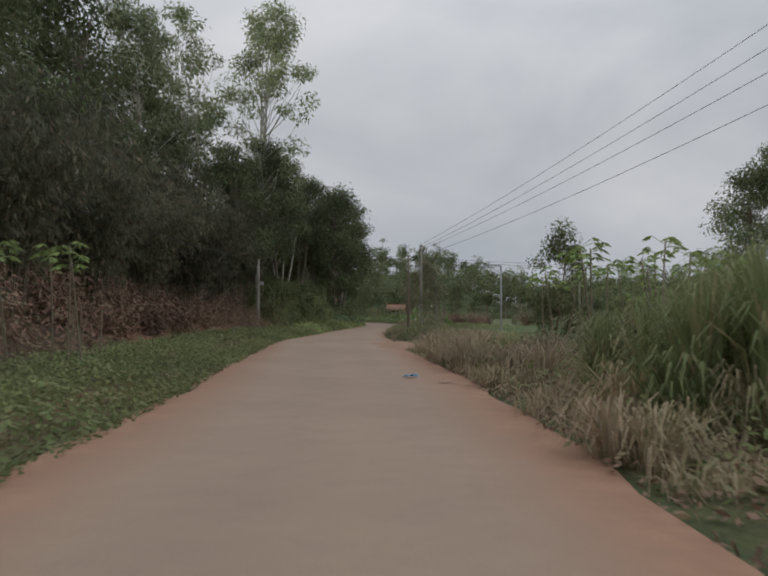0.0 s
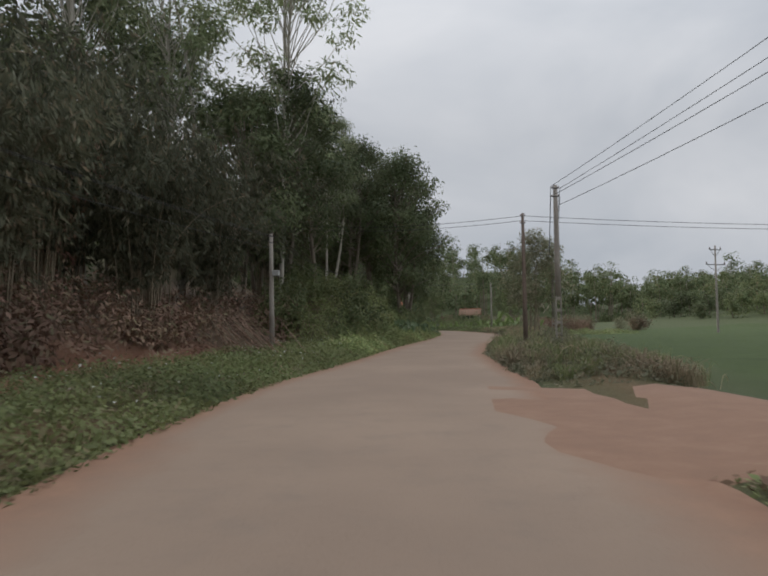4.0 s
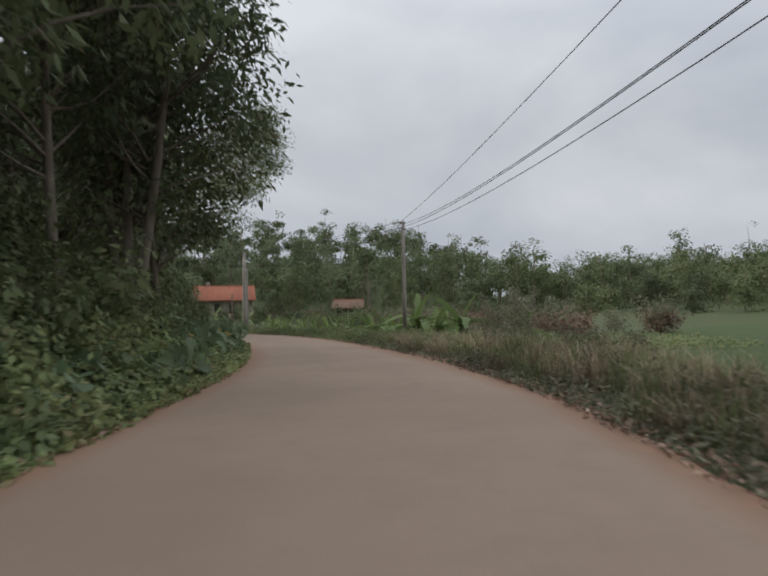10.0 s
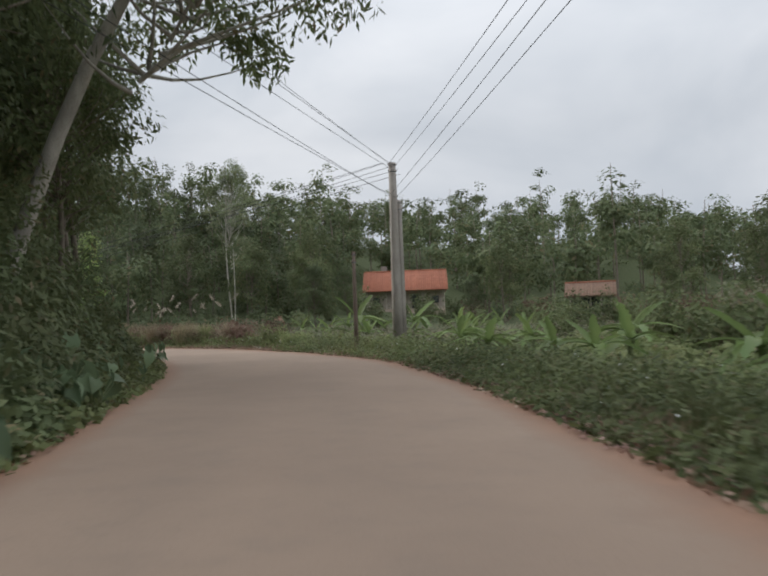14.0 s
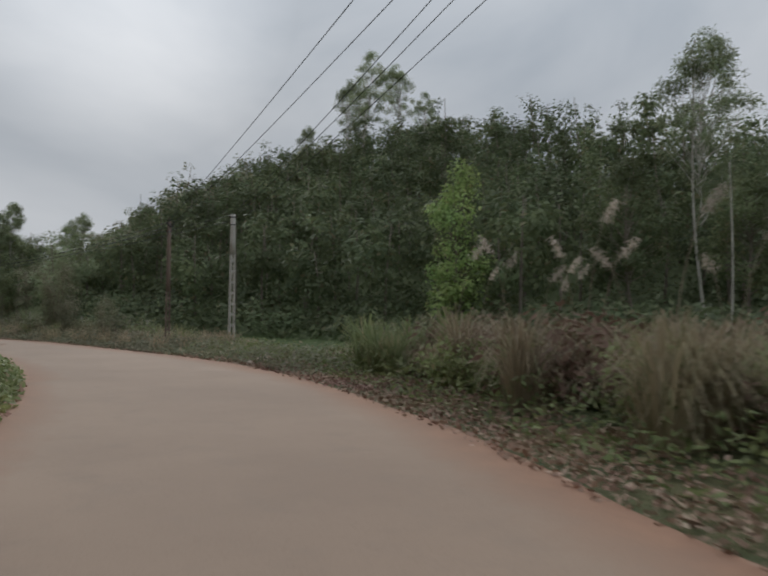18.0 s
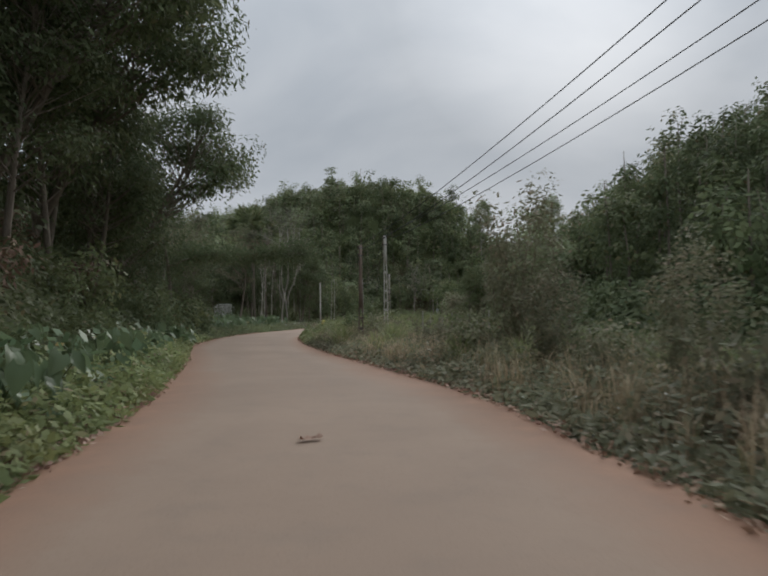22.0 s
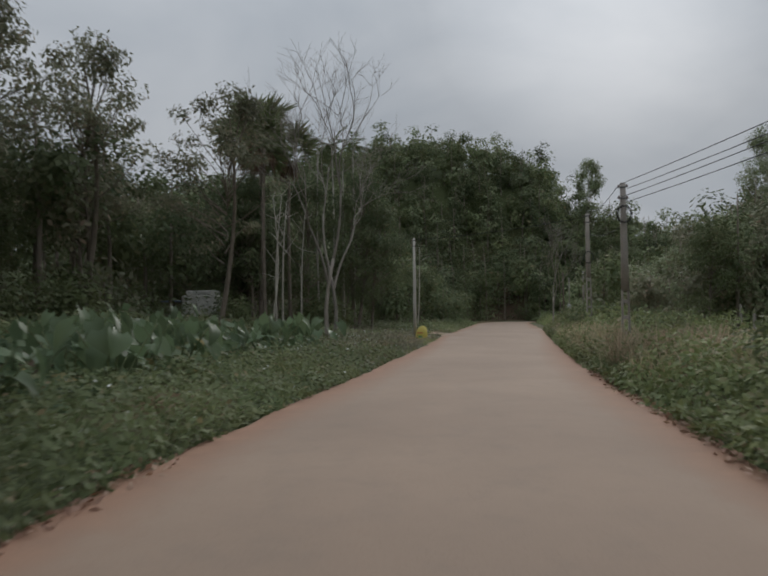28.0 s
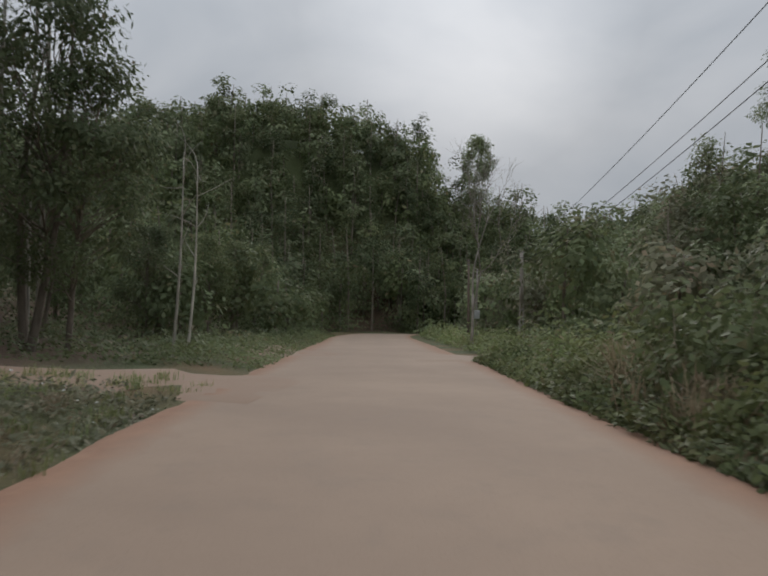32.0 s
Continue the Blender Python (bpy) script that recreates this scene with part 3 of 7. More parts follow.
# ---- ground, road and tracks ----
def build_ground():
    fine_x, fine_y = np.arange(-262, 112, 1.6), np.arange(-46, 340, 1.6)
    far = np.array([3, 8, 18, 40, 80, 160, 320, 640, 1300, 2600.0])
    xs = np.r_[fine_x[0] - far[::-1], fine_x, fine_x[-1] + far]
    ys = np.r_[fine_y[0] - far[::-1], fine_y, fine_y[-1] + far]
    gx, gy = np.meshgrid(xs, ys)
    s, d = along(np.stack([gx.ravel(), gy.ravel()], 1))
    z = height(gx, gy, (s, d))
    sm, dm = s.reshape(gx.shape), d.reshape(gx.shape)
    for _ in range(2):
        soft = z.copy()
        soft[1:-1, 1:-1] = (z[1:-1, 1:-1] * 2 + z[:-2, 1:-1] + z[2:, 1:-1] + z[1:-1, :-2] + z[1:-1, 2:]) / 6
        z = np.where(np.abs(dm) > 9, soft, z)
    ny, nx = gx.shape
    i, j = np.meshgrid(np.arange(ny - 1), np.arange(nx - 1), indexing="ij")
    a = i * nx + j
    me = mesh_of("ground", np.stack([gx, gy, z], -1).reshape(-1, 3), np.stack([a, a + 1, a + nx + 1, a + nx], -1).reshape(-1, 4), M["ground"], True)
    cov = np.zeros((gx.size, 4), np.float32)
    cov[:, 3] = 1
    s, d = sm.ravel(), dm.ravel()
    wood = smooth(6, 9, d) + smooth(-0.2, 0.4, waves(gx, gy, 30, 9)).ravel() * smooth(30, 60, np.abs(d))
    cov[:, 0] = np.clip(wood, 0, 1) * smooth(34, 20, np.abs(d))
    paddy = smooth(8.5, 9.5, -d) * smooth(60, 54, -d) * ((s > 38) & (s < 128)) + smooth(8, 9, -d) * smooth(30, 25, -d) * ((s > 174) & (s < 204)) * smooth(1.2, 0.4, z.ravel())
    cov[:, 1] = np.clip(paddy, 0, 1)
    soil = smooth(3.4, 4.0, np.abs(d)) * smooth(5.2, 4.2, np.abs(d)) * 0.5 + smooth(5.0, 6, d) * smooth(11, 9, d) * ((s > 28) & (s < 50)) * 0.8
    soil = soil + smooth(5.5, 7, d) * smooth(12, 10, d) * ((s > 172) & (s < 200)) * 0.7
    cov[:, 2] = np.clip(soil, 0, 1)
    col = me.color_attributes.new("cover", "FLOAT_COLOR", "POINT")
    col.data.foreach_set("color", cov.ravel())
    tagged(new("ground", me), "uneven earth with grass, leaf litter, red soil and green paddy", "ground", kind="structure")


def strip(name, s, across, z_of, label, category, edge_of, track_of):
    """A road-like sheet over lengths s; across gives the side offsets of its columns at each s."""
    s = np.asarray(s, float)
    d = np.stack([across(v) for v in s])
    n, k = d.shape
    xy = at(np.repeat(s, k), d.ravel())
    z = z_of(np.repeat(s, k), d.ravel())
    i, j = np.meshgrid(np.arange(n - 1), np.arange(k - 1), indexing="ij")
    a = i * k + j
    me = mesh_of(name, np.c_[xy, z], np.stack([a, a + k, a + k + 1, a + 1], -1).reshape(-1, 4)[:, ::-1], M["road"], True)
    for nm, fn in (("verge", edge_of), ("track", track_of)):
        at_ = me.attributes.new(nm, "FLOAT", "POINT")
        at_.data.foreach_set("value", np.asarray(fn(np.repeat(s, k), d.ravel(), np.tile(np.arange(k), n)), np.float32))
    return tagged(new(name, me), label, category, kind="structure")


def build_road():
    def across(s):
        l = edge_left(s) + 0.09 * math.sin(s * 0.9) + 0.06 * math.sin(s * 2.3 + 1)
        r = edge_right(s) + 0.09 * math.sin(s * 0.8 + 2) + 0.06 * math.sin(s * 2.1)
        c = (l - r) / 2
        w = (l + r) / 2
        return c + w * np.array([1.06, 1.0, 0.9, 0.8, 0.62, 0.4, 0.15, -0.15, -0.4, -0.62, -0.8, -0.9, -1.0, -1.06])

    def z_of(s, d):
        over = np.maximum(np.maximum(d - edge_left(s) - 0.1, -d - edge_right(s) - 0.1), 0)
        return 0.02 - 0.012 * (d / 2.5) ** 2 + 0.012 * waves(s, d * 2, 5, 5) - over * 0.25

    def verge(s, d, k):
        o = np.maximum(d - edge_left(s), -d - edge_right(s))
        wide = 0.8 + 0.25 * np.sin(s * 0.13) + 0.45 * ((s < 30) | (np.abs(s - 187) < 14))
        return np.clip((o + wide) / np.maximum(wide, 0.2), 0, 1)

    def track(s, d, k):
        return 0.55 * (np.exp(-((d - 1.0) / 0.42) ** 2) + np.exp(-((d + 0.75) / 0.42) ** 2)) * (0.5 + 0.5 * np.sin(s * 0.06 + 1))

    strip("road", np.arange(-34, 345, 0.8), across, z_of, "dusty pale concrete road with red soil along its edges", "road", verge, track)


def lane(name, pts, wide, label, soil=0.8):
    """A side track along points, as a sheet that follows the ground."""
    pts = np.array(pts, float)
    t = np.linspace(0, len(pts) - 1, 26)
    cx, cy = np.interp(t, np.arange(len(pts)), pts[:, 0]), np.interp(t, np.arange(len(pts)), pts[:, 1])
    w = np.interp(t, np.arange(len(pts)), wide)
    c = np.stack([cx, cy], 1)
    g = unit(np.gradient(c, axis=0))
    nrm = np.stack([-g[:, 1], g[:, 0]], 1)
    cols = np.array([-1.15, -1, -0.5, 0, 0.5, 1, 1.15])
    xy = c[:, None] + nrm[:, None] * (w[:, None] * cols)[..., None]
    z = height(xy[..., 0], xy[..., 1])
    s, d = along(xy.reshape(-1, 2))
    z = np.where((np.abs(d) < 4).reshape(z.shape), 0.012, np.maximum(z, -0.25) + 0.05)
    z[:, 0] -= 0.12
    z[:, -1] -= 0.12
    k = len(cols)
    i, j = np.meshgrid(np.arange(len(c) - 1), np.arange(k - 1), indexing="ij")
    a = i * k + j
    me = mesh_of(name, np.dstack([xy, z]).reshape(-1, 3), np.stack([a, a + k, a + k + 1, a + 1], -1).reshape(-1, 4), M["road"], True)
    for nm, v in (("verge", soil), ("track", 0.2)):
        q = me.attributes.new(nm, "FLOAT", "POINT")
        q.data.foreach_set("value", np.full(z.size, v, np.float32))
    tagged(new(name, me), label, "track", kind="structure")


build_ground()
build_road()
lane("field_track", [at(32, -1.5), at(31.5, -6), at(33, -12), at(36, -22), at(40, -45)], [4.4, 2.6, 1.7, 1.5, 1.4], "red earth field track that leaves the road", 0.9)
lane("house_track", [at(279.5, 1.5), at(280, 6), at(281, 12), at(282, 30)], [3.0, 1.8, 1.5, 1.5], "pale earth track between grass verges", 0.35)
lane("forest_track", [at(292, 1.5), at(298, 5), at(306, 9), at(318, 15)], [2.0, 1.4, 1.2, 1.2], "pale earth track into the trees", 0.35)
lane("yard_entry", [at(292, -1.5), at(292, -6), at(293, -12)], [3.0, 1.7, 1.6], "pale concrete yard entry", 0.15)


# ---- trees and plants ----
def limb(r, a, b, ra, rb, bend=0.15, n=6):
    """A crooked branch from a to b."""
    a, b = np.asarray(a, float), np.asarray(b, float)
    t = np.linspace(0, 1, n)[:, None]
    p = a + (b - a) * t
    off = r.normal(0, bend * np.linalg.norm(b - a) * 0.35, 3)
    p = p + np.sin(t * math.pi) * off
    return tube(p, np.linspace(ra, rb, n), 6), p


def broadleaf(name, seed, high, wide, base, clumps, per, leaf, mat, bark, lean=(0, 0), trunk_r=0.16, stems=1, clump=1.1, flat=0.8, droop=0.35, label="", category="tree"):
    """A tree: trunk with limbs, and a crown of leaf clumps with gaps between them."""
    r = np.random.default_rng(seed)
    wood, crown = [], []
    top = np.array([lean[0], lean[1], high * 0.9])
    trunks = []
    for k in range(stems):
        foot = r.normal(0, 0.35, 3) * (stems > 1) * [1, 1, 0] - [0, 0, 0.3]
        tip = top + r.normal(0, 0.12 * wide + 0.5 * (stems > 1), 3) * [1, 1, 0.3]
        tb, p = limb(r, foot, tip, trunk_r * r.uniform(0.8, 1.1), trunk_r * 0.2, 0.10, 10)
        wood.append(tb)
        trunks.append(p)
    for k in range(clumps):
        p = trunks[r.integers(len(trunks))]
        h = base + (1 - base) * r.uniform(0.0, 1.0) ** 0.8
        rad = wide * (math.sin(math.pi * min(1, (h - base) / (1 - base) * 0.82 + 0.16)) ** 0.7) * r.uniform(0.45, 1.0)
        az = r.uniform(0, 6.283)
        u = min(h * 0.85, 0.97) * (len(p) - 1)
        k0 = int(u)
        root = p[k0] + (p[min(k0 + 1, len(p) - 1)] - p[k0]) * (u - k0)
        mid = np.interp(h, [0, 1], [0, 1])
        c = np.array([lean[0] * mid + rad * math.cos(az), lean[1] * mid + rad * math.sin(az), high * h + r.uniform(-0.2, 0.5)])
        low = root * 0.35 + np.array([lean[0] * mid, lean[1] * mid, high * (h * 0.72)]) * 0.65
        tb, _ = limb(r, low, c, trunk_r * 0.28 * (1.2 - h * 0.7), 0.012, 0.2, 5)
        wood.append(tb)
        q = ball(per, r) * [clump, clump, clump * flat] * r.uniform(0.7, 1.25)
        out = q + (c - [lean[0] * mid, lean[1] * mid, high * h]) * 0.2
        crown.append(foliage(c + q, out, leaf[0], leaf[1], r, droop + 0.2))
    ob = thing(name, label, category)
    part("trunk", mesh_of("trunk", *joined(wood), bark, True), ob)
    part("crown", mesh_of("crown", *joined(crown), mat), ob)
    return ob


def bare_tree(name, seed, high, label):
    r = np.random.default_rng(seed)
    wood = []

    def grow(a, d, length, rad, depth):
        b = a + d * length
        tb, p = limb(r, a, b, rad, rad * 0.62, 0.14, 5)
        wood.append(tb)
        if depth == 0:
            return
        for _ in range(r.integers(2, 4) if depth > 2 else 3):
            nd = unit(d + r.normal(0, 0.42, 3) + [0, 0, 0.10])
            grow(p[-1] if r.random() < 0.6 else p[-2], nd, length * r.uniform(0.62, 0.88), rad * 0.6, depth - 1)
    grow(np.array([0, 0, -0.2]), unit(np.array([0.06, 0.03, 1.0])), high * 0.29, 0.13, 6)
    ob = thing(name, label, "tree")
    part("trunk", mesh_of("trunk", *wood[0], M["bark_pale"], True), ob)
    part("crown_wood", mesh_of("crown_wood", *joined(wood[1:]), M["bark_pale"], True), ob)
    return ob


def bamboo(name, seed, high, wide, culms, per, mat, label):
    r = np.random.default_rng(seed)
    wood, fol = [], []
    for k in range(culms):
        az, rad = r.uniform(0, 6.283), r.uniform(0, 0.9)
        foot = np.array([rad * math.cos(az), rad * math.sin(az), -0.2])
        reach = wide * r.uniform(0.3, 1.0)
        az2 = az + r.normal(0, 0.6)
        h = high * r.uniform(0.7, 1.0)
        t = np.linspace(0, 1, 10)
        p = foot + np.stack([math.cos(az2) * reach * t**2.2, math.sin(az2) * reach * t**2.2, h * (t - 0.22 * t**4)], 1)
        wood.append(tube(p, np.linspace(0.045, 0.008, 10), 4))
        u = r.uniform(0.22, 1.0, per // 7) ** 0.8
        c = np.stack([np.interp(u, t, p[:, i]) for i in range(3)], 1) + r.normal(0, 0.6, (per // 7, 3)) * [1, 1, 0.8]
        hang = np.repeat(r.normal(0, 0.45, (per // 7, 3)) + [math.cos(az2) * 0.4, math.sin(az2) * 0.4, -0.75], 7, 0)
        c = np.repeat(c, 7, 0) + r.normal(0, 0.09, (per // 7 * 7, 3))
        fol.append(leaves(c, hang, 0.36, 0.085, 0.3, 0.32, r))
    ob = thing(name, label, "bamboo")
    for culm in wood:
        part("culm", mesh_of("culm", *culm, M["stem"], True), ob)
    part("foliage", mesh_of("foliage", *joined(fol), mat), ob)
    return ob


def shrub(name, seed, high, wide, n, leaf, mat, label, stems=10, category="shrub", droop=0.25):
    r = np.random.default_rng(seed)
    wood, fol = [], []
    for k in range(stems):
        az = r.uniform(0, 6.283)
        tip = np.array([wide * 0.8 * math.cos(az), wide * 0.8 * math.sin(az), high]) * r.uniform(0.45, 1.0, 3)
        tb, p = limb(r, [0, 0, -0.15], tip, 0.022, 0.006, 0.25, 5)
        wood.append(tb)
        m = n // stems
        cen = p[r.integers(2, 5, m)]
        q = ball(m, r) * [min(wide * 0.42, 0.5), min(wide * 0.42, 0.5), min(high * 0.3, 0.55)]
        c = cen + q
        c[:, 2] = np.abs(c[:, 2])
        fol.append(foliage(c, q + c * [0.3, 0.3, 0.1], leaf[0], leaf[1], r, droop + 0.2))
    ob = thing(name, label, category)
    part("stem_base", mesh_of("stem_base", *joined(wood), M["stem"], True), ob)
    part("foliage", mesh_of("foliage", *joined(fol), mat), ob)
    return ob


def broad_blade(length, width, n=7, curl=0.5, fold=0.25, heart=False, tear=0.0, r=None):
    """A big leaf along +y from the origin: a folded, curling sheet with some thickness of shape."""
    t = np.linspace(0, 1, n)
    w = (np.sin(math.pi * np.clip(t * 0.92 + 0.05, 0, 1)) ** (0.55 if not heart else 0.9)) * width * 0.5
    if heart:
        w = width * 0.5 * np.array([np.interp(v, [0, 0.12, 0.3, 0.6, 1], [0.55, 0.95, 1.0, 0.68, 0.03]) for v in t])
    y, z = length * (t - 0.12 * curl * t**2), -curl * length * t**2 * 0.6
    rows = []
    for k in range(n):
        jag = (r.uniform(1 - tear, 1, 2) if r is not None else (1, 1))
        rows += [(-w[k] * jag[0], y[k] + (-0.18 * length if heart and k == 0 else 0), z[k] + fold * w[k]), (-w[k] * 0.5, y[k], z[k] + fold * w[k] * 0.6), (0, y[k], z[k]), (w[k] * 0.5, y[k], z[k] + fold * w[k] * 0.6), (w[k] * jag[1], y[k] + (-0.18 * length if heart and k == 0 else 0), z[k] + fold * w[k])]
    i, j = np.meshgrid(np.arange(n - 1), np.arange(4), indexing="ij")
    a = i * 5 + j
    return np.array(rows), np.stack([a, a + 1, a + 6, a + 5], -1).reshape(-1, 4)


def turned(vf, m):
    v, f = vf
    m = np.array(m)
    return v @ m[:3, :3].T + m[:3, 3], f


def taro(name, seed, size, count):
    """Elephant-ear plant: each leaf with its stalk."""
    r = np.random.default_rng(seed)
    ob = thing(name, "broad heart-shaped taro leaves on green stalks", "taro plant")
    for k in range(count):
        az, reach, h = r.uniform(0, 360), size * r.uniform(0.2, 0.75), size * r.uniform(0.45, 1.0)
        tip = Vector((math.sin(radians(-az)) * reach, math.cos(radians(-az)) * reach, h))
        stalk = tube(np.linspace((0, 0, -0.1), tip, 5) + np.outer(np.sin(np.linspace(0, 3.1, 5)), (0, 0, 0.08)), np.linspace(0.016, 0.008, 5), 4)
        blade = turned(broad_blade(size * r.uniform(0.36, 0.52), size * r.uniform(0.26, 0.38), 6, 0.7, 0.3, True), pose(*tip, r.uniform(-75, -5), r.uniform(-35, 35), az + r.uniform(-40, 40)))
        lf = part("leaf", mesh_of("leaf", *blade, M["taro"], True), ob)
        part("stalk", mesh_of("stalk", *stalk, M["stem_green"], True), lf)
    return ob


def banana(name, seed, size, count, upright=0.22):
    r = np.random.default_rng(seed)
    ob = thing(name, "banana plant with long torn green leaves", "banana plant")
    h = size * 0.42
    part("trunk", mesh_of("trunk", *tube([(0, 0, -0.2), (0.02, 0, h * 0.5), (0.04, 0.02, h)], [0.11, 0.09, 0.06], 8), M["stem_green"], True), ob)
    for k in range(count):
        up = r.uniform(50, 82) if k < count * upright else r.uniform(5, 45)
        blade = broad_blade(size * r.uniform(0.6, 0.85), size * r.uniform(0.17, 0.24), 22, 0.35 if up > 50 else 1.25, 0.35, False, 0.5, r)
        stalk = tube([(0, -0.3 * size * 0.3, -0.02), (0, 0.1, 0.01), (0, 0.3, 0)], [0.03, 0.02, 0.012], 4)
        m = pose(0, 0, h * r.uniform(0.8, 1.0), up, r.uniform(-12, 12), r.uniform(0, 360))
        lf = part("leaf", mesh_of("leaf", *turned(blade, m), M["banana"], True), ob)
        part("midrib", mesh_of("midrib", *turned(stalk, m), M["stem_green"], True), lf)
    return ob


def fan_palm(name, seed, high, label, crown=1.5, feather=False, dead=True):
    r = np.random.default_rng(seed)
    ob = thing(name, label, "palm tree")
    t = np.linspace(0, 1, 9)
    part("trunk", mesh_of("trunk", *tube(np.stack([0.15 * np.sin(t * 3), 0 * t, high * t - 0.2], 1), np.linspace(0.16, 0.11, 9) * (0.45 if feather else 1), 8), M["bark_white"] if feather else M["bark"], True), ob)
    for k in range(11 if feather else 24):
        up, az = r.uniform(-25, 75), r.uniform(0, 360)
        ch = []
        if feather:
            L = crown * r.uniform(0.9, 1.1)
            u = np.linspace(0.15, 1, 26)
            mid = np.stack([0 * u, L * u, -0.35 * L * u**2], 1)
            for sgn in (-1, 1):
                ch.append(leaves(mid, np.tile([sgn * 1.0, 0.5, -0.25], (26, 1)), 0.42 * crown / 1.5, 0.05, 0.1, 0.08, r))
            ch.append(tube(mid[::5], np.linspace(0.018, 0.004, len(mid[::5])), 4))
        else:
            L = crown * r.uniform(0.55, 0.75)
            ang = np.linspace(-1.9, 1.9, 24)
            c = np.tile([0, L, 0.0], (24, 1))
            ch.append(leaves(c, np.stack([np.sin(ang), np.cos(ang), -0.15 + 0 * ang], 1), crown * 0.52, 0.15, 0.16, 0.05, r))
            ch.append(tube([(0, 0, 0), (0, L * 0.5, 0.05), (0, L, 0)], [0.03, 0.02, 0.014], 4))
        m = pose(0, 0, high - 0.2, up, 0, az)
        part("frond", mesh_of("frond", *turned(joined(ch), m), M["leaf_mid"]), ob)
    if dead:
        for k in range(7):
            c = r.normal(0, 0.16, (34, 3)) + [0, 0, high - 0.5]
            a = r.uniform(0, 6.28)
            part("dead_frond", mesh_of("dead_frond", *leaves(c + np.array([math.cos(a), math.sin(a), -0.4]) * 0.35, np.tile([math.cos(a) * 0.35, math.sin(a) * 0.35, -1], (34, 1)), 1.25, 0.09, 0.4, 0.15, r), M["leaf_brown"]), ob, "withered hanging frond")
    return ob


class Kind:
    """Plants of one kind: the first call places the plant built here, later calls place copies."""
    def __init__(self, builds, group=""):
        self.first = list(builds)
        self.used = [False] * len(self.first)
        self.group = group

    def put(self, x, y, z, turn, size, which=None):
        k = int(rng.integers(len(self.first))) if which is None else which
        m = pose(x, y, z, 0, 0, turn)
        if not self.used[k]:
            self.used[k] = True
            ob = self.first[k]
            ob.matrix_basis = m
        else:
            ob = copy_thing(self.first[k], m)
        ob.matrix_basis = m @ Matrix.Diagonal((size, size, size, 1))
        if self.group:
            ob["group"] = self.group
        return ob

    def sd(self, s, d, size=1.0, turn=None, which=None, dz=0.0):
        x, y, z = spot(s, d)
        return self.put(x, y, z + dz, rng.uniform(0, 360) if turn is None else turn, size, which)

    def done(self):
        for ob, used in zip(self.first, self.used):
            if not used:
                for o in (*ob.children_recursive, ob):
                    bpy.data.objects.remove(o)

# ---- poles and cables ----
def h_pole(name, s, d, high, width=0.26, ladder=0.62, mat="concrete", turn=None, label="weathered concrete pole with ladder-like openings", lean=0.0):
    """A tapered concrete pole: two legs joined by rungs below, solid above."""
    ob = thing(name, label, "utility pole")
    w0, w1, dp = width, width * 0.55, width * 0.62
    wid = lambda z: w0 + (w1 - w0) * z / high
    solid = high * ladder
    ch = []
    if ladder > 0:
        for sg in (-1, 1):
            legs = []
            for z in np.linspace(-0.4, solid, 5):
                w = wid(max(z, 0))
                a, b = sorted((sg * w * 0.5, sg * w * 0.31))
                legs.append([(a, -dp / 2, z), (b, -dp / 2, z), (b, dp / 2, z), (a, dp / 2, z)])
            v = np.array(legs).reshape(-1, 3)
            f = [[4 * i + j, 4 * i + (j + 1) % 4, 4 * i + 4 + (j + 1) % 4, 4 * i + 4 + j] for i in range(4) for j in range(4)]
            part("leg", mesh_of("leg", v, f, M[mat]), ob)
        z = 0.25
        while z < solid:
            w = wid(z)
            part("rung", bevelled("rung", [box(-w * 0.33, -dp * 0.42, z, w * 0.33, dp * 0.42, z + 0.10)], M[mat], 0.008), ob)
            z += 0.42
    w = wid(solid)
    zz = np.linspace(max(solid - 0.05, -0.4), high, 4)
    v = np.array([[(-wid(q) / 2, -dp / 2, q), (wid(q) / 2, -dp / 2, q), (wid(q) / 2, dp / 2, q), (-wid(q) / 2, dp / 2, q)] for q in zz]).reshape(-1, 3)
    f = [[4 * i + j, 4 * i + (j + 1) % 4, 4 * i + 4 + (j + 1) % 4, 4 * i + 4 + j] for i in range(3) for j in range(4)] + [[12, 13, 14, 15], [3, 2, 1, 0]]
    part("shaft", mesh_of("shaft", v, f, M[mat]), ob)
    for k, z in enumerate((high - 0.12, high - 0.42)):
        part("bracket", bevelled("bracket", [box(-w1 * 0.62, -dp * 0.56, z - 0.02, w1 * 0.62, dp * 0.56, z + 0.02)], M["iron"], 0.006), ob)
        for sg in (-1, 1):
            v, f = lathe([(0.0, 0), (0.022, 0.0), (0.03, 0.02), (0.016, 0.035), (0.03, 0.05), (0.014, 0.08), (0.0, 0.08)], 8)
            part("insulator", mesh_of("insulator", v + [sg * w1 * 0.85, 0, z + 0.0], f, M["porcelain"], True), ob)
    x, y, z = spot(s, d)
    z = min(z, 0.3)
    ob.matrix_basis = pose(x, y, z, lean, 0, heading(s) if turn is None else turn)
    return ob


def top_of(s, d, high, side=0.0, down=0.1):
    x, y, z = spot(s, d)
    a = radians(heading(s))
    return np.array([x + math.cos(a) * side, y + math.sin(a) * side, min(z, 0.3) + high - down])


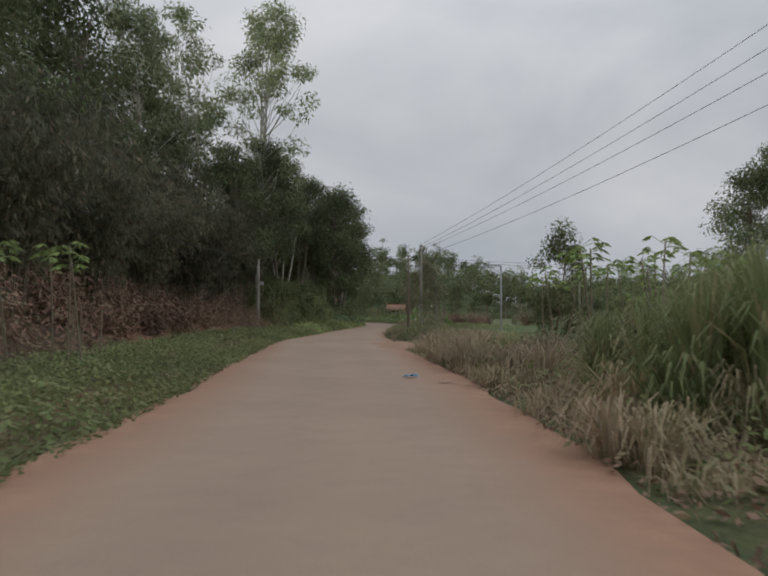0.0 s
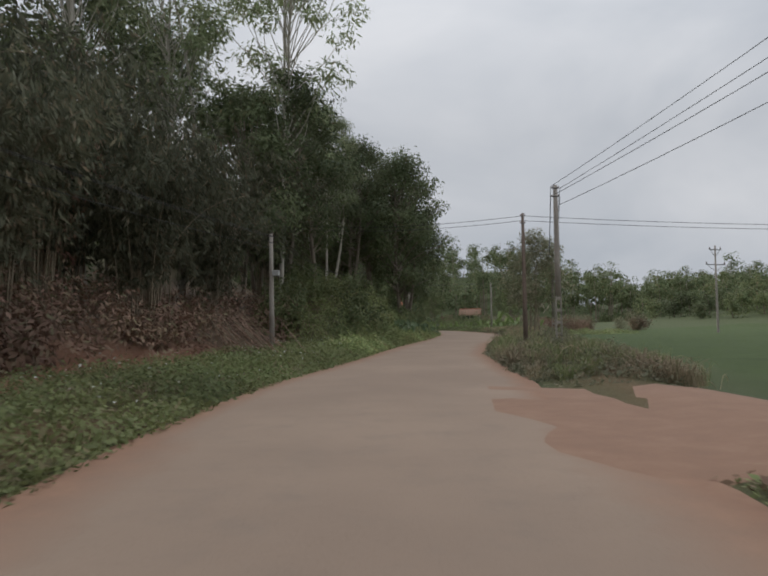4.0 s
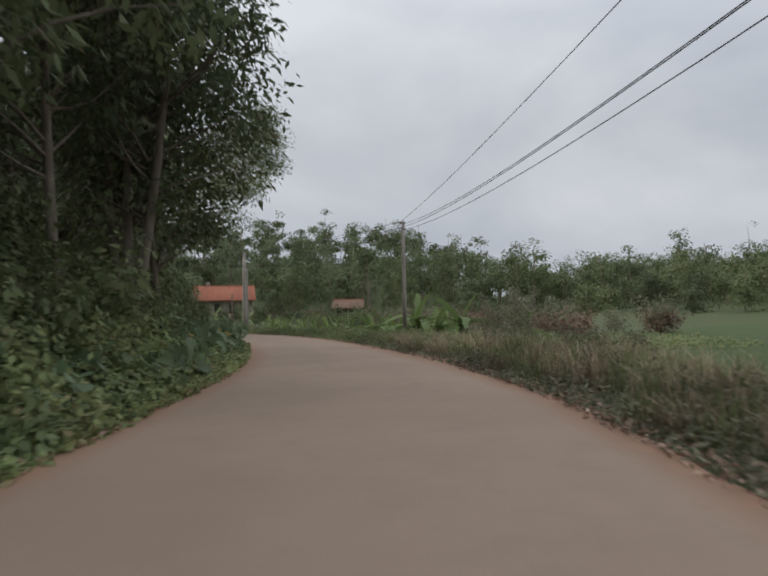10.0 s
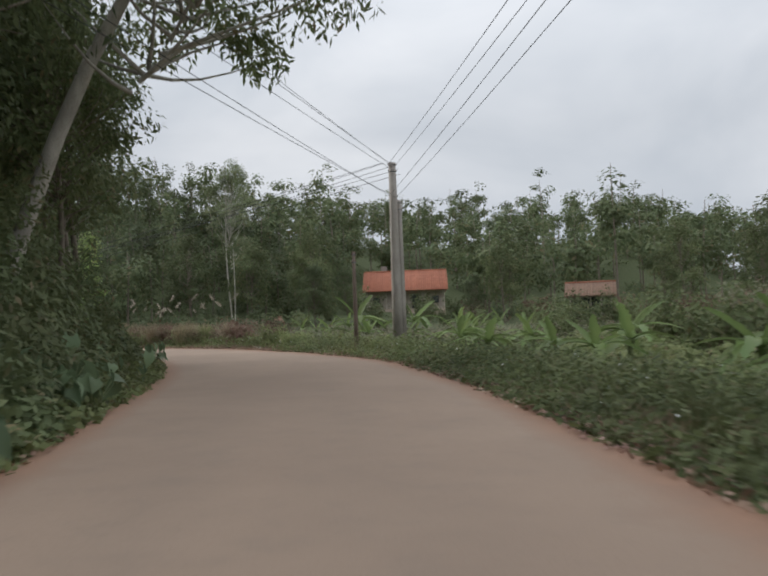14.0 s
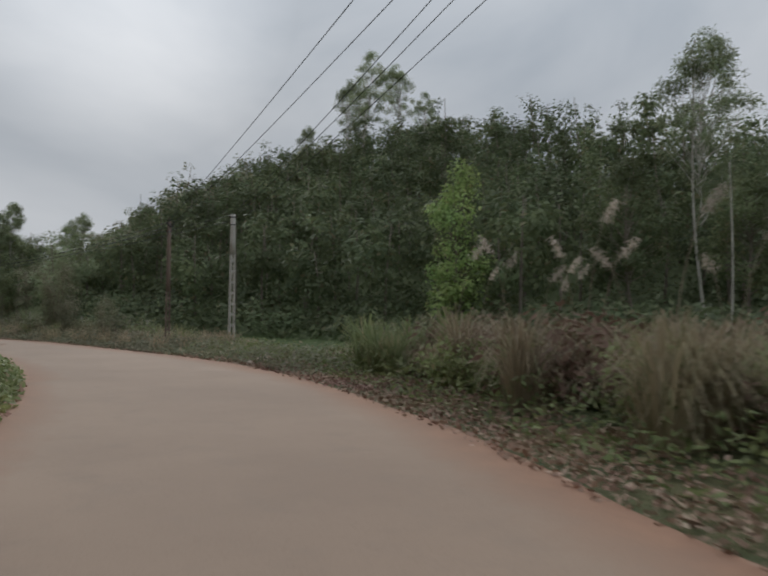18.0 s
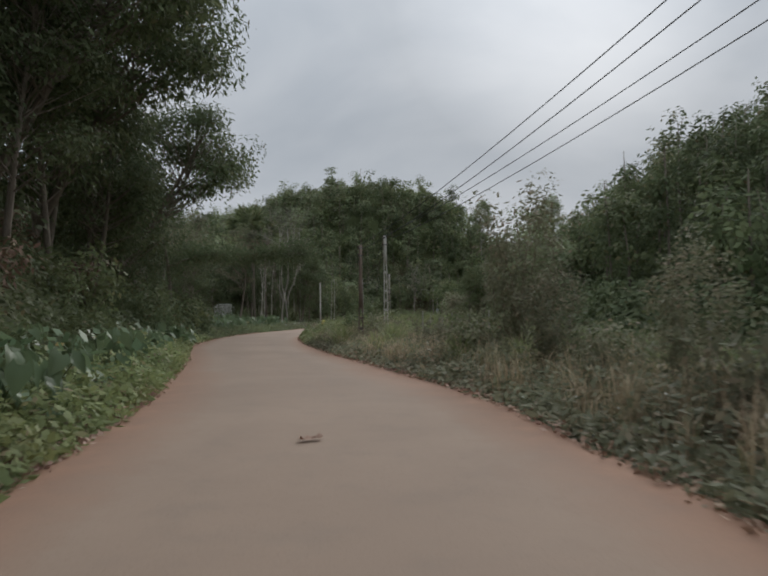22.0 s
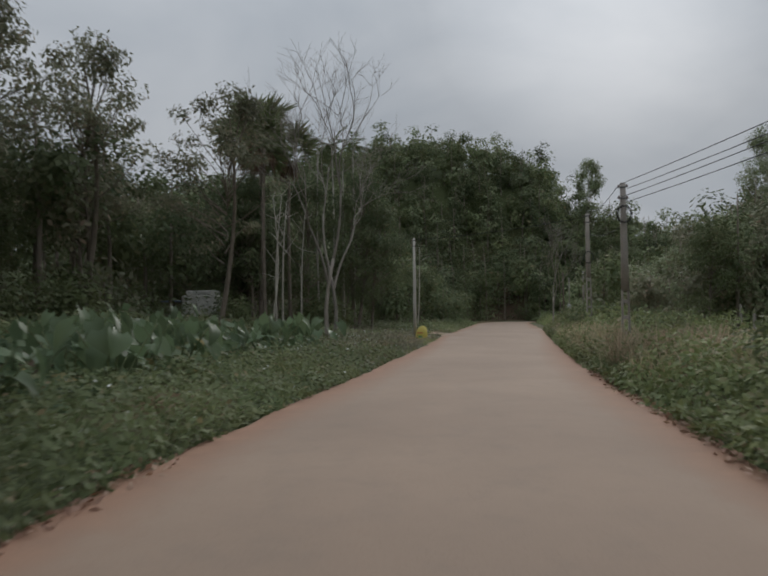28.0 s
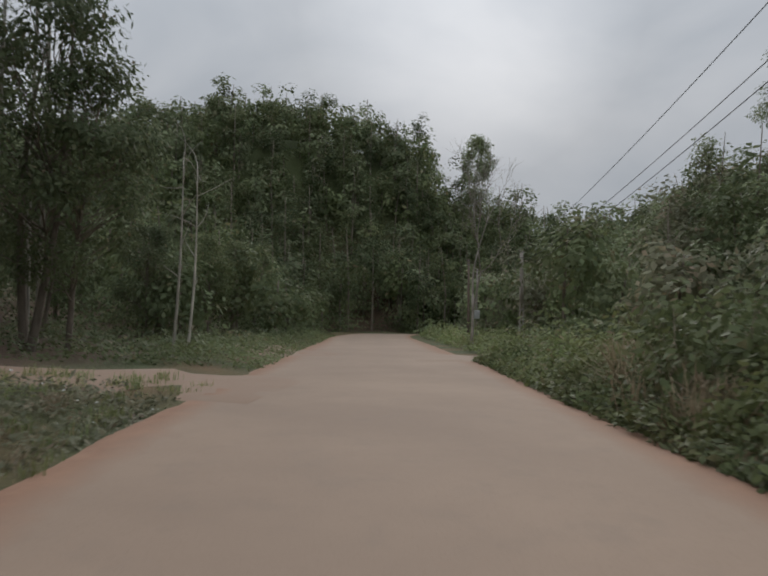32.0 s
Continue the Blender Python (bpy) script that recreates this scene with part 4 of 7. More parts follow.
def cable(a, b, sag, thick=0.010, label="thin black overhead cable strung between poles"):
    t = np.linspace(0, 1, 22)[:, None]
    p = np.asarray(a) * (1 - t) + np.asarray(b) * t - np.array([[0, 0, 1.0]]) * sag * 4 * t * (1 - t)
    ob = new("cable", mesh_of("cable", *tube(p, thick, 4), M["wire"], True))
    tagged(ob, label, "cable", "overhead cables")


POLES = {"a": (6, -14.0, 11.3), "b": (47.9, -4.4, 6.0), "c": (113.1, -5.0, 6.2), "d": (150.5, -8.6, 8.6), "e": (183.2, -6.1, 5.5), "f": (185.2, -4.4, 5.05),
         "g": (211.8, -3.9, 4.05), "h": (215.1, -5.6, 4.9), "i": (253.1, -4.2, 4.7), "j": (268.5, -4.8, 6.0), "k": (302, -8.0, 5.5), "m": (52.5, -3.5, 5.8), "n": (64.6, -5.6, 5.2), "l": (55.3, 8.3, 5.5), "v": (269.7, 3.7, 5.2)}
h_pole("concrete_pole", *POLES["a"])
h_pole("concrete_pole", *POLES["b"], 0.24, 0.35)
h_pole("dark_pole", *POLES["m"], 0.20, 0.0, "pole_brown", None, "slim dark stained pole")
h_pole("concrete_pole", *POLES["c"], 0.22, 0.12)
h_pole("concrete_pole", *POLES["d"], 0.42, 0.0)
h_pole("slim_pole", 147.0, -4.9, 3.8, 0.16, 0.0, "pole_brown", None, "slim stained pole beside a larger pole")
h_pole("concrete_pole", 150.6, -8.95, 6.9, 0.30, 0.0)
h_pole("concrete_pole", *POLES["e"], 0.25, 0.72, "concrete_pale")
h_pole("concrete_pole", *POLES["f"], 0.19, 0.45, "pole_brown")
h_pole("concrete_pole", *POLES["g"], 0.19, 0.4, "pole_brown", None, "stained concrete pole with openings near its foot", 2.0)
h_pole("concrete_pole", *POLES["h"], 0.20, 0.75, "concrete_pale")
h_pole("concrete_pole", *POLES["i"], 0.23, 0.4)
h_pole("concrete_pole", *POLES["j"], 0.28, 0.5)
h_pole("concrete_pole", *POLES["k"], 0.26, 0.5)
h_pole("slim_pole", 316, -7.2, 6.2, 0.2, 0.0, "pole_brown", None, "slim dark pole beside a leaning strut")
strut = h_pole("slim_pole", 317, -7.9, 5.6, 0.16, 0.0, "concrete", None, "slim concrete strut pole with a meter box", 6.0)
part("meter_box", bevelled("meter_box", [box(-0.2, -0.32, 2.0, 0.2, -0.06, 2.6)], M["box"], 0.02), strut, "grey meter box")
lp = h_pole("concrete_pole", *POLES["l"], 0.24, 0.0, "concrete", None, "weathered concrete pole with a grey meter box")
part("meter_box", bevelled("meter_box", [box(0.10, -0.22, 3.45, 0.42, 0.02, 3.72)], M["box"], 0.02), lp, "grey meter box")
h_pole("concrete_pole", *POLES["v"], 0.18, 0.0, "concrete_pale", None, "pale slim concrete pole with a yellow sack at its foot")


def run(a, b, offs, sag):
    for side, down in offs:
        cable(top_of(*POLES[a], side, down), top_of(*POLES[b], side, down), sag)


for side, da, db in ((-0.16, 0.1, 0.05), (0.16, 0.7, 0.12), (-0.16, 1.8, 0.4), (0.16, 2.7, 0.7)):
    cable(top_of(*POLES["a"], side, da), top_of(*POLES["b"], side, db), 0.5)
h_pole("concrete_pole", *POLES["n"], 0.2, 0.3, "concrete", None, "weathered concrete pole hidden in a young tree")
run("b", "n", [(-0.16, 0.05), (0.16, 0.10), (-0.16, 0.35), (0.16, 0.42)], 0.2)
run("n", "c", [(0.16, 0.10), (-0.16, 0.35), (0.16, 0.42)], 0.9)
cable(top_of(*POLES["n"], -1.0, -0.2), top_of(*POLES["c"], -0.16, 0.05), 0.5)
for side, dc, dd in ((-0.16, 0.05, 0.05), (0.16, 0.12, 0.12), (-0.16, 0.3, 1.5), (0.16, 0.42, 1.6)):
    cable(top_of(*POLES["c"], side, dc), top_of(*POLES["d"], side, dd), 0.2)
for side, dz, low in ((-0.15, 0.05, 0.1), (0.0, 0.08, 0.35), (0.15, 0.4, 0.7), (-0.15, 1.55, 1.0), (0.15, 1.6, 1.3)):
    cable(np.array([*at(98, 11.2 + side * 3), 7.4 - low]), top_of(*POLES["d"], side, dz), 0.35)
for a, b, side, da, db in (("d", "e", -0.4, 0.05, 0.1), ("d", "e", 0.1, 0.12, 0.15), ("d", "e", 0.4, 0.5, 0.4), ("d", "f", -0.5, 0.05, 0.1), ("d", "f", 0.3, 0.3, 0.15)):
    cable(top_of(*POLES[a], side, da), top_of(*POLES[b], side * 0.25, db), 0.3)
run("e", "h", [(-0.12, 0.05), (0.12, 0.2)], 0.35)
run("f", "g", [(-0.12, 0.05), (0.12, 0.15)], 0.35)
run("g", "i", [(-0.12, 0.05), (0.12, 0.15)], 0.4)
run("h", "i", [(-0.12, 0.4), (0.12, 0.5)], 0.4)
run("i", "j", [(-0.14, 0.1), (0.14, 0.4), (0.14, 1.0)], 0.2)
run("j", "k", [(-0.14, 0.1), (0.14, 0.6), (0.14, 0.9)], 0.4)
cable(top_of(*POLES["j"], -0.1, 0.15), top_of(*POLES["v"], 0, 0.1), 0.12)
for dz in (0.1, 0.3):
    cable(top_of(*POLES["m"], 0, dz), np.array([*at(66, 12.0), 8.0 - dz]), 0.4)
    cable(top_of(*POLES["m"], 0, dz), np.array([*at(60, -30), 5.6 - dz]), 0.3)
for dz, sg in ((0.1, -0.2), (0.15, 0.2), (0.7, 0.0)):
    cable(np.array([*at(2, 13.0), 6.0 - dz]), top_of(*POLES["l"], sg, dz), 0.5)
    cable(top_of(*POLES["l"], sg, dz), np.array([*at(96, 12.0), 6.4 - dz]), 0.5)


def coil(s, d, high, z, rad=0.28):
    """A coil of spare cable on a pole."""
    x, y, g = spot(s, d)
    a = np.linspace(0, 6.283, 20)
    ch = [tube(np.stack([(rad + 0.02 * k) * np.cos(a), 0 * a - 0.16, z + (rad * 1.25 + 0.02 * k) * np.sin(a)], 1), 0.007, 4) for k in range(3)]
    ob = new("cable_coil", mesh_of("cable_coil", *joined(ch), M["wire"], True))
    tagged(ob, "coil of spare black cable hung on a pole", "cable coil")
    ob.matrix_basis = pose(x, y, min(g, 0.3), 0, 0, heading(s))


coil(253.1, -4.2, 4.7, 3.85, 0.16)
coil(268.5, -4.8, 6.0, 3.9, 0.2)
coil(185.2, -4.4, 5.05, 4.95, 0.1)


def street_lamp(s, d, high):
    ob = thing("street_lamp", "grey steel street lamp with a short arm over the field track", "street lamp")
    part("post", mesh_of("post", *tube([(0, 0, -0.3), (0, 0, high * 0.5), (0, 0, high)], [0.06, 0.055, 0.05], 8), M["lamp_pole"], True), ob)
    part("arm", mesh_of("arm", *tube([(0, 0, high - 0.05), (-0.45, 0, high), (-0.95, 0, high + 0.02)], [0.035, 0.03, 0.03], 6), M["lamp_pole"], True), ob)
    head = part("lamp_head", bevelled("lamp_head", [box(-1.05, -0.07, high - 0.16, -0.8, 0.07, high - 0.04)], M["lamp_pole"], 0.03), ob, "small round lamp head")
    part("diffuser", mesh_of("diffuser", *lathe([(0.0, high - 0.27), (0.06, high - 0.25), (0.085, high - 0.17), (0.0, high - 0.16)], 10), M["box"], True), head).matrix_basis = pose(-0.93, 0, 0)
    x, y, z = spot(s, d)
    ob.matrix_basis = pose(x, y, z, 0, 0, heading(s) + 10)


street_lamp(35.7, -8.3, 4.3)


def pylon(x, y, high):
    ob = thing("lattice_pole", "thin grey power pole with cross arms beyond the field", "utility pole")
    z = ground_z(x, y)
    part("shaft", mesh_of("shaft", *tube([(0, 0, -0.3), (0, 0, high * 0.5), (0, 0, high)], [0.16, 0.13, 0.09], 6), M["concrete"], True), ob)
    for q, w in ((high - 0.5, 0.9), (high - 2.3, 1.5)):
        part("cross_arm", bevelled("cross_arm", [box(-w, -0.05, q - 0.05, w, 0.05, q + 0.05)], M["iron"], 0.01), ob)
        for sg in (-1, 1):
            part("insulator", mesh_of("insulator", *[lathe([(0, 0), (0.08, 0.03), (0.05, 0.1), (0.08, 0.17), (0, 0.3)], 8)[0] + [sg * w * 0.92, 0, q + 0.05], lathe([(0, 0), (0.08, 0.03), (0.05, 0.1), (0.08, 0.17), (0, 0.3)], 8)[1]], M["porcelain"], True), ob)
            part("brace", mesh_of("brace", *tube([(0, 0, q - 0.8), (sg * w * 0.5, 0, q - 0.4), (sg * w * 0.8, 0, q - 0.03)], 0.03, 4), M["iron"]), ob)
    ob.matrix_basis = pose(x, y, z, 0, 0, 25)


pylon(30.6, 111.0, 10.5)


# ---- houses ----
def house(name, x, y, turn, wide, deep, wall_h, roof_h, label, chimney=True, roof_mat=None, base=None):
    roof_mat = roof_mat or M["tile"]
    ob = thing(name, label, "house")
    z = ground_z(x, y)
    t = 0.2
    part("wall", bevelled("wall", [box(-wide / 2, -deep / 2 + 1.2, -1.3, wide / 2, -deep / 2 + 1.2 + t, wall_h), box(-wide / 2, deep / 2 - t, -1.3, wide / 2, deep / 2, wall_h), box(-wide / 2, -deep / 2 + 1.2 + t, -1.3, -wide / 2 + t, deep / 2 - t, wall_h), box(wide / 2 - t, -deep / 2 + 1.2 + t, -1.3, wide / 2, deep / 2 - t, wall_h)], M["wall"], 0.01), ob)
    part("porch_floor", bevelled("porch_floor", [box(-wide / 2, -deep / 2, -1.3, wide / 2, -deep / 2 + 1.2, 0.15)], M["stone"], 0.01), ob)
    for k in range(5):
        px = -wide / 2 + 0.15 + k * (wide - 0.3) / 4
        part("porch_column", mesh_of("porch_column", *[lathe([(0.13, 0.15), (0.13, 0.3), (0.09, 0.35), (0.09, wall_h - 0.2), (0.13, wall_h - 0.1), (0.13, wall_h)], 10)[0] + [px, -deep / 2 + 0.15, 0], lathe([(0.13, 0.15), (0.13, 0.3), (0.09, 0.35), (0.09, wall_h - 0.2), (0.13, wall_h - 0.1), (0.13, wall_h)], 10)[1]], M["wall"], True), ob)
    part("porch_beam", bevelled("porch_beam", [box(-wide / 2, -deep / 2, wall_h, wide / 2, -deep / 2 + 0.3, wall_h + 0.2)], M["wall"], 0.01), ob)
    for k in range(4):
        px = -wide / 2 + (k + 0.5) * wide / 4
        tall = 2.1 if k in (1, 2) else 1.9
        low = 0.15 if k in (1, 2) else 0.9
        w = part("door" if k in (1, 2) else "window", bevelled("opening", [box(px - 0.5, -deep / 2 + 1.16, low, px + 0.5, -deep / 2 + 1.195, tall)], M["window"], 0.005), ob)
        part("frame", bevelled("frame", [box(px - 0.56, -deep / 2 + 1.13, low, px - 0.5, -deep / 2 + 1.2, tall), box(px + 0.5, -deep / 2 + 1.13, low, px + 0.56, -deep / 2 + 1.2, tall), box(px - 0.56, -deep / 2 + 1.13, tall, px + 0.56, -deep / 2 + 1.2, tall + 0.07)], M["bark"], 0.006), w)
    e = 0.45
    v = [(-wide / 2 - e, -deep / 2 - e, wall_h), (wide / 2 + e, -deep / 2 - e, wall_h), (wide / 2 + e, 0, wall_h + roof_h), (-wide / 2 - e, 0, wall_h + roof_h), (-wide / 2 - e, deep / 2 + e, wall_h), (wide / 2 + e, deep / 2 + e, wall_h)]
    v = np.array(v)
    roof = part("roof", mesh_of("roof", np.r_[v, v - [0, 0, 0.12]], [[0, 1, 2, 3], [3, 2, 5, 4], [7, 6, 9, 8], [8, 9, 10, 11], [0, 6, 7, 1], [4, 5, 11, 10], [0, 3, 9, 6], [3, 4, 10, 9], [1, 7, 8, 2], [2, 8, 11, 5]], roof_mat), ob)
    run_len = math.hypot(deep / 2 + e, roof_h)
    slope = math.degrees(math.atan2(roof_h, deep / 2 + e))
    lap = tube(np.stack([np.zeros(5), np.linspace(0, run_len, 5), np.full(5, 0.03)], 1), 0.05, 6)
    tile_mesh = mesh_of("roof_rib", *lap, roof_mat, True)
    n = int((wide + 2 * e) / 0.3)
    for k in range(n):
        row = part("roof_rib", tile_mesh, roof)
        row.matrix_basis = pose(-wide / 2 - e + 0.15 + 0.3 * k, -deep / 2 - e, wall_h, slope)
    part("ridge", mesh_of("ridge", *tube([(-wide / 2 - e, 0, wall_h + roof_h + 0.05), (0, 0, wall_h + roof_h + 0.05), (wide / 2 + e, 0, wall_h + roof_h + 0.05)], 0.11, 6), M["tile"], True), roof)
    for sg in (-1, 1):
        part("gable", mesh_of("gable", [(sg * wide / 2, -deep / 2 + 0.2, wall_h - 0.02), (sg * wide / 2, deep / 2, wall_h - 0.02), (sg * wide / 2, 0.03, wall_h + roof_h - 0.16), (sg * wide / 2, -0.03, wall_h + roof_h - 0.16)], [[0, 1, 2, 3]], M["wall"]), ob)
    if chimney:
        part("water_tank_stand", bevelled("stand", [box(-wide * 0.32, 0.8, wall_h + 0.2, -wide * 0.32 + 0.9, 1.7, wall_h + roof_h + 0.9)], M["concrete"], 0.02), ob)
    ob.matrix_basis = pose(x, y, z + 0.65 if base is None else base, 0, 0, turn)


house("tiled_house", -21.4, 225.0, 9, 11.4, 8.0, 2.8, 3.0, "low cream house with an orange tiled roof and a columned porch", True, None, 2.4)
house("small_house", 3.5, 203, -5, 4.6, 4.6, 2.3, 1.5, "small plastered house with a faded red tiled roof", False, M["clay"])

# ---- kinds of plants ----
dark_tree = Kind([broadleaf("broadleaf_tree", 11 + k, 12 + k, 3.6, 0.24, 66, 150, (0.28, 0.105), M["leaf_dark"], M["bark"], (0.6 * k, 0.3), 0.17, 1 + k % 2, 1.15, label="dense dark green roadside tree") for k in range(3)])
mid_tree = Kind([broadleaf("leafy_tree", 21 + k, 10 + k, 3.0, 0.26, 46, 130, (0.30, 0.115), M["leaf_mid"], M["bark"], (0.4, 0.5 * k), 0.14, 1, 1.05, label="green broadleaf tree with uneven crown") for k in range(3)])
tall_tree = Kind([broadleaf("tall_pale_tree", 31 + k, 24, 4.2, 0.42, 60, 130, (0.40, 0.115), M["leaf_light"], M["bark_white"], (1.0 + k, 0.8), 0.19, 1, 1.05, label="tall airy tree with pale trunk and thin crown") for k in range(2)])
airy_tree = Kind([broadleaf("airy_tree", 36 + k, 12.5, 3.6, 0.38, 40, 120, (0.24, 0.10), M["leaf_grey"], M["bark"], (0.6, 0.9 * k), 0.16, 1, 0.85, 0.6, label="open-crowned tree with dark crooked boughs and thin foliage") for k in range(2)])
slim_tree = Kind([broadleaf("slim_tree", 41 + k, 9.5, 1.7, 0.40, 30, 150, (0.26, 0.09), M["leaf_mid"], M["bark_white"], (0.3, 0.2 * k), 0.09, 1, 0.8, label="slim tree with pale stem and narrow crown") for k in range(2)])
bamboo_kind = Kind([bamboo("bamboo_clump", 51 + k, 11.5, 4.4, 20, 520, M["leaf_bamboo"], "dusty grey-green bamboo clump with drooping leaves") for k in range(2)])
dry_bamboo = Kind([bamboo("bamboo_clump", 61, 12, 3.4, 16, 300, M["leaf_brown"], "brownish bamboo clump with withered leaves")])
bush = Kind([shrub("shrub", 71 + k, 1.9, 1.5, 850, (0.22, 0.115), M["leaf_mid"], "dense green roadside shrub") for k in range(3)])
grey_bush = Kind([shrub("shrub", 81 + k, 1.5, 1.3, 900, (0.17, 0.075), M["leaf_grey"], "dusty grey-green roadside shrub") for k in range(2)])
brown_bush = Kind([shrub("shrub", 91 + k, 1.1, 1.2, 800, (0.2, 0.07), M["leaf_brown"], "withered brown undergrowth bush on the bank") for k in range(2)])
fresh_bush = Kind([shrub("shrub", 101 + k, 1.3, 1.2, 900, (0.18, 0.10), M["leaf_weed"], "fresh green weedy shrub") for k in range(2)])
taro_kind = Kind([taro("taro_plant", 111 + k, 1.15, 9) for k in range(3)])
banana_kind = Kind([banana("banana_plant", 121 + k, 2.5, 8) for k in range(3)])


def scatter(kind, s0, s1, d0, d1, n, lo, hi):
    for k in range(n):
        kind.sd(rng.uniform(s0, s1), rng.uniform(d0, d1), rng.uniform(lo, hi))


# left of the road, first stretch: bamboo and tall trees on a low bank
for s, d, sz in ((18, 11.5, 0.8), (23, 10.5, 0.9), (27, 12.5, 1.0), (31, 10.2, 0.85), (35, 12, 1.05), (39, 10.8, 0.95), (43, 12.5, 1.1), (47, 11, 1.0), (51, 12.2, 1.15), (56, 11.6, 1.0), (60, 13, 1.15), (65, 12, 1.0), (70, 12.5, 0.95), (33, 15, 1.3), (41, 16, 1.35), (50, 16, 1.4), (58, 16.5, 1.3)):
    bamboo_kind.sd(s, d, sz * 0.84)
for s, d, sz in ((24, 13, 0.7), (37, 13, 0.75), (45, 14, 0.8), (63, 14, 0.8)):
    dry_bamboo.sd(s, d, sz)
for s, d, h in ((6, 15, 1.0), (12, 18, 1.25), (20, 17, 1.35), (28, 20, 1.4), (36, 18, 1.45), (46, 20, 1.4), (-6, 14, 0.9), (56, 19, 1.35), (66, 18, 1.3), (0, 20, 1.2), (74, 16, 1.2), (24, 15, 1.25), (31, 16, 1.3), (40, 16.5, 1.3)):
    dark_tree.sd(s, d, h)
tall_tree.sd(64.5, 10.8, 1.15, 20, 0)
tall_tree.sd(60, 15.5, 1.1, 120, 1)
tall_tree.sd(54, 17, 1.0, 200, 0)
for s, d, sz in ((79, 11.5, 0.68), (83, 12, 0.66), (75, 11, 0.62)):
    tall_tree.sd(s, d, sz)
scatter(brown_bush, 12, 50, 8.0, 11.5, 16, 0.8, 1.4)
scatter(bush, 56, 66, 8.5, 11, 5, 0.8, 1.1)
# the overgrown bank
scatter(bush, 63, 100, 5.2, 8.5, 16, 0.8, 1.2)
scatter(fresh_bush, 62, 104, 4.1, 5.0, 10, 0.6, 0.9)
dark_tree.sd(88.0, 6.4, 1.3, 40, 0)
dark_tree.sd(92, 9.5, 1.15, 140, 1)
dark_tree.sd(66, 10.8, 1.1, 70, 1)
dark_tree.sd(71, 10.2, 1.0, 170, 2)
dark_tree.sd(61, 12, 1.05, 270, 0)
dark_tree.sd(99.5, 6.4, 1.2, 20, 1)
dark_tree.sd(101, 7.0, 1.05, 70, 0)
dark_tree.sd(106, 7.4, 0.95, 190, 2)
dark_tree.sd(103.5, 6.1, 1.08, 100, 0)
dark_tree.put(42, 80, -0.3, 30, 1.55, 0)
dark_tree.put(50, 86, -0.3, 150, 1.6, 2)
dark_tree.sd(96, 7.6, 1.0, 250, 2)
dark_tree.sd(85, 10.5, 1.1, 10, 1)
scatter(dark_tree, 84, 132, 11, 18, 9, 0.8, 1.1)
scatter(bush, 102, 140, 6.5, 9.5, 12, 0.8, 1.2)
scatter(bamboo_kind, 108, 138, 9, 11.5, 5, 0.5, 0.65)
tall_tree.put(-17.5, 136.0, 3.4, 60, 0.72, 0)
tall_tree.put(-18.0, 132.0, 3.4, 200, 0.74, 0)
scatter(mid_tree, 118, 150, 11, 16, 7, 0.8, 1.1)
scatter(taro_kind, 84, 142, 3.7, 4.9, 46, 0.7, 1.1)
scatter(taro_kind, 126, 147, 2.75, 3.3, 16, 0.55, 0.8)
scatter(taro_kind, 70, 84, 4.0, 5.2, 14, 0.85, 1.1)
for x, y, z, sz in ((-17.4, 141.5, 2.6, 0.9), (-16.3, 139.0, 2.4, 0.8), (-19.6, 144.0, 3.0, 0.95), (-20.5, 139.5, 3.2, 1.1), (-22.5, 146.5, 3.2, 1.0)):
    mid_tree.put(x, y, z, rng.uniform(0, 360), sz)
for s, dd, sz in ((128, 8.0, 0.42), (133, 9.0, 0.5), (137, 7.6, 0.8), (141, 8.6, 0.9), (146, 8.0, 0.85)):
    mid_tree.sd(s, dd, sz)
# the inner side of the bend
scatter(bush, 142, 214, 6.0, 9.0, 18, 0.7, 1.1)
scatter(brown_bush, 168, 214, 6.5, 10, 10, 0.9, 1.3)
for s, d, sz in ((158, 9, 0.9), (164, 10.5, 1.0), (170, 9, 0.95), (176, 10.5, 1.05), (181, 8.2, 1.0), (187, 9.8, 1.1), (191, 8.0, 0.95), (197, 10, 1.05), (203, 8.6, 0.95), (209, 10, 1.0), (214, 8.2, 0.9), (219, 8.0, 0.95), (224, 7.6, 0.85), (206, 7.6, 0.75), (211, 7.4, 0.8), (217, 7.2, 0.8)):
    dark_tree.sd(s, d, sz)
scatter(taro_kind, 164, 220, 3.6, 5.2, 44, 0.6, 0.95)
scatter(bush, 214, 231, 4.8, 8.0, 12, 1.0, 1.4)
scatter(slim_tree, 238, 246, 13, 18, 4, 0.6, 0.9)
for s, d, sz, k in ((239.0, 7.6, 0.52, 1), (228, 8.6, 0.68, 0), (232, 9.0, 0.66, 2), (236, 10.2, 0.62, 1), (222.5, 9.4, 0.75, 2)):
    dark_tree.sd(s, d, sz, 60 + 50 * s, k)
for s, d, sz in ((236.0, 5.9, 0.95), (237.6, 6.4, 1.05), (235, 6.8, 1.2)):
    bush.sd(s, d, sz)
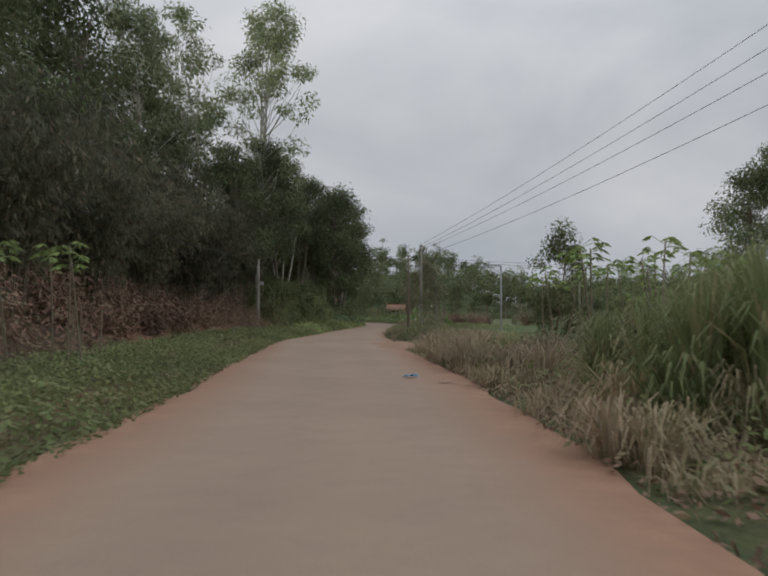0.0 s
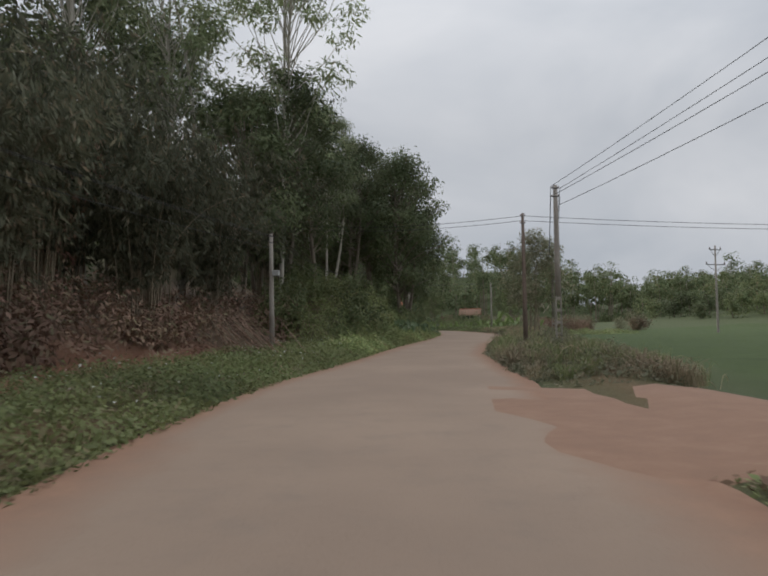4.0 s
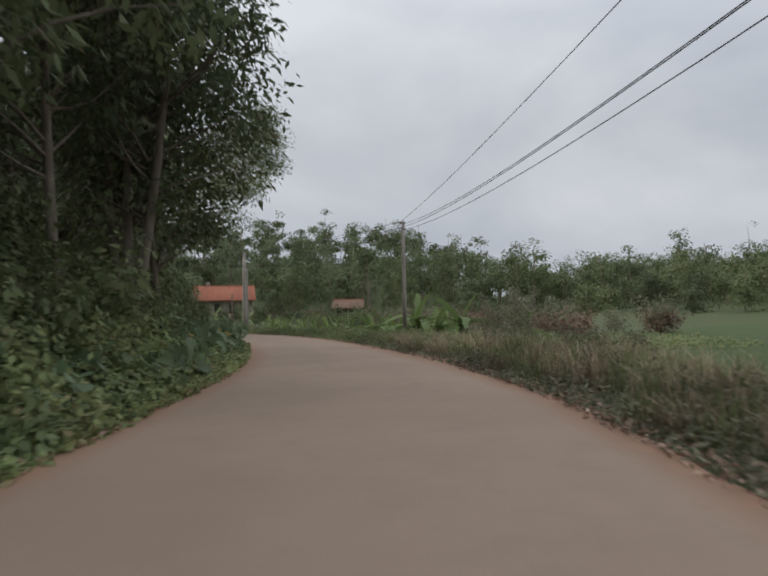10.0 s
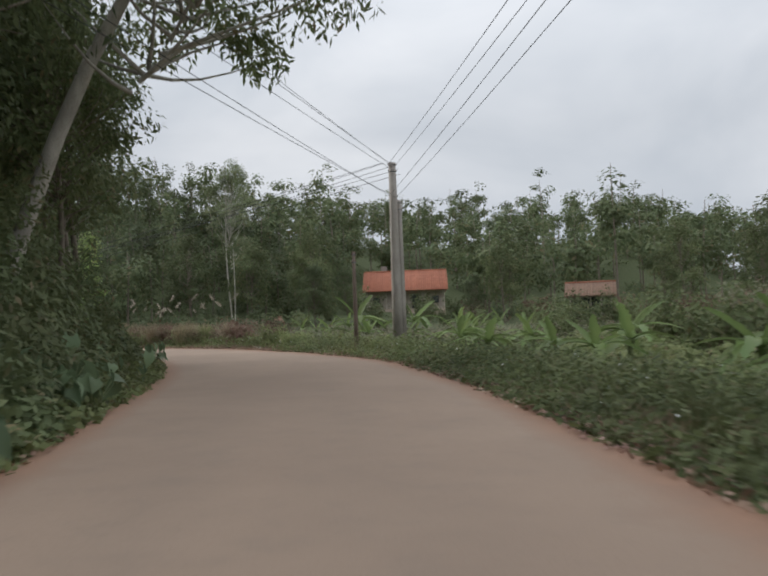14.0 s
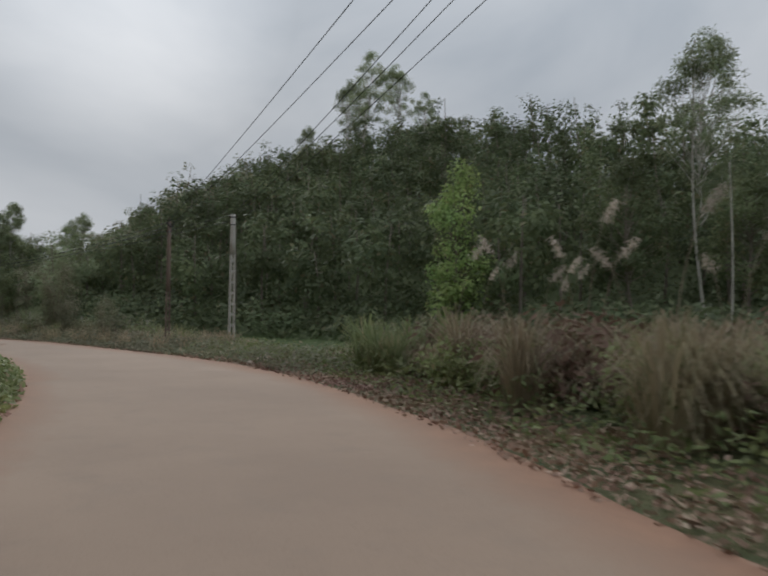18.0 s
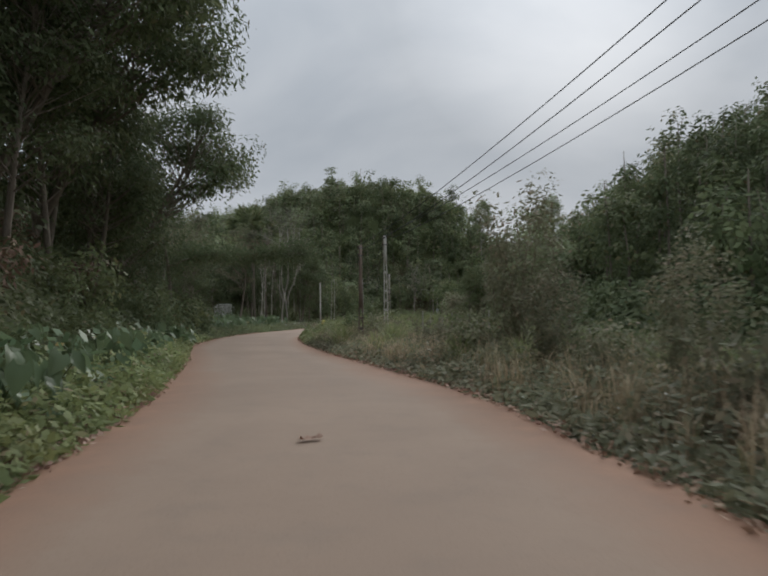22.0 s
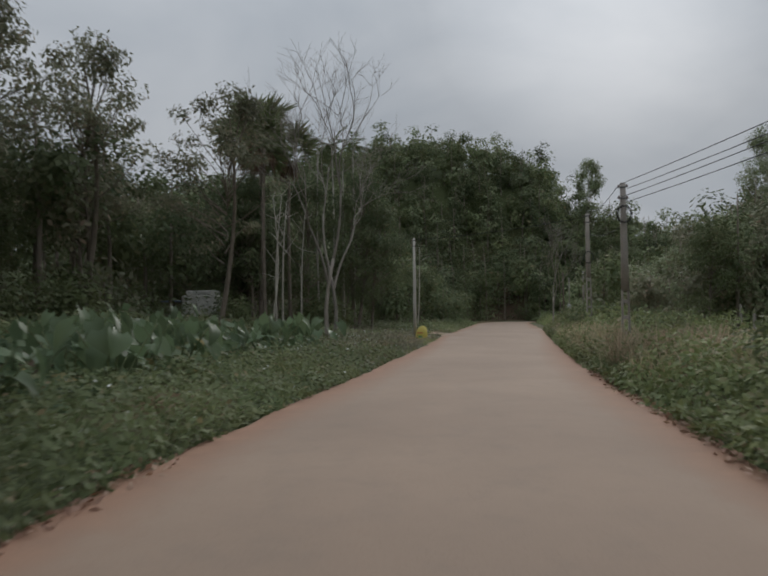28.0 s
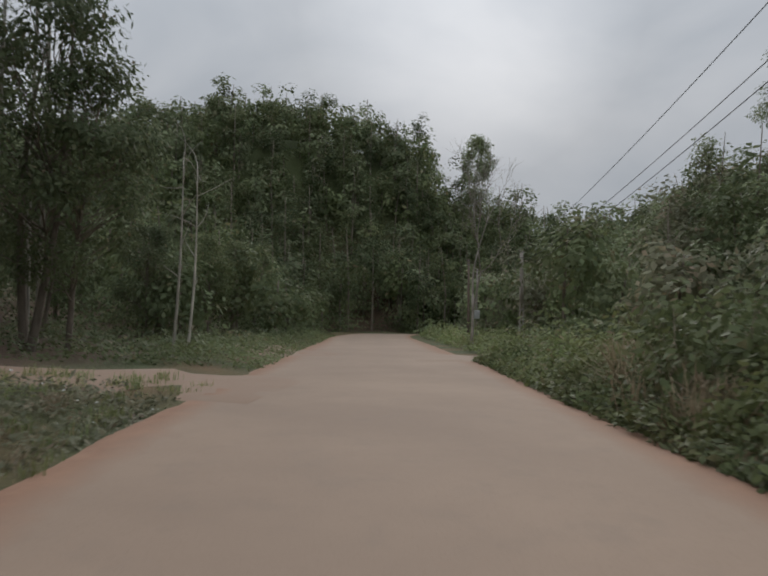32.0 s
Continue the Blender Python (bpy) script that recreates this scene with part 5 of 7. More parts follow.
# last stretch, left: taro field, palms and woods
for k in range(46):
    taro_kind.sd(rng.uniform(235, 258), rng.uniform(5.0, 10.0), rng.uniform(0.85, 1.2))
for s, d, sz, k in ((247, 17, 1.22, 0), (251, 15.5, 1.02, 1), (256, 19, 1.2, 0), (260, 16.5, 0.95, 1), (266, 20, 0.9, 0), (263.5, 11.8, 0.85, 1)):
    airy_tree.sd(s, d, sz, 70 * k + s, k)
scatter(bush, 244, 262, 13.5, 18, 12, 0.9, 1.4)
scatter(mid_tree, 248, 266, 20, 27, 7, 0.7, 0.9)
scatter(bush, 276, 284, 9.5, 13, 6, 0.9, 1.3)
dark_tree.sd(283.5, 13.5, 0.85, 30, 0)
dark_tree.sd(287.5, 10.4, 0.92, 130, 1)
scatter(dark_tree, 276, 296, 14, 22, 8, 0.55, 0.72)
scatter(bush, 255, 300, 14, 20, 10, 0.8, 1.1)
dark_tree.sd(288, 9.5, 0.66, 20, 2)
dark_tree.sd(294, 13, 0.55, 120, 1)
dark_tree.sd(301, 11, 0.48, 220, 0)
scatter(mid_tree, 302, 330, 6.5, 12, 6, 0.42, 0.6)
# right of the road
scatter(grey_bush, 4, 22, -6.5, -4.2, 6, 0.5, 0.9)
scatter(grey_bush, 42, 74, -6.0, -3.4, 12, 0.35, 0.6)
scatter(brown_bush, 8, 26, -5.5, -3.2, 9, 0.3, 0.55)
scatter(fresh_bush, 14, 27, -8, -4.0, 8, 0.2, 0.4)
scatter(grey_bush, 74, 108, -7.0, -4.2, 10, 0.4, 0.7)
scatter(fresh_bush, 100, 150, -7.5, -4.0, 16, 0.35, 0.6)
for s, d, sz in ((114.8, -7.3, 1.15), (117.5, -7.0, 1.0), (121.5, -6.6, 1.05), (123.5, -8.8, 1.0), (119, -10, 1.0), (126, -7.8, 1.0), (128, -10, 1.1), (131, -8.6, 1.0), (134, -10, 1.05), (138, -9.6, 1.05), (141, -12, 1.1), (144, -10.6, 0.9), (126, -14, 1.2), (132, -15, 1.2), (138, -16, 1.2), (144, -15, 1.1), (136, -12.5, 1.1), (130, -12, 1.15), (150, -12, 0.75), (112, -11, 1.0), (155, -13.5, 0.8), (159, -14.5, 0.9), (163, -15.5, 0.85)):
    banana_kind.sd(s, d, sz * (0.78 if s > 127 else 0.9))
for s, d in ((142, -7.5), (145, -8.2), (147, -9.4), (149, -10.8), (152, -10.2), (154, -11.6), (156.5, -12), (158, -13.6), (147, -12.5), (151, -13.5), (161, -14.2), (140, -8.6), (137, -8.0)):
    banana_kind.sd(s, d, rng.uniform(0.55, 0.8))
for x, y, sz, k in ((-14.7, 167.9, 1.35, 0), (-11.0, 169.6, 1.25, 1), (-19.4, 170.2, 0.8, 2), (-8.0, 171.5, 0.9, 0), (-16.5, 172.5, 0.85, 1), (-5.0, 169.5, 0.9, 2)):
    banana_kind.put(x, y, ground_z(x, y), 70 * k + x * 40, sz, k)
banana_kind.sd(116.6, -6.9, 1.35, 40, 0)
banana_kind.sd(113.4, -8.2, 1.3, 160, 1)
banana_kind.sd(119.5, -8.4, 1.1, 250, 2)
scatter(bush, 118, 152, -26, -14, 20, 0.7, 1.2)
scatter(brown_bush, 120, 152, -34, -18, 12, 1.2, 1.9)
scatter(grey_bush, 122, 152, -34, -20, 10, 1.2, 2.0)
for x, y, sz in ((1.0, 198.5, 1.6), (3.6, 197.5, 1.7), (6.4, 198.5, 1.5), (-3, 199.5, 1.4), (-17, 214, 1.5), (-13, 214.5, 1.4), (-26.5, 214, 1.8), (-30, 212, 1.7), (-23.5, 213, 1.35), (-20, 213.5, 1.2), (-33, 205, 1.5), (-27, 204, 1.0), (-21, 201, 1.1), (-15, 203, 1.2), (-12, 196, 1.0), (-18, 190, 0.9), (-24, 184, 0.9), (-8, 188, 1.0), (-30, 192, 1.0)):
    bush.put(x, y, ground_z(x, y), rng.uniform(0, 360), sz)
for x, y, sz in ((8, 206, 2.3), (-2, 207, 2.2), (12, 200, 2.0), (16, 206, 2.2), (-10, 212, 2.0)):
    brown_bush.put(x, y, ground_z(x, y), rng.uniform(0, 360), sz)
scatter(brown_bush, 166, 186, -19, -11, 9, 0.9, 1.4)
scatter(brown_bush, 160, 172, -9, -5, 9, 0.7, 1.2)
scatter(grey_bush, 168, 186, -19, -9, 6, 0.6, 1.1)
scatter(fresh_bush, 148, 176, -9, -4.5, 10, 0.4, 0.7)
scatter(fresh_bush, 150, 170, -8, -4.6, 12, 0.5, 0.8)
dark_tree.put(-25.5, 193.0, ground_z(-25.5, 193), 40, 0.55, 0)
dark_tree.put(-22.8, 196.5, ground_z(-22.8, 196.5), 150, 0.46, 2)
dark_tree.put(-9.5, 203.0, ground_z(-9.5, 203), 40, 0.42, 1)
scatter(grey_bush, 182, 214, -6.5, -4.2, 12, 0.5, 0.85)
scatter(bush, 187, 202, -8, -4.2, 9, 0.4, 0.65)
scatter(bush, 216, 262, -7.5, -4.4, 14, 0.45, 0.7)
scatter(grey_bush, 216, 290, -9, -4.6, 12, 0.5, 0.8)
scatter(bush, 264, 292, -8, -4.6, 14, 0.75, 1.1)
mid_tree.sd(283, -14, 0.7, 10, 0)
tall_tree.put(-150, 203, ground_z(-150, 203), 30, 0.66, 0)
tall_tree.put(-146, 199, ground_z(-146, 199), 130, 0.6, 1)
tall_tree.put(-158, 206, ground_z(-158, 206), 230, 0.62, 0)
# edge of the woods round the house and below the hill
for x, y, sz in ((-29, 201, 0.8), (-6, 203, 0.75), (-6, 226, 0.9), (-34, 222, 0.9), (-28, 198, 0.9), (-34, 196, 0.9), (-40, 194, 0.9), (-6, 208, 0.9), (10, 196, 0.6), (14, 204, 0.9), (20, 200, 0.8), (-26.5, 197.5, 0.5)):
    mid_tree.put(x, y, ground_z(x, y), rng.uniform(0, 360), sz)
tall_tree.put(-38, 200, ground_z(-38, 200), 70, 0.8, 0)
bright_tree = broadleaf("climber_tree", 405, 10.5, 1.9, 0.12, 40, 130, (0.26, 0.15), M["leaf_bright"], M["bark"], (0.2, 0.2), 0.12, 1, 0.95, label="tree hung with bright yellow-green climbers below the hill")
bright_tree.matrix_basis = pose(-48.4, 186.2, ground_z(-48.4, 186.2))
for x, y, sz, turn in ((-106, 232, 0.92, 20), (-112, 236, 0.8, 140), (-101, 236, 0.76, 260), (-118, 230, 0.55, 80), (-90, 232, 0.55, 200)):
    tall_tree.put(x, y, ground_z(x, y) - 1.0, turn, sz)


def far_wood(name, spots, label, mats, seed, leaf=(0.8, 0.38), n=300, tall=(7.5, 12.5), low=0.3, fine=1.5, wide=1.0):
    """A distant wood as one mass: stems with ragged crowns over undergrowth."""
    r = np.random.default_rng(seed)
    spots = np.asarray(spots)
    n = int(n * fine)
    leaf = (leaf[0] / fine ** 0.5, leaf[1] * 1.25 / fine ** 0.5)
    z = height(spots[:, 0], spots[:, 1])
    pick = r.integers(0, len(mats), len(spots))
    ob = thing(name, label, "woods", kind="stuff")
    wood = []
    for m in range(len(mats)):
        fol = []
        for (x, y), g in zip(spots[pick == m], z[pick == m]):
            h = r.uniform(*tall) * (1.35 if r.random() < 0.08 else 1)
            w = r.uniform(1.4, 2.6) * wide
            k = r.integers(8, 13)
            cen = ball(k, r) * [w, w, h * (1 - low) * 0.42] + [x, y, g + h * (low + (1 - low) * 0.52)]
            idx = r.integers(0, k, n)
            q = ball(n, r) * r.uniform(0.9, 1.6, k)[idx][:, None] * [wide, wide, 0.8]
            fol.append(foliage(cen[idx] + q, q + (cen[idx] - cen.mean(0)) * 0.3, leaf[0], leaf[1], r, 0.4, 0.32))
            u = ball(n // 3, r) * [2.6, 2.6, 1.3] + [x + r.normal(0, 1.5), y + r.normal(0, 1.5), g + 0.9]
            fol.append(foliage(u, u - [x, y, g], leaf[0] * 0.8, leaf[1] * 0.8, r, 0.3))
            wood.append(tube([(x, y, g - 0.3), (x + r.normal(0, 0.2), y, g + h * 0.4), (x + r.normal(0, 0.3), y + r.normal(0, 0.3), g + h * 0.85)], [0.14, 0.1, 0.04], 4))
        part("crowns", mesh_of("crowns", *joined(fol), mats[m]), ob)
    part("stems", mesh_of("stems", *joined(wood), M["bark"], True), ob)


def fill(x0, x1, y0, y1, step, test, seed):
    r = np.random.default_rng(seed)
    gx, gy = np.meshgrid(np.arange(x0, x1, step), np.arange(y0, y1, step))
    p = np.stack([gx.ravel(), gy.ravel()], 1) + r.uniform(-0.45, 0.45, (gx.size, 2)) * step
    s, d = along(p)
    return p[test(p[:, 0], p[:, 1], s, d)]


def band(s0, s1, d0, d1, step, seed):
    r = np.random.default_rng(seed)
    gs, gd = np.meshgrid(np.arange(s0, s1, step), np.arange(d0, d1, step))
    return at(gs.ravel() + r.uniform(-0.45, 0.45, gs.size) * step, gd.ravel() + r.uniform(-0.45, 0.45, gs.size) * step)


DK, MD, LT, GR = M["leaf_dark"], M["leaf_mid"], M["leaf_light"], M["leaf_grey"]
far_wood("hillside_wood", fill(-150, -32, 186, 262, 4.3, lambda x, y, s, d: (-d > 19) & (y + 0.22 * x < 236) & (y > 200 - 0.25 * (x + 30)) | ((-d > 24) & (x < -42) & (y < 225)), 5), "dark green mixed wood on the hillside", (DK, DK, MD, DK), 15, (0.58, 0.28), 300, (6.5, 11.0), 0.12)
# mostly pale leaves here: the haze over the hill is put into the leaf colour
far_wood("ridge_wood", fill(-284, -186, 130, 256, 4.5, lambda x, y, s, d: (np.abs(d) > 10) & (x < -185), 6), "green wood on the hill ahead of the road", (LT, MD, LT), 16, (0.8, 0.38), 260, (6.5, 10.5), 0.0, 1.3, 1.25)
far_wood("far_wood", fill(-60, 130, 208, 322, 7.4, lambda x, y, s, d: (y > 206) & (y + 0.3 * x > 203) & ((np.abs(x + 21) > 10.5) | (y > 233)), 7), "distant grey-green wood behind the house", (DK, MD, DK), 17, (0.8, 0.36), 300, (8, 17), 0.25, 1.4, 1.35)
far_wood("field_wood", fill(58, 135, 60, 215, 7.6, lambda x, y, s, d: x > 62 - 0.05 * (y - 60), 8), "distant wood beyond the paddy field", (DK, MD), 18, (0.7, 0.34), 240, (4, 8), 0.1)
far_wood("bank_wood", fill(-75, -14, -10, 128, 6.6, lambda x, y, s, d: (d > 20) & (d < 50), 9), "dark wood above the road bank", (DK,), 19, (0.8, 0.36), 260, (9, 14), 0.1)
far_wood("valley_wood", fill(-215, -110, 178, 250, 6.0, lambda x, y, s, d: (-d > 19), 10), "dark wood on the valley floor", (DK, MD, GR), 20, (0.75, 0.34), 280, (7, 11), 0.1)
far_wood("inner_wood", band(146, 236, 12.5, 22, 5.0, 31), "dark green trees behind the road bank", (DK, MD), 32, (0.42, 0.18), 900, (8, 12), 0.15)
far_wood("yard_wood", band(246, 304, 18, 34, 5.2, 33), "green trees behind the palms", (DK, MD, GR), 34, (0.42, 0.18), 850, (8, 12), 0.12)
far_wood("end_wood", band(302, 345, 8, 26, 5.0, 35), "trees along the far end of the road", (DK, MD), 36, (0.45, 0.2), 620, (4, 6.5), 0.1)
far_wood("road_end_wood", fill(-242, -203, 176, 226, 4.6, lambda x, y, s, d: (np.hypot(x + 203, y - 194) > 5), 49), "trees where the road bends away", (DK, MD), 50, (0.5, 0.22), 500, (8, 13), 0.08)
far_wood("valley_edge_wood", band(258, 345, -34, -17, 5.4, 37), "trees along the valley edge", (MD, LT, GR), 38, (0.45, 0.2), 700, (7, 10), 0.1)
far_wood("near_field_wood", fill(24, 62, 128, 215, 6.5, lambda x, y, s, d: (height(x, y) > 1.0) & (-d > 26), 39), "trees on the rise beyond the paddy", (DK, MD), 40, (0.6, 0.28), 330, (3.5, 6.2), 0.1)
far_wood("gap_wood", fill(-215, -120, 178, 215, 5.0, lambda x, y, s, d: (-d > 9.5) & (-d < 22) & (s > 284), 47), "trees along the road ahead", (MD, GR, LT), 48, (0.5, 0.22), 600, (5, 8), 0.1)
far_wood("slope_wood", fill(-230, -90, 70, 152, 7.0, lambda x, y, s, d: (d > 22), 12), "dark wood on the slope", (DK, MD), 21, (0.85, 0.38), 250, (8, 13), 0.1)


# ---- thickets, weeds and grass along the road ----
def thicket(name, s0, s1, d0, d1, high, n, leaf, mat, label, seed, lump=2.4, edge=0.8, hug=0):
    """Dense leafy growth that drapes the ground; d0 is its side towards the road. hug: the side of the road whose edge it follows, d0 and d1 counted from there."""
    r = np.random.default_rng(seed)
    s, u = r.uniform(s0, s1, n), r.uniform(0, 1, n)
    d = d0 + (d1 - d0) * u
    if hug:
        d = d0 + (d1 - d0) * u ** 1.5
    inward = np.abs(d - d0)
    if hug:
        d = hug * ((edge_left(s) if hug > 0 else edge_right(s)) + d)
    xy = at(s, d)

    def swell(x, y):
        return high * np.clip(0.58 + 0.46 * waves(x, y, lump, seed) + 0.22 * waves(x, y, lump * 0.4, seed + 1), 0.1, 1.5)

    m = swell(xy[:, 0], xy[:, 1])
    gx = (swell(xy[:, 0] + 0.15, xy[:, 1]) - m) / 0.15
    gy = (swell(xy[:, 0], xy[:, 1] + 0.15) - m) / 0.15
    m = m * (0.25 + 0.75 * smooth(-0.2 if hug else 0, edge, inward)) * (0.3 + 0.7 * smooth(0, 1.2, np.minimum(s - s0, s1 - s)))
    c = np.c_[xy, height(xy[:, 0], xy[:, 1], (s, d)) + m * (1 - 0.75 * r.uniform(0, 1, n) ** 1.7)]
    toward = unit(at(s, d - np.sign(d) * 4) - xy)
    lie = np.c_[toward[:, 0] * 0.45 - gx, toward[:, 1] * 0.45 - gy, np.full(n, 0.7)]
    ob = thing(name, label, "undergrowth", kind="stuff")
    part("foliage", mesh_of("foliage", *foliage(c, lie, leaf[0], leaf[1], r, 0.6, 0.4), mat), ob)


T = "dense green growth draped over the road bank"
thicket("bank_thicket", 58, 84, 4.0, 10.5, 1.6, 36000, (0.17, 0.085), M["leaf_weed"], T, 301)
thicket("bank_thicket", 82, 106, 4.2, 9.5, 1.3, 22000, (0.20, 0.10), M["leaf_mid"], T, 302)
thicket("bank_thicket", 104, 132, 4.4, 9.5, 1.3, 22000, (0.22, 0.07), M["leaf_mid"], T, 303)
thicket("bank_thicket", 124, 149, 3.0, 7.2, 3.9, 40000, (0.19, 0.07), M["leaf_mid"], T, 327, 3.4, 1.9)
thicket("bank_thicket", 126, 150, 7.0, 12.0, 2.8, 14000, (0.26, 0.10), M["leaf_mid"], T, 328, 3.0)
thicket("bank_thicket", 146, 184, 4.0, 10, 1.3, 24000, (0.20, 0.09), M["leaf_mid"], T, 304)
thicket("bank_thicket", 182, 216, 4.2, 10, 1.2, 24000, (0.20, 0.09), M["leaf_mid"], T, 305)
thicket("bank_thicket", 214, 231, 3.6, 9, 2.3, 22000, (0.16, 0.08), M["leaf_dark"], "tall dark thicket close to the road", 306, 3.0)
thicket("bank_thicket", 230, 238, 4.2, 9, 0.8, 7000, (0.14, 0.08), M["leaf_mid"], T, 326, 2.0)
V = "lumpy green weeds spilling over the road edge"
thicket("verge_growth", -6, 30, 0.05, 4.4, 0.42, 20000, (0.10, 0.055), M["leaf_weed"], V, 340, 1.5, 0.5, hug=1)
thicket("verge_growth", 28, 62, 0.05, 4.6, 0.50, 20000, (0.11, 0.06), M["leaf_weed"], V, 341, 1.6, 0.5, hug=1)
thicket("verge_growth", 50, 84, 0.05, 1.9, 0.85, 16000, (0.14, 0.08), M["leaf_weed"], V, 342, 1.7, 0.5, hug=1)
thicket("verge_growth", 82, 132, 0.05, 1.6, 0.7, 14000, (0.15, 0.085), M["leaf_mid"], V, 343, 1.8, 0.4, hug=1)
thicket("verge_growth", 158, 232, 0.05, 2.0, 0.6, 18000, (0.14, 0.08), M["leaf_weed"], V, 344, 1.8, 0.5, hug=1)
thicket("verge_growth", 256, 277, 0.25, 6.0, 0.24, 11000, (0.09, 0.045), M["leaf_grey"], "short dusty weeds and grass on trodden earth", 354, 1.4, 0.6, hug=1)
thicket("verge_growth", 228, 257, 0.1, 6.0, 0.62, 24000, (0.11, 0.06), M["leaf_mid"], V, 345, 1.6, 0.5, hug=1)
R = "dusty green weeds spilling over the road edge"
thicket("verge_growth", 38, 112, 0.05, 2.2, 0.5, 20000, (0.11, 0.055), M["leaf_grey"], R, 347, 1.6, 0.6, hug=-1)
thicket("verge_growth", 110, 152, 0.05, 3.0, 0.55, 20000, (0.12, 0.06), M["leaf_weed"], R, 348, 1.6, 0.6, hug=-1)
thicket("verge_growth", 172, 216, 0.15, 2.6, 0.55, 18000, (0.12, 0.06), M["leaf_grey"], R, 349, 1.6, 0.7, hug=-1)
thicket("verge_growth", 214, 290, 0.05, 2.4, 1.0, 32000, (0.12, 0.065), M["leaf_weed"], R, 353, 1.8, 0.7, hug=-1)
thicket("verge_growth", 4.5, 28, -2.6, -9.0, 0.7, 9000, (0.13, 0.05), M["leaf_weed"], "green weeds among dry grass beside the road", 346, 2.2, 0.6)
G = "drooping broad leaves of wild taro along the bank"
thicket("taro_growth", 70, 146, 3.35, 5.2, 0.9, 3600, (0.34, 0.24), M["taro"], G, 350, 1.5, 0.5)
thicket("taro_growth", 160, 222, 3.1, 5.2, 0.8, 2800, (0.32, 0.23), M["taro"], G, 351, 1.5, 0.5)
thicket("taro_growth", 233, 258, 4.8, 11, 0.9, 3000, (0.36, 0.27), M["taro"], "broad taro leaves in a wet field", 352, 1.5, 0.5)
thicket("dry_undergrowth", 8, 62, 8.0, 15, 1.9, 36000, (0.22, 0.07), M["leaf_brown"], "brown withered undergrowth below the bamboo", 307)
thicket("dry_undergrowth", 168, 214, 7.5, 13, 1.3, 16000, (0.2, 0.07), M["leaf_brown"], "brown withered undergrowth on the bank", 308)
thicket("low_thicket", 264, 277.2, 6.0, 20, 0.55, 16000, (0.16, 0.09), M["leaf_mid"], "low leafy growth under the trees", 309)
thicket("low_thicket", 236, 268, 10.0, 20, 0.9, 20000, (0.24, 0.14), M["leaf_mid"], "low leafy growth under the trees", 310)
thicket("low_thicket", 284, 335, 4.2, 16, 0.8, 24000, (0.18, 0.09), M["leaf_mid"], "low leafy growth under the trees", 311)
thicket("field_edge_thicket", 108, 156, -5.5, -22, 0.6, 30000, (0.26, 0.12), M["leaf_weed"], "rank weeds behind the verge", 312)
thicket("field_edge_thicket", 148, 173, -8.0, -26, 0.9, 26000, (0.24, 0.10), M["leaf_grey"], "rank weeds and brush below the hill", 313)
thicket("roadside_thicket", 184, 216, -3.4, -8.5, 0.65, 18000, (0.17, 0.07), M["leaf_grey"], "dusty shrubby growth beside the road", 314)
thicket("roadside_thicket", 214, 262, -3.2, -8.5, 1.0, 34000, (0.15, 0.08), M["leaf_weed"], "leafy growth beside the road", 315)
thicket("roadside_thicket", 260, 290, -3.9, -12, 1.6, 30000, (0.17, 0.09), M["leaf_weed"], "dusty leafy growth beside the road", 316)
thicket("roadside_thicket", 295, 340, -4.6, -16, 1.2, 26000, (0.2, 0.1), M["leaf_weed"], "leafy growth beside the road", 317)
thicket("field_edge_thicket", 206, 262, -8.5, -20, 0.6, 22000, (0.22, 0.1), M["leaf_weed"], "low weeds on the valley floor", 318)
thicket("hill_foot_thicket", 172, 262, -21, -32, 2.4, 26000, (0.5, 0.25), M["leaf_dark"], "dark undergrowth along the hill foot", 319, 5.0)
thicket("verge_thicket", 36, 112, -2.9, -5.6, 0.5, 18000, (0.12, 0.045), M["leaf_grey"], "dusty weeds along the field edge", 320, 1.6, 0.5)


def weeds(name, s0, s1, side, d0, d1, n, leaf, high, mat, label, seed):
    r = np.random.default_rng(seed)
    s = r.uniform(s0, s1, n)
    e = edge_left(s) if side > 0 else edge_right(s)
    d = e + d0 + (d1 - d0) * r.uniform(0, 1, n) ** 1.2
    xy = at(s, side * d)
    tall = np.clip(0.35 + 0.65 * smooth(0, 0.9, d - e - d0) + 0.35 * waves(xy[:, 0], xy[:, 1], 1.7, seed), 0.08, 1.3)
    c = np.c_[xy, height(xy[:, 0], xy[:, 1], (s, side * d)) + high * tall * r.uniform(0.0, 1.0, n) + 0.04]
    ob = thing(name, label, "weeds", kind="stuff")
    part("foliage", mesh_of("foliage", *foliage(c, r.normal(0, 0.5, (n, 3)) + [0, 0, 0.7], leaf[0], leaf[1], r, 0.3, 0.4), mat), ob)


def grass(name, s0, s1, side, d0, d1, n, high, lean, width, mat, label, seed):
    r = np.random.default_rng(seed)
    tufts = max(n // 26, 1)
    s = r.uniform(s0, s1, tufts)
    e = edge_left(s) if side > 0 else edge_right(s)
    d = e + d0 + (d1 - d0) * r.uniform(0, 1, tufts)
    xy = at(s, side * d)
    z = height(xy[:, 0], xy[:, 1], (s, side * d))
    base = np.repeat(np.c_[xy, z], 26, 0) + r.normal(0, 0.10, (tufts * 26, 3)) * [1, 1, 0]
    k = np.repeat(r.uniform(0.6, 1.2, tufts), 26)
    ob = thing(name, label, "grass", kind="stuff")
    part("blades", mesh_of("blades", *blades(base, lean, high * k, width, r), mat), ob)


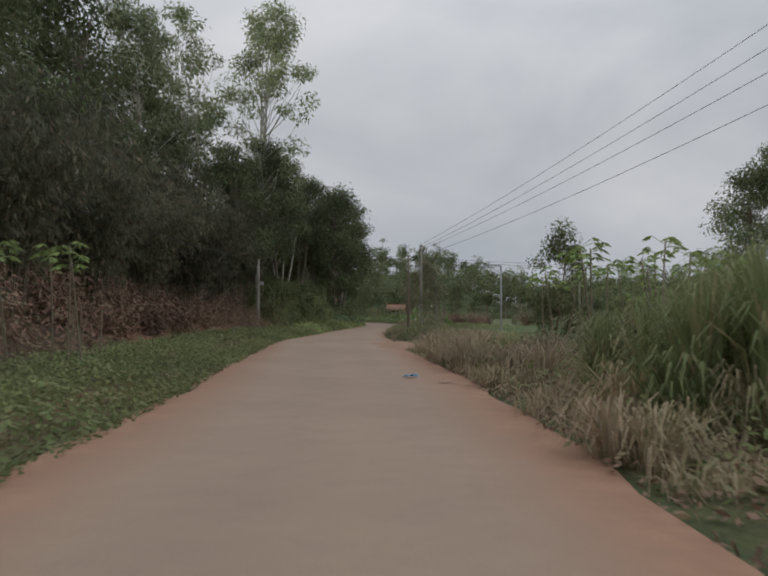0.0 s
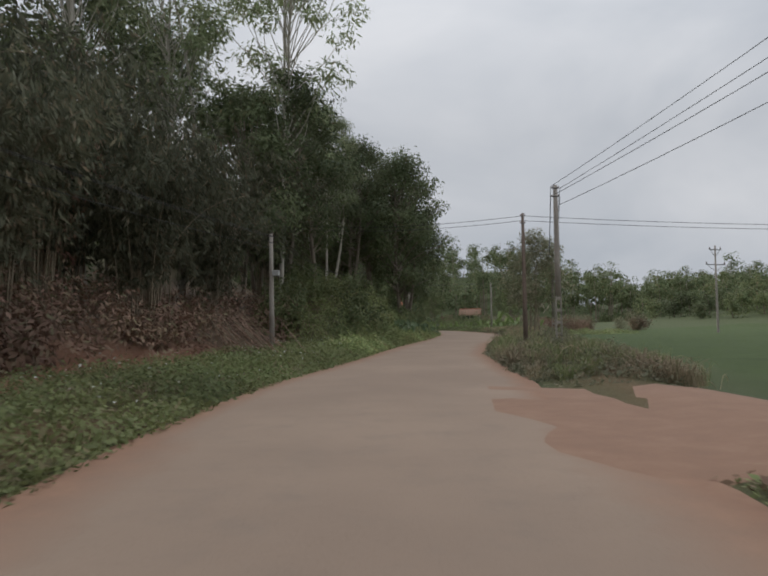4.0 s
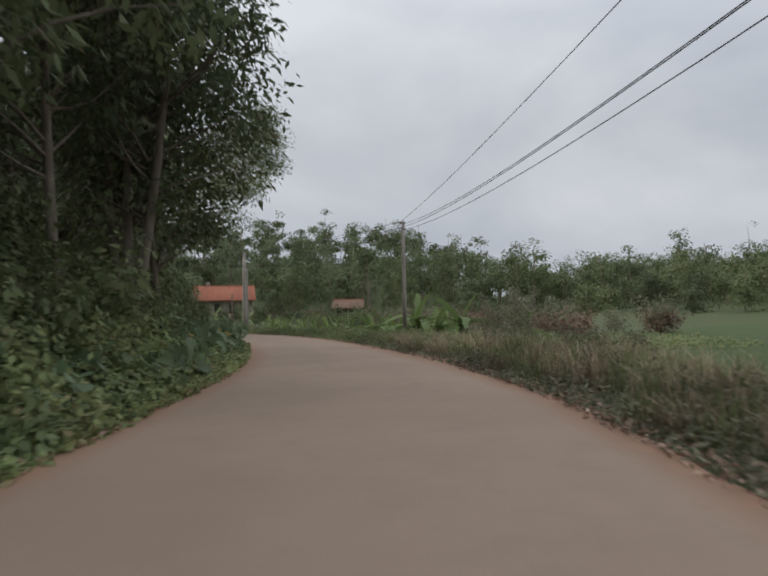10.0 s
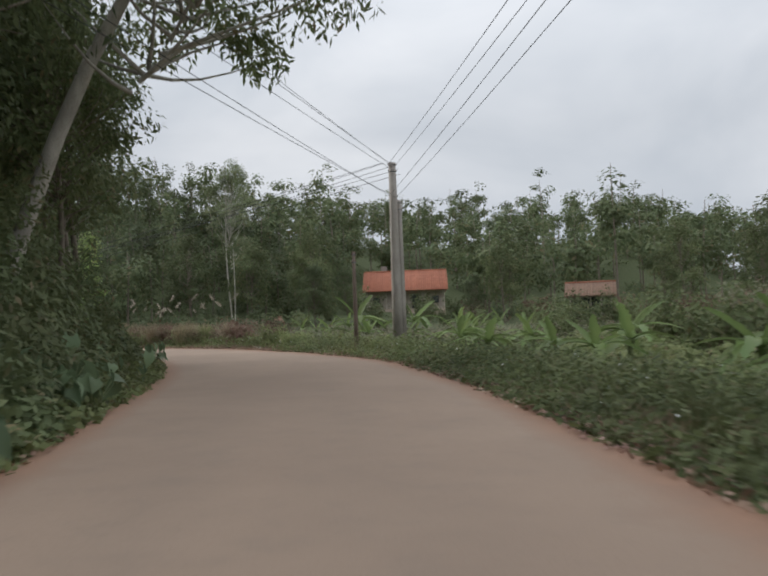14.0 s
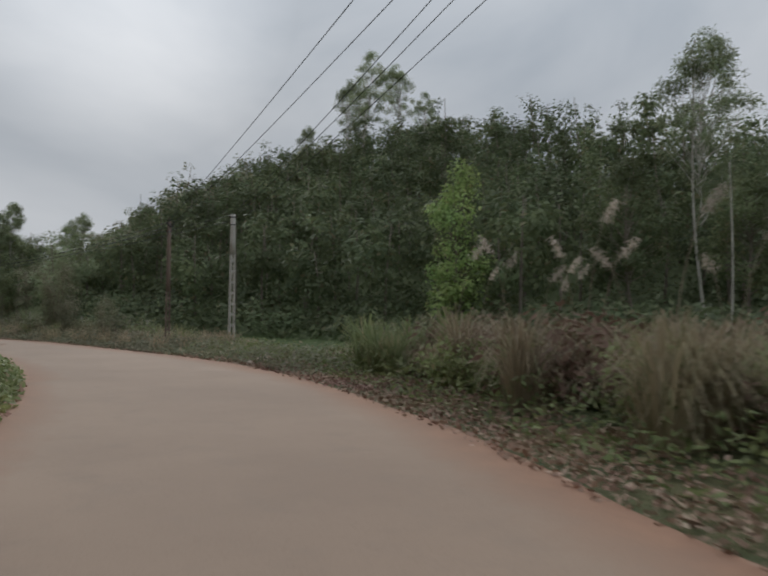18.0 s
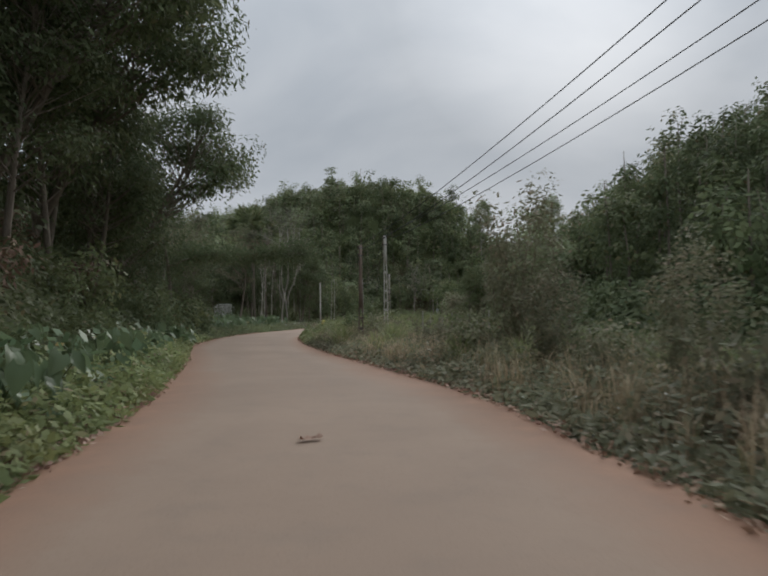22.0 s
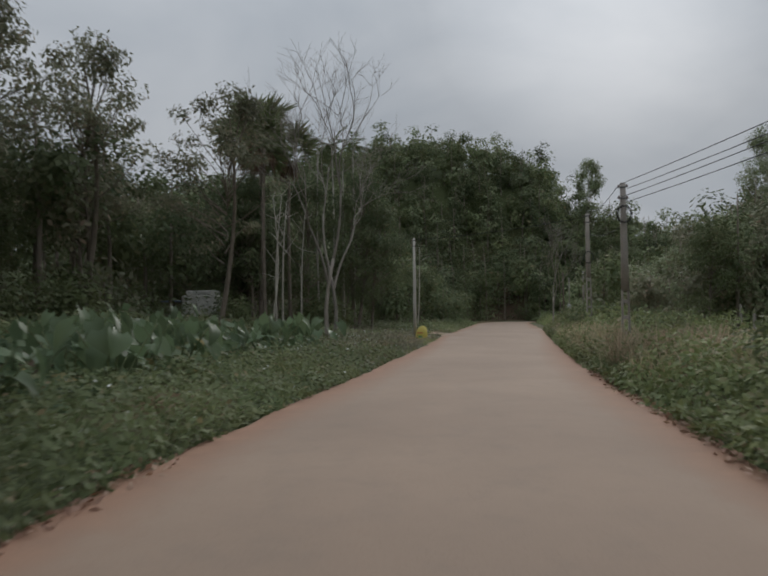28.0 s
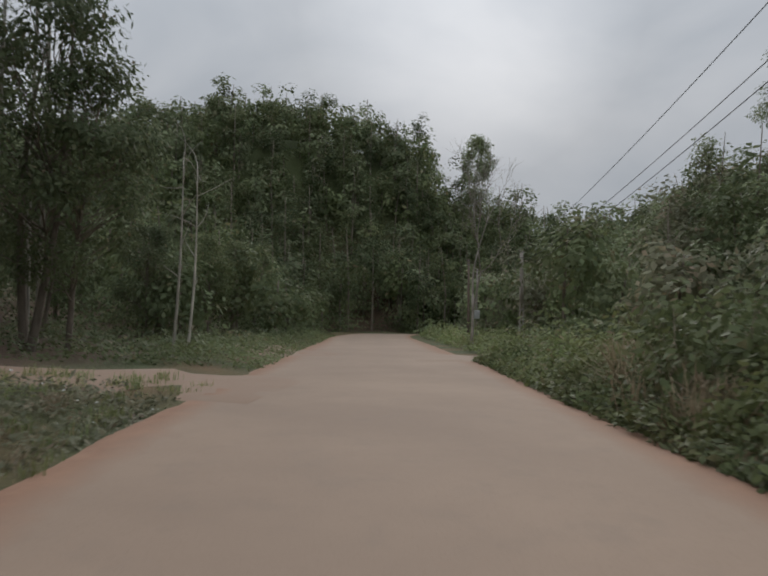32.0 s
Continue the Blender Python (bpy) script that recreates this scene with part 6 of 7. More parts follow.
def tussocks(name, s0, s1, side, d0, d1, count, per, high, wide, width, mat, label, seed):
    """Big arching grass tufts, each with blades that fall outwards from its middle."""
    r = np.random.default_rng(seed)
    ch = []
    for k in range(count):
        s = r.uniform(s0, s1)
        e = float(edge_left(s) if side > 0 else edge_right(s))
        x, y, z = spot(s, side * (e + r.uniform(d0, d1)))
        h = high * r.uniform(0.45, 1.15)
        a = r.uniform(0, 6.283, per)
        out = np.stack([np.cos(a), np.sin(a), 0 * a], 1)
        crossing = np.stack([-np.sin(a), np.cos(a), 0 * a], 1)
        reach = (wide * r.uniform(0.1, 1.1, per) * h / high)[:, None]
        hh = (h * r.uniform(0.5, 1.1, per))[:, None]
        w = crossing * width * r.uniform(0.6, 1.3, (per, 1)) * 0.5
        up = np.array([[0, 0, 1.0]])
        p0 = np.array([x, y, z - 0.03]) + out * r.uniform(0, 0.25, (per, 1))
        p1 = p0 + out * reach * 0.25 + up * hh * 0.65
        p2 = p0 + out * reach * 0.65 + up * hh * (0.95 - 0.1 * reach)
        p3 = p0 + out * reach + up * hh * np.clip(0.95 - 0.42 * reach / np.maximum(hh, 0.2), 0.1, 1)
        v = np.stack([p0 - w, p0 + w, p1 + w, p1 - w, p1 - w, p1 + w, p2 + w * 0.7, p2 - w * 0.7, p2 - w * 0.7, p2 + w * 0.7, p3 + w * 0.1, p3 - w * 0.1], 1)
        ch.append((v.reshape(-1, 3), np.arange(12 * per).reshape(-1, 4)))
    ob = thing(name, label, "grass", kind="stuff")
    part("blades", mesh_of("blades", *joined(ch), mat), ob)


W = "low green weeds along the road edge"
weeds("verge_weeds", -6, 30, 1, -0.1, 4.2, 32000, (0.075, 0.04), 0.28, M["leaf_weed"], W, 201)
weeds("verge_weeds", 30, 62, 1, -0.1, 4.6, 30000, (0.08, 0.045), 0.36, M["leaf_weed"], W, 202)
weeds("verge_weeds", 60, 104, 1, -0.1, 1.6, 18000, (0.13, 0.07), 0.55, M["leaf_weed"], W, 203)
weeds("verge_weeds", 104, 146, 1, -0.05, 1.4, 13000, (0.13, 0.07), 0.45, M["leaf_weed"], W, 204)
weeds("verge_weeds", 146, 216, 1, -0.05, 1.5, 20000, (0.13, 0.07), 0.45, M["leaf_weed"], W, 205)
weeds("verge_weeds", 214, 250, 1, 0.1, 3.8, 28000, (0.085, 0.045), 0.42, M["leaf_mid"], W, 206)
weeds("verge_weeds", 250, 277, 1, 0.3, 8.0, 20000, (0.10, 0.05), 0.28, M["leaf_grey"], "dusty weeds on the verge", 207)
weeds("verge_weeds", 284, 330, 1, 0.0, 4.0, 14000, (0.12, 0.06), 0.4, M["leaf_mid"], W, 208)
weeds("verge_weeds", 40, 110, -1, -0.05, 3.5, 12000, (0.11, 0.04), 0.4, M["leaf_grey"], "dusty weeds along the road edge", 209)
grass("verge_grass", 38, 70, -1, 0.3, 4.5, 12000, 0.55, 1.2, 0.016, M["straw"], "dry grass on the field edge", 231)
weeds("verge_weeds", 104, 152, -1, 0.1, 5.0, 34000, (0.10, 0.05), 0.5, M["leaf_mid"], W, 210)
weeds("verge_weeds", 148, 182, -1, 0.7, 6.0, 20000, (0.12, 0.055), 0.45, M["leaf_weed"], W, 211)
weeds("verge_weeds", 180, 216, -1, 0.0, 2.0, 12000, (0.13, 0.06), 0.5, M["leaf_grey"], "dusty weeds along the road edge", 212)
weeds("verge_weeds", 214, 262, -1, 0.1, 2.0, 20000, (0.09, 0.05), 0.55, M["leaf_mid"], W, 213)
weeds("verge_weeds", 262, 290, -1, 0.0, 2.5, 12000, (0.12, 0.06), 0.5, M["leaf_mid"], W, 214)
weeds("verge_weeds", 14, 28, -1, 0.3, 9.0, 6000, (0.10, 0.05), 0.28, M["leaf_weed"], W, 216)
weeds("verge_weeds", 0, 28, -1, 0.1, 5.0, 8000, (0.11, 0.045), 0.25, M["leaf_brown"], "withered weeds beside the road", 215)
grass("dry_brush", 5, 27.5, -1, 0.25, 5.0, 9000, 0.5, 2.0, 0.018, M["straw"], "tangled dry brown grass beside the road", 221)
tussocks("reed_clump", 7.0, 10.9, -1, 1.3, 4.4, 30, 210, 1.95, 0.95, 0.03, M["reed"], "tall green reeds with dry stalks", 222)
tussocks("dry_brush", 6.6, 11.2, -1, 0.7, 3.6, 16, 140, 1.15, 0.9, 0.024, M["straw"], "dry stalks round the reeds", 233)
grass("verge_grass", 40, 112, -1, 0.6, 5.0, 18000, 0.7, 0.8, 0.02, M["reed"], "tall grey-green grass on the field edge", 223)
grass("verge_grass", 66, 104, -1, 0.8, 4.5, 9000, 0.8, 0.9, 0.018, M["straw"], "dry grass on the field edge", 224)
grass("verge_grass", 104, 150, -1, 0.6, 6.0, 9000, 0.5, 0.8, 0.018, M["reed"], "green grass on the outer verge", 225)
tussocks("dry_brush", 160.5, 172.5, -1, 1.5, 6.0, 34, 170, 1.5, 1.1, 0.024, M["straw"], "large clump of dry arching grass", 226)
tussocks("reed_clump", 161, 174, -1, 1.3, 6.5, 22, 150, 1.35, 0.9, 0.026, M["reed"], "green arching grass among dry stalks", 236)
tussocks("dry_brush", 167, 183, -1, 2.0, 6.0, 14, 120, 0.8, 0.8, 0.022, M["straw"], "low tufts of dry arching grass", 237)
tussocks("dry_brush", 5, 27.5, -1, 0.2, 4.5, 78, 130, 0.85, 0.95, 0.022, M["straw"], "tangled dry brown grass tufts beside the road", 238)
tussocks("reed_clump", 6, 27.5, -1, 1.0, 6.0, 26, 110, 0.8, 0.7, 0.022, M["reed"], "green grass tufts beside the road", 239)
tussocks("verge_tufts", 38, 110, -1, 0.5, 4.5, 120, 100, 0.75, 0.7, 0.02, M["reed"], "arching grey-green grass tufts on the field edge", 240)
tussocks("verge_tufts", 38, 110, -1, 0.3, 4.5, 110, 90, 0.7, 0.8, 0.02, M["straw"], "arching dry grass tufts on the field edge", 246)
tussocks("verge_tufts", 0, 60, 1, 0.4, 4.4, 70, 60, 0.32, 0.4, 0.014, M["straw"], "low dry grass tufts on the verge", 247)
tussocks("verge_tufts", 254, 277, 1, 0.4, 5.5, 70, 70, 0.3, 0.4, 0.014, M["straw"], "low dry grass tufts on the verge", 234)
tussocks("verge_tufts", 184, 216, -1, 0.6, 5.0, 60, 110, 0.95, 0.8, 0.02, M["reed"], "arching grass tufts beside the road", 248)
tussocks("verge_tufts", 244, 280, -1, 0.6, 5.0, 70, 110, 1.05, 0.8, 0.02, M["straw"], "tall dry grass tufts beside the road", 249)
grass("verge_grass", 182, 216, -1, 0.5, 5.0, 14000, 0.75, 0.8, 0.016, M["straw"], "dry grass among roadside shrubs", 227)
grass("verge_grass", 246, 276, -1, 0.4, 4.5, 10000, 0.9, 0.8, 0.018, M["straw"], "dry grass among roadside shrubs", 228)
grass("verge_grass", -6, 60, 1, 0.2, 4.2, 12000, 0.28, 0.8, 0.016, M["reed"], "short green grass on the verge", 229)
grass("verge_grass", 246, 280, 1, 0.2, 6.0, 12000, 0.25, 0.8, 0.016, M["reed"], "short green grass on the verge", 230)


for s0, s1, side, n, seed in ((26, 60, 1, 420, 251), (214, 262, -1, 500, 252), (112, 160, -1, 420, 253), (236, 276, 1, 420, 254), (164, 214, 1, 160, 255), (84, 110, 1, 160, 256), (262, 290, -1, 200, 257), (182, 214, -1, 220, 258)):
    weeds("weed_blossom", s0, s1, side, 0.3, 3.6, n, (0.05, 0.045), 0.55, M["blossom"], "tiny white blossoms among the verge weeds", seed)
for s0, s1, n, seed in ((2, 27, 220, 261), (40, 70, 160, 262), (184, 214, 160, 263), (248, 276, 160, 264)):
    stalk_rng = np.random.default_rng(seed)
    bent = thing("dry_stalks", "bent dry grass stalks tangled beside the road", "dry stalks", kind="stuff")
    out = []
    for k in range(n):
        s, d = stalk_rng.uniform(s0, s1), -(float(edge_right(s0)) + stalk_rng.uniform(1.8, 5.0))
        x, y, z = spot(s, d)
        a, h, l = stalk_rng.uniform(0, 6.283), stalk_rng.uniform(0.15, 0.7), stalk_rng.uniform(0.4, 1.3)
        t = np.linspace(0, 1, 6)
        out.append(tube(np.stack([x + math.cos(a) * l * t, y + math.sin(a) * l * t, z + h * np.sin(math.pi * t * 0.85)], 1), 0.007, 4))
    part("stalk_mass", mesh_of("stalk_mass", *joined(out), M["straw"]), bent)


def leaf_litter(name, s0, s1, side, n, seed, wide=1.4):
    r = np.random.default_rng(seed)
    s = r.uniform(s0, s1, n)
    e = edge_left(s) if side > 0 else edge_right(s)
    d = e - 0.1 + wide * r.beta(1.6, 2.2, n)
    xy = at(s, side * d)
    c = np.c_[xy, np.maximum(height(xy[:, 0], xy[:, 1], (s, side * d)), 0.0) + r.uniform(0.01, 0.05, n)]
    ob = thing(name, "brown fallen leaves along the road edge", "leaf litter", kind="stuff")
    part("leaf_mass", mesh_of("leaf_mass", *leaves(c, r.normal(0, 1, (n, 3)) * [1, 1, 0.2], 0.085, 0.045, 0.05, 0.3, r), M["litter"]), ob)


leaf_litter("leaf_litter", 140, 184, -1, 15000, 241, 2.1)
leaf_litter("leaf_litter", 62, 130, 1, 5000, 242, 0.7)
leaf_litter("leaf_litter", 70, 140, -1, 5500, 243, 0.8)
leaf_litter("leaf_litter", 160, 240, 1, 5500, 244, 0.7)
leaf_litter("leaf_litter", 184, 250, -1, 4000, 245, 0.6)

# ---- single plants and things ----
def put(ob, s, d, turn=0.0, size=1.0, dz=0.0):
    x, y, z = spot(s, d)
    ob.matrix_basis = pose(x, y, z + dz, 0, 0, turn) @ Matrix.Diagonal((size, size, size, 1))
    return ob


dark_tree.put(-13.9, 130.5, ground_z(-13.9, 130.5) - 0.2, 200, 1.1, 1)
dark_tree.put(-16.5, 127.0, ground_z(-16.5, 127.0) - 0.2, 80, 1.15, 0)
tall_tree.put(-13.2, 127.5, ground_z(-13.2, 127.5) - 0.2, 320, 0.62, 1)
lean_tree = broadleaf("leaning_tree", 400, 16.5, 5.6, 0.34, 96, 190, (0.30, 0.10), M["leaf_mid"], M["bark_white"], (9.3, 3.6), 0.24, 1, 1.15, label="pale-barked tree that leans over the road")
lean_tree.matrix_basis = pose(-15.2, 135.4, 2.6)
small_tree = broadleaf("young_tree", 401, 6.0, 1.75, 0.34, 42, 170, (0.16, 0.07), M["leaf_grey"], M["stem"], (0.2, 0.1), 0.05, 3, 0.7, droop=-0.2, label="young bushy tree with upright leafy shoots")
put(small_tree, 64.5, -4.5)
brush_tree = broadleaf("climber_tree", 402, 5.6, 1.35, 0.10, 36, 150, (0.18, 0.085), M["leaf_mid"], M["stem"], (0.1, 0.1), 0.07, 2, 0.65, label="narrow field tree wrapped in climbers")
brush_tree.matrix_basis = pose(8.7, 35.3, ground_z(8.7, 35.3))
for s, d, sz, k in ((199.0, -5.1, 1.0, 0), (192, -4.6, 0.5, 1), (195.3, -4.2, 0.5, 0), (106.4, -8.4, 0.72, 1), (108.5, -8.0, 0.6, 0)):
    if s == 199.0:
        big_shrub = shrub("tall_shrub", 410, 4.1, 1.3, 3600, (0.15, 0.055), M["leaf_grey"], "tall dusty shrub with long upright shoots", 9)
        put(big_shrub, s, d)
    else:
        o = copy_thing(big_shrub, pose(*spot(s, d), 0, 0, 70 * k + s * 31))
        o.matrix_basis = o.matrix_basis @ Matrix.Diagonal((sz, sz, sz, 1))
over_tree = broadleaf("overhanging_tree", 403, 11, 4.6, 0.5, 62, 210, (0.30, 0.10), M["leaf_dark"], M["bark"], (1.6, 5.5), 0.2, 1, 1.2, label="dark tree whose boughs reach over the road")
put(over_tree, 225.0, 9.2, heading(225) - 80)
over_two = copy_thing(over_tree, pose(*spot(214.5, 9.6), 0, 0, heading(214) - 95))

for k, (s, d, sz) in enumerate(((208, 9.4, 0.95),)):
    o = copy_thing(over_tree, pose(*spot(s, d), 0, 0, heading(s) - 90 + 0))
    o.matrix_basis = o.matrix_basis @ Matrix.Diagonal((sz, sz, sz, 1))


def bough_tree(s, d):
    """A tree at the road edge that sends one long bough across the road."""
    r = np.random.default_rng(406)
    ob = thing("bough_tree", "dark tree with a long leafy bough across the road", "tree")
    tb, p = limb(r, (0, 0, -0.3), (-0.6, 0.3, 7.5), 0.17, 0.06, 0.1, 9)
    part("trunk", mesh_of("trunk", *tb, M["bark"], True), ob)
    t = np.linspace(0, 1, 12)
    q = p[5] + np.stack([9.0 * t, 1.2 * np.sin(3 * t) + 0.3 * np.sin(7 * t), 3.4 * t - 2.9 * t**2 + 0.22 * np.sin(8 * t)], 1)
    part("bough", mesh_of("bough", *tube(q, np.linspace(0.09, 0.015, 12), 6), M["bark"], True), ob)
    fol = []
    for k in range(120):
        root = q[r.integers(2, 12)]
        c = root + r.normal(0, 0.5, 3) * [1, 1.3, 0.55]
        fol.append(leaves(c + r.normal(0, 0.26, (90, 3)), r.normal(0, 1, (90, 3)), 0.17, 0.06, 0.7, 0.5, r))
        part("twig", mesh_of("twig", *limb(r, root, c, 0.012, 0.004, 0.2, 4)[0], M["bark"], True), ob)
    for k in range(46):
        c = p[7] + r.normal(0, 1, 3) * [1.9, 1.7, 1.4]
        fol.append(foliage(c + r.normal(0, 0.42, (110, 3)), r.normal(0, 1, (110, 3)), 0.2, 0.08, r))
    part("foliage", mesh_of("foliage", *joined(fol), M["leaf_dark"]), ob)
    put(ob, s, d, heading(s))


bough_tree(231.0, 6.6)
lone = broadleaf("spire_tree", 404, 17, 2.6, 0.42, 44, 90, (0.55, 0.2), M["leaf_light"], M["bark_white"], (0.4, 0.4), 0.16, 1, 1.1, label="tall pale tree standing above the wood")
lone.matrix_basis = pose(-230, 217, ground_z(-230, 217) + 1.0)
bare = bare_tree("bare_tree", 420, 14.2, "leafless pale tree with spreading branches")
put(bare, 266.4, 7.4, 30)
bare_two = copy_thing(bare, pose(*spot(270.6, 8.2), 0, 0, 200) @ Matrix.Diagonal((0.95, 0.95, 0.95, 1)))
bare_three = copy_thing(bare, pose(*spot(299.5, -5.0), 0, 0, 100) @ Matrix.Diagonal((0.7, 0.7, 0.7, 1)))
for k, (s, d, lean) in enumerate(((266.2, 9.6, 2), (265.0, 9.9, -1.5), (264.2, 9.2, 3), (288.3, 6.3, 0.5), (289.3, 6.1, 1.5), (272.5, 10.5, 0.6))):
    r = np.random.default_rng(430 + k)
    ob = thing("thin_tree", "thin pale sapling with few twigs", "tree")
    tb, p = limb(r, (0, 0, -0.2), (0.5 * lean * 0.3, 0.2, 6.5), 0.06, 0.015, 0.06, 8)
    part("trunk", mesh_of("trunk", *tb, M["bark_white"], True), ob)
    tw = [limb(r, p[j], p[j] + unit(r.normal(0, 1, 3) + [0, 0, 0.8]) * r.uniform(0.7, 1.6), 0.02, 0.005, 0.2, 4)[0] for j in (3, 4, 5, 5, 6, 6, 7, 7)]
    for twig in tw:
        part("twig", mesh_of("twig", *twig, M["bark_white"], True), ob)
    put(ob, s, d)

palm_a = fan_palm("fan_palm", 440, 13.5, "fan palm with a skirt of withered fronds", 2.7)
put(palm_a, 280.2, 16.2)
for s, d, k, sz in ((277, 14.6, 60, 0.93), (283, 17.5, 150, 0.97), (273.5, 13.0, 230, 0.8), (279, 13.2, 300, 0.85)):
    o = copy_thing(palm_a, pose(*spot(s, d), 0, 0, k))
    o.matrix_basis = o.matrix_basis @ Matrix.Diagonal((sz, sz, sz, 1))
areca = fan_palm("areca_palm", 441, 12.5, "slender areca palm with a small feathery crown", 1.5, True, False)
put(areca, 287.5, 11.6)
for s, d, k, sz in ((285.5, 12.0, 60, 1.12), (289.5, 11.2, 150, 1.2), (291.5, 12.4, 220, 1.15), (284, 12.6, 300, 1.05)):
    o = copy_thing(areca, pose(*spot(s, d), 0, 0, k))
    o.matrix_basis = o.matrix_basis @ Matrix.Diagonal((sz, sz, sz, 1))
o = copy_thing(areca, pose(-31.4, 185.5, ground_z(-31.4, 185.5), 0, 0, 40))
o.matrix_basis = o.matrix_basis @ Matrix.Diagonal((0.7, 0.7, 0.7, 1))


def cassava(name, seed, high, label):
    r = np.random.default_rng(seed)
    ob = thing(name, label, "crop plant")
    tb, p = limb(r, (0, 0, -0.1), (r.normal(0, 0.15), r.normal(0, 0.15), high), 0.028, 0.016, 0.06, 6)
    part("stem", mesh_of("stem", *tb, M["stem"], True), ob)
    for k in range(9):
        a = r.uniform(0, 6.283)
        root = p[-1] - [0, 0, r.uniform(0, 0.25)]
        tip = root + [math.cos(a) * 0.3, math.sin(a) * 0.3, r.uniform(0.0, 0.22)]
        ang = np.linspace(-1.3, 1.3, 7)
        out = np.stack([np.cos(a + ang), np.sin(a + ang), -0.45 + 0 * ang], 1)
        part("leaf", mesh_of("leaf", *joined([leaves(np.tile(tip, (7, 1)), out, 0.21, 0.055, 0.1, 0.08, r), tube(np.linspace(root, tip, 3), 0.006, 4)]), M["leaf_bright"]), ob)
    return ob


crop = [cassava("cassava_plant", 450 + k, 2.5 + 0.3 * k, "tall thin cassava stem with a tuft of fresh leaves") for k in range(2)]
put(crop[0], 16.4, 6.0)
put(crop[1], 17.2, 6.6)
for s, d in ((15.0, 7.0), (18.0, 7.2), (16, 7.9)):
    copy_thing(crop[int(rng.integers(2))], pose(*spot(s, d), 0, 0, s * 77))
for k in range(50):
    x, y = (rng.uniform(5.6, 15), rng.uniform(20.5, 26.5)) if k < 26 else (rng.uniform(16, 30), rng.uniform(40, 52))
    o = copy_thing(crop[int(rng.integers(2))], pose(x, y, ground_z(x, y), 0, 0, rng.uniform(0, 360)))
    sz = rng.uniform(1.1, 1.5)
    o.matrix_basis = o.matrix_basis @ Matrix.Diagonal((sz, sz, sz, 1))
    o["group"] = "cassava stand"
for k in range(7):
    ob = thing("cut_stem", "cut dry stem standing on the verge", "stick", "cut stems")
    part("stem", mesh_of("stem", *tube([(0, 0, -0.1), (0.03, 0.02, 0.7), (rng.normal(0, 0.12), rng.normal(0, 0.12), rng.uniform(1.1, 1.6))], [0.022, 0.02, 0.016], 5), M["stem"], True), ob)
    put(ob, rng.uniform(16.5, 21), rng.uniform(6.3, 8.0))


def plume_reed(seed, high, mat):
    r = np.random.default_rng(seed)
    ob = thing("plume_reed", "tall dry reed with a feathery pale plume", "reed", "plume reeds")
    t = np.linspace(0, 1, 8)
    p = np.stack([0.5 * t**2, 0.1 * t, high * (t - 0.08 * t**3)], 1)
    part("stalk", mesh_of("stalk", *tube(p, np.linspace(0.014, 0.006, 8), 4), M["stem"], True), ob)
    c = p[-1] + np.outer(np.linspace(-0.1, 0.5, 90), [0.5, 0.1, 0.55]) + r.normal(0, 0.035, (90, 3))
    part("plume", mesh_of("plume", *leaves(c, np.tile([0.7, 0.1, -0.1], (90, 1)), 0.14, 0.018, 0.6, 0.4, r), mat), ob)
    c = p[r.integers(0, 5, 14)]
    part("blade_tuft", mesh_of("blade_tuft", *blades(c * [1, 1, 0.4], 0.9, 1.1, 0.02, r), M["straw"]), ob)
    return ob


reed = plume_reed(460, 3.2, M["plume"])
put(reed, 164.5, -6.0, 40)
for k in range(18):
    s, d = rng.uniform(161, 171), rng.uniform(-9.0, -5.2)
    o = copy_thing(reed, pose(*spot(s, d), 0, 0, rng.uniform(0, 360)))
    sz = rng.uniform(0.7, 1.05)
    o.matrix_basis = o.matrix_basis @ Matrix.Diagonal((sz, sz, sz, 1))
for s, d in ((68, -5.0), (69.5, -5.4), (71, -4.8), (73, -5.6), (86, -6)):
    o = copy_thing(reed, pose(*spot(s, d), 0, 0, s * 50))
    o.matrix_basis = o.matrix_basis @ Matrix.Diagonal((0.75, 0.75, 0.75, 1))


def stick_pile(s, d):
    ob = thing("brushwood_pile", "leaning bundle of cut brown brushwood sticks", "brushwood pile")
    r = np.random.default_rng(470)
    for k in range(46):
        a = r.normal(0, 0.22)
        foot = np.array([r.normal(0, 0.5) + 0.5, r.normal(0, 0.22), 0.0])
        tip = foot + [-1.5 + r.normal(0, 0.25), r.normal(0, 0.3), r.uniform(0.9, 1.7)]
        part("stick", mesh_of("stick", *limb(r, foot, tip, 0.018, 0.009, 0.05, 4)[0], M["redstone"] if k % 3 else M["stem"], True), ob)
    put(ob, s, d, heading(s))


stick_pile(46.6, 6.5)


def rock(name, seed, size, mat, label, s, d, dz=0.0, category="stone"):
    r = np.random.default_rng(seed)
    bm = bmesh.new()
    bmesh.ops.create_icosphere(bm, subdivisions=2, radius=1.0)
    for v in bm.verts:
        n = v.co.normalized()
        k = 1 + 0.22 * math.sin(3.1 * n.x + seed) * math.cos(2.7 * n.y + seed) + 0.12 * math.sin(6 * n.z + 4 * n.x + seed)
        v.co = Vector((n.x * size[0] * k, n.y * size[1] * k, n.z * size[2] * k))
    me = bpy.data.meshes.new(name)
    bm.to_mesh(me)
    bm.free()
    me.materials.append(mat)
    ob = tagged(new(name, me), label, category)
    x, y, z = spot(s, d)
    ob.matrix_basis = pose(x, y, max(z, -0.02) + size[2] * 0.55 + dz, 0, 0, seed * 40)


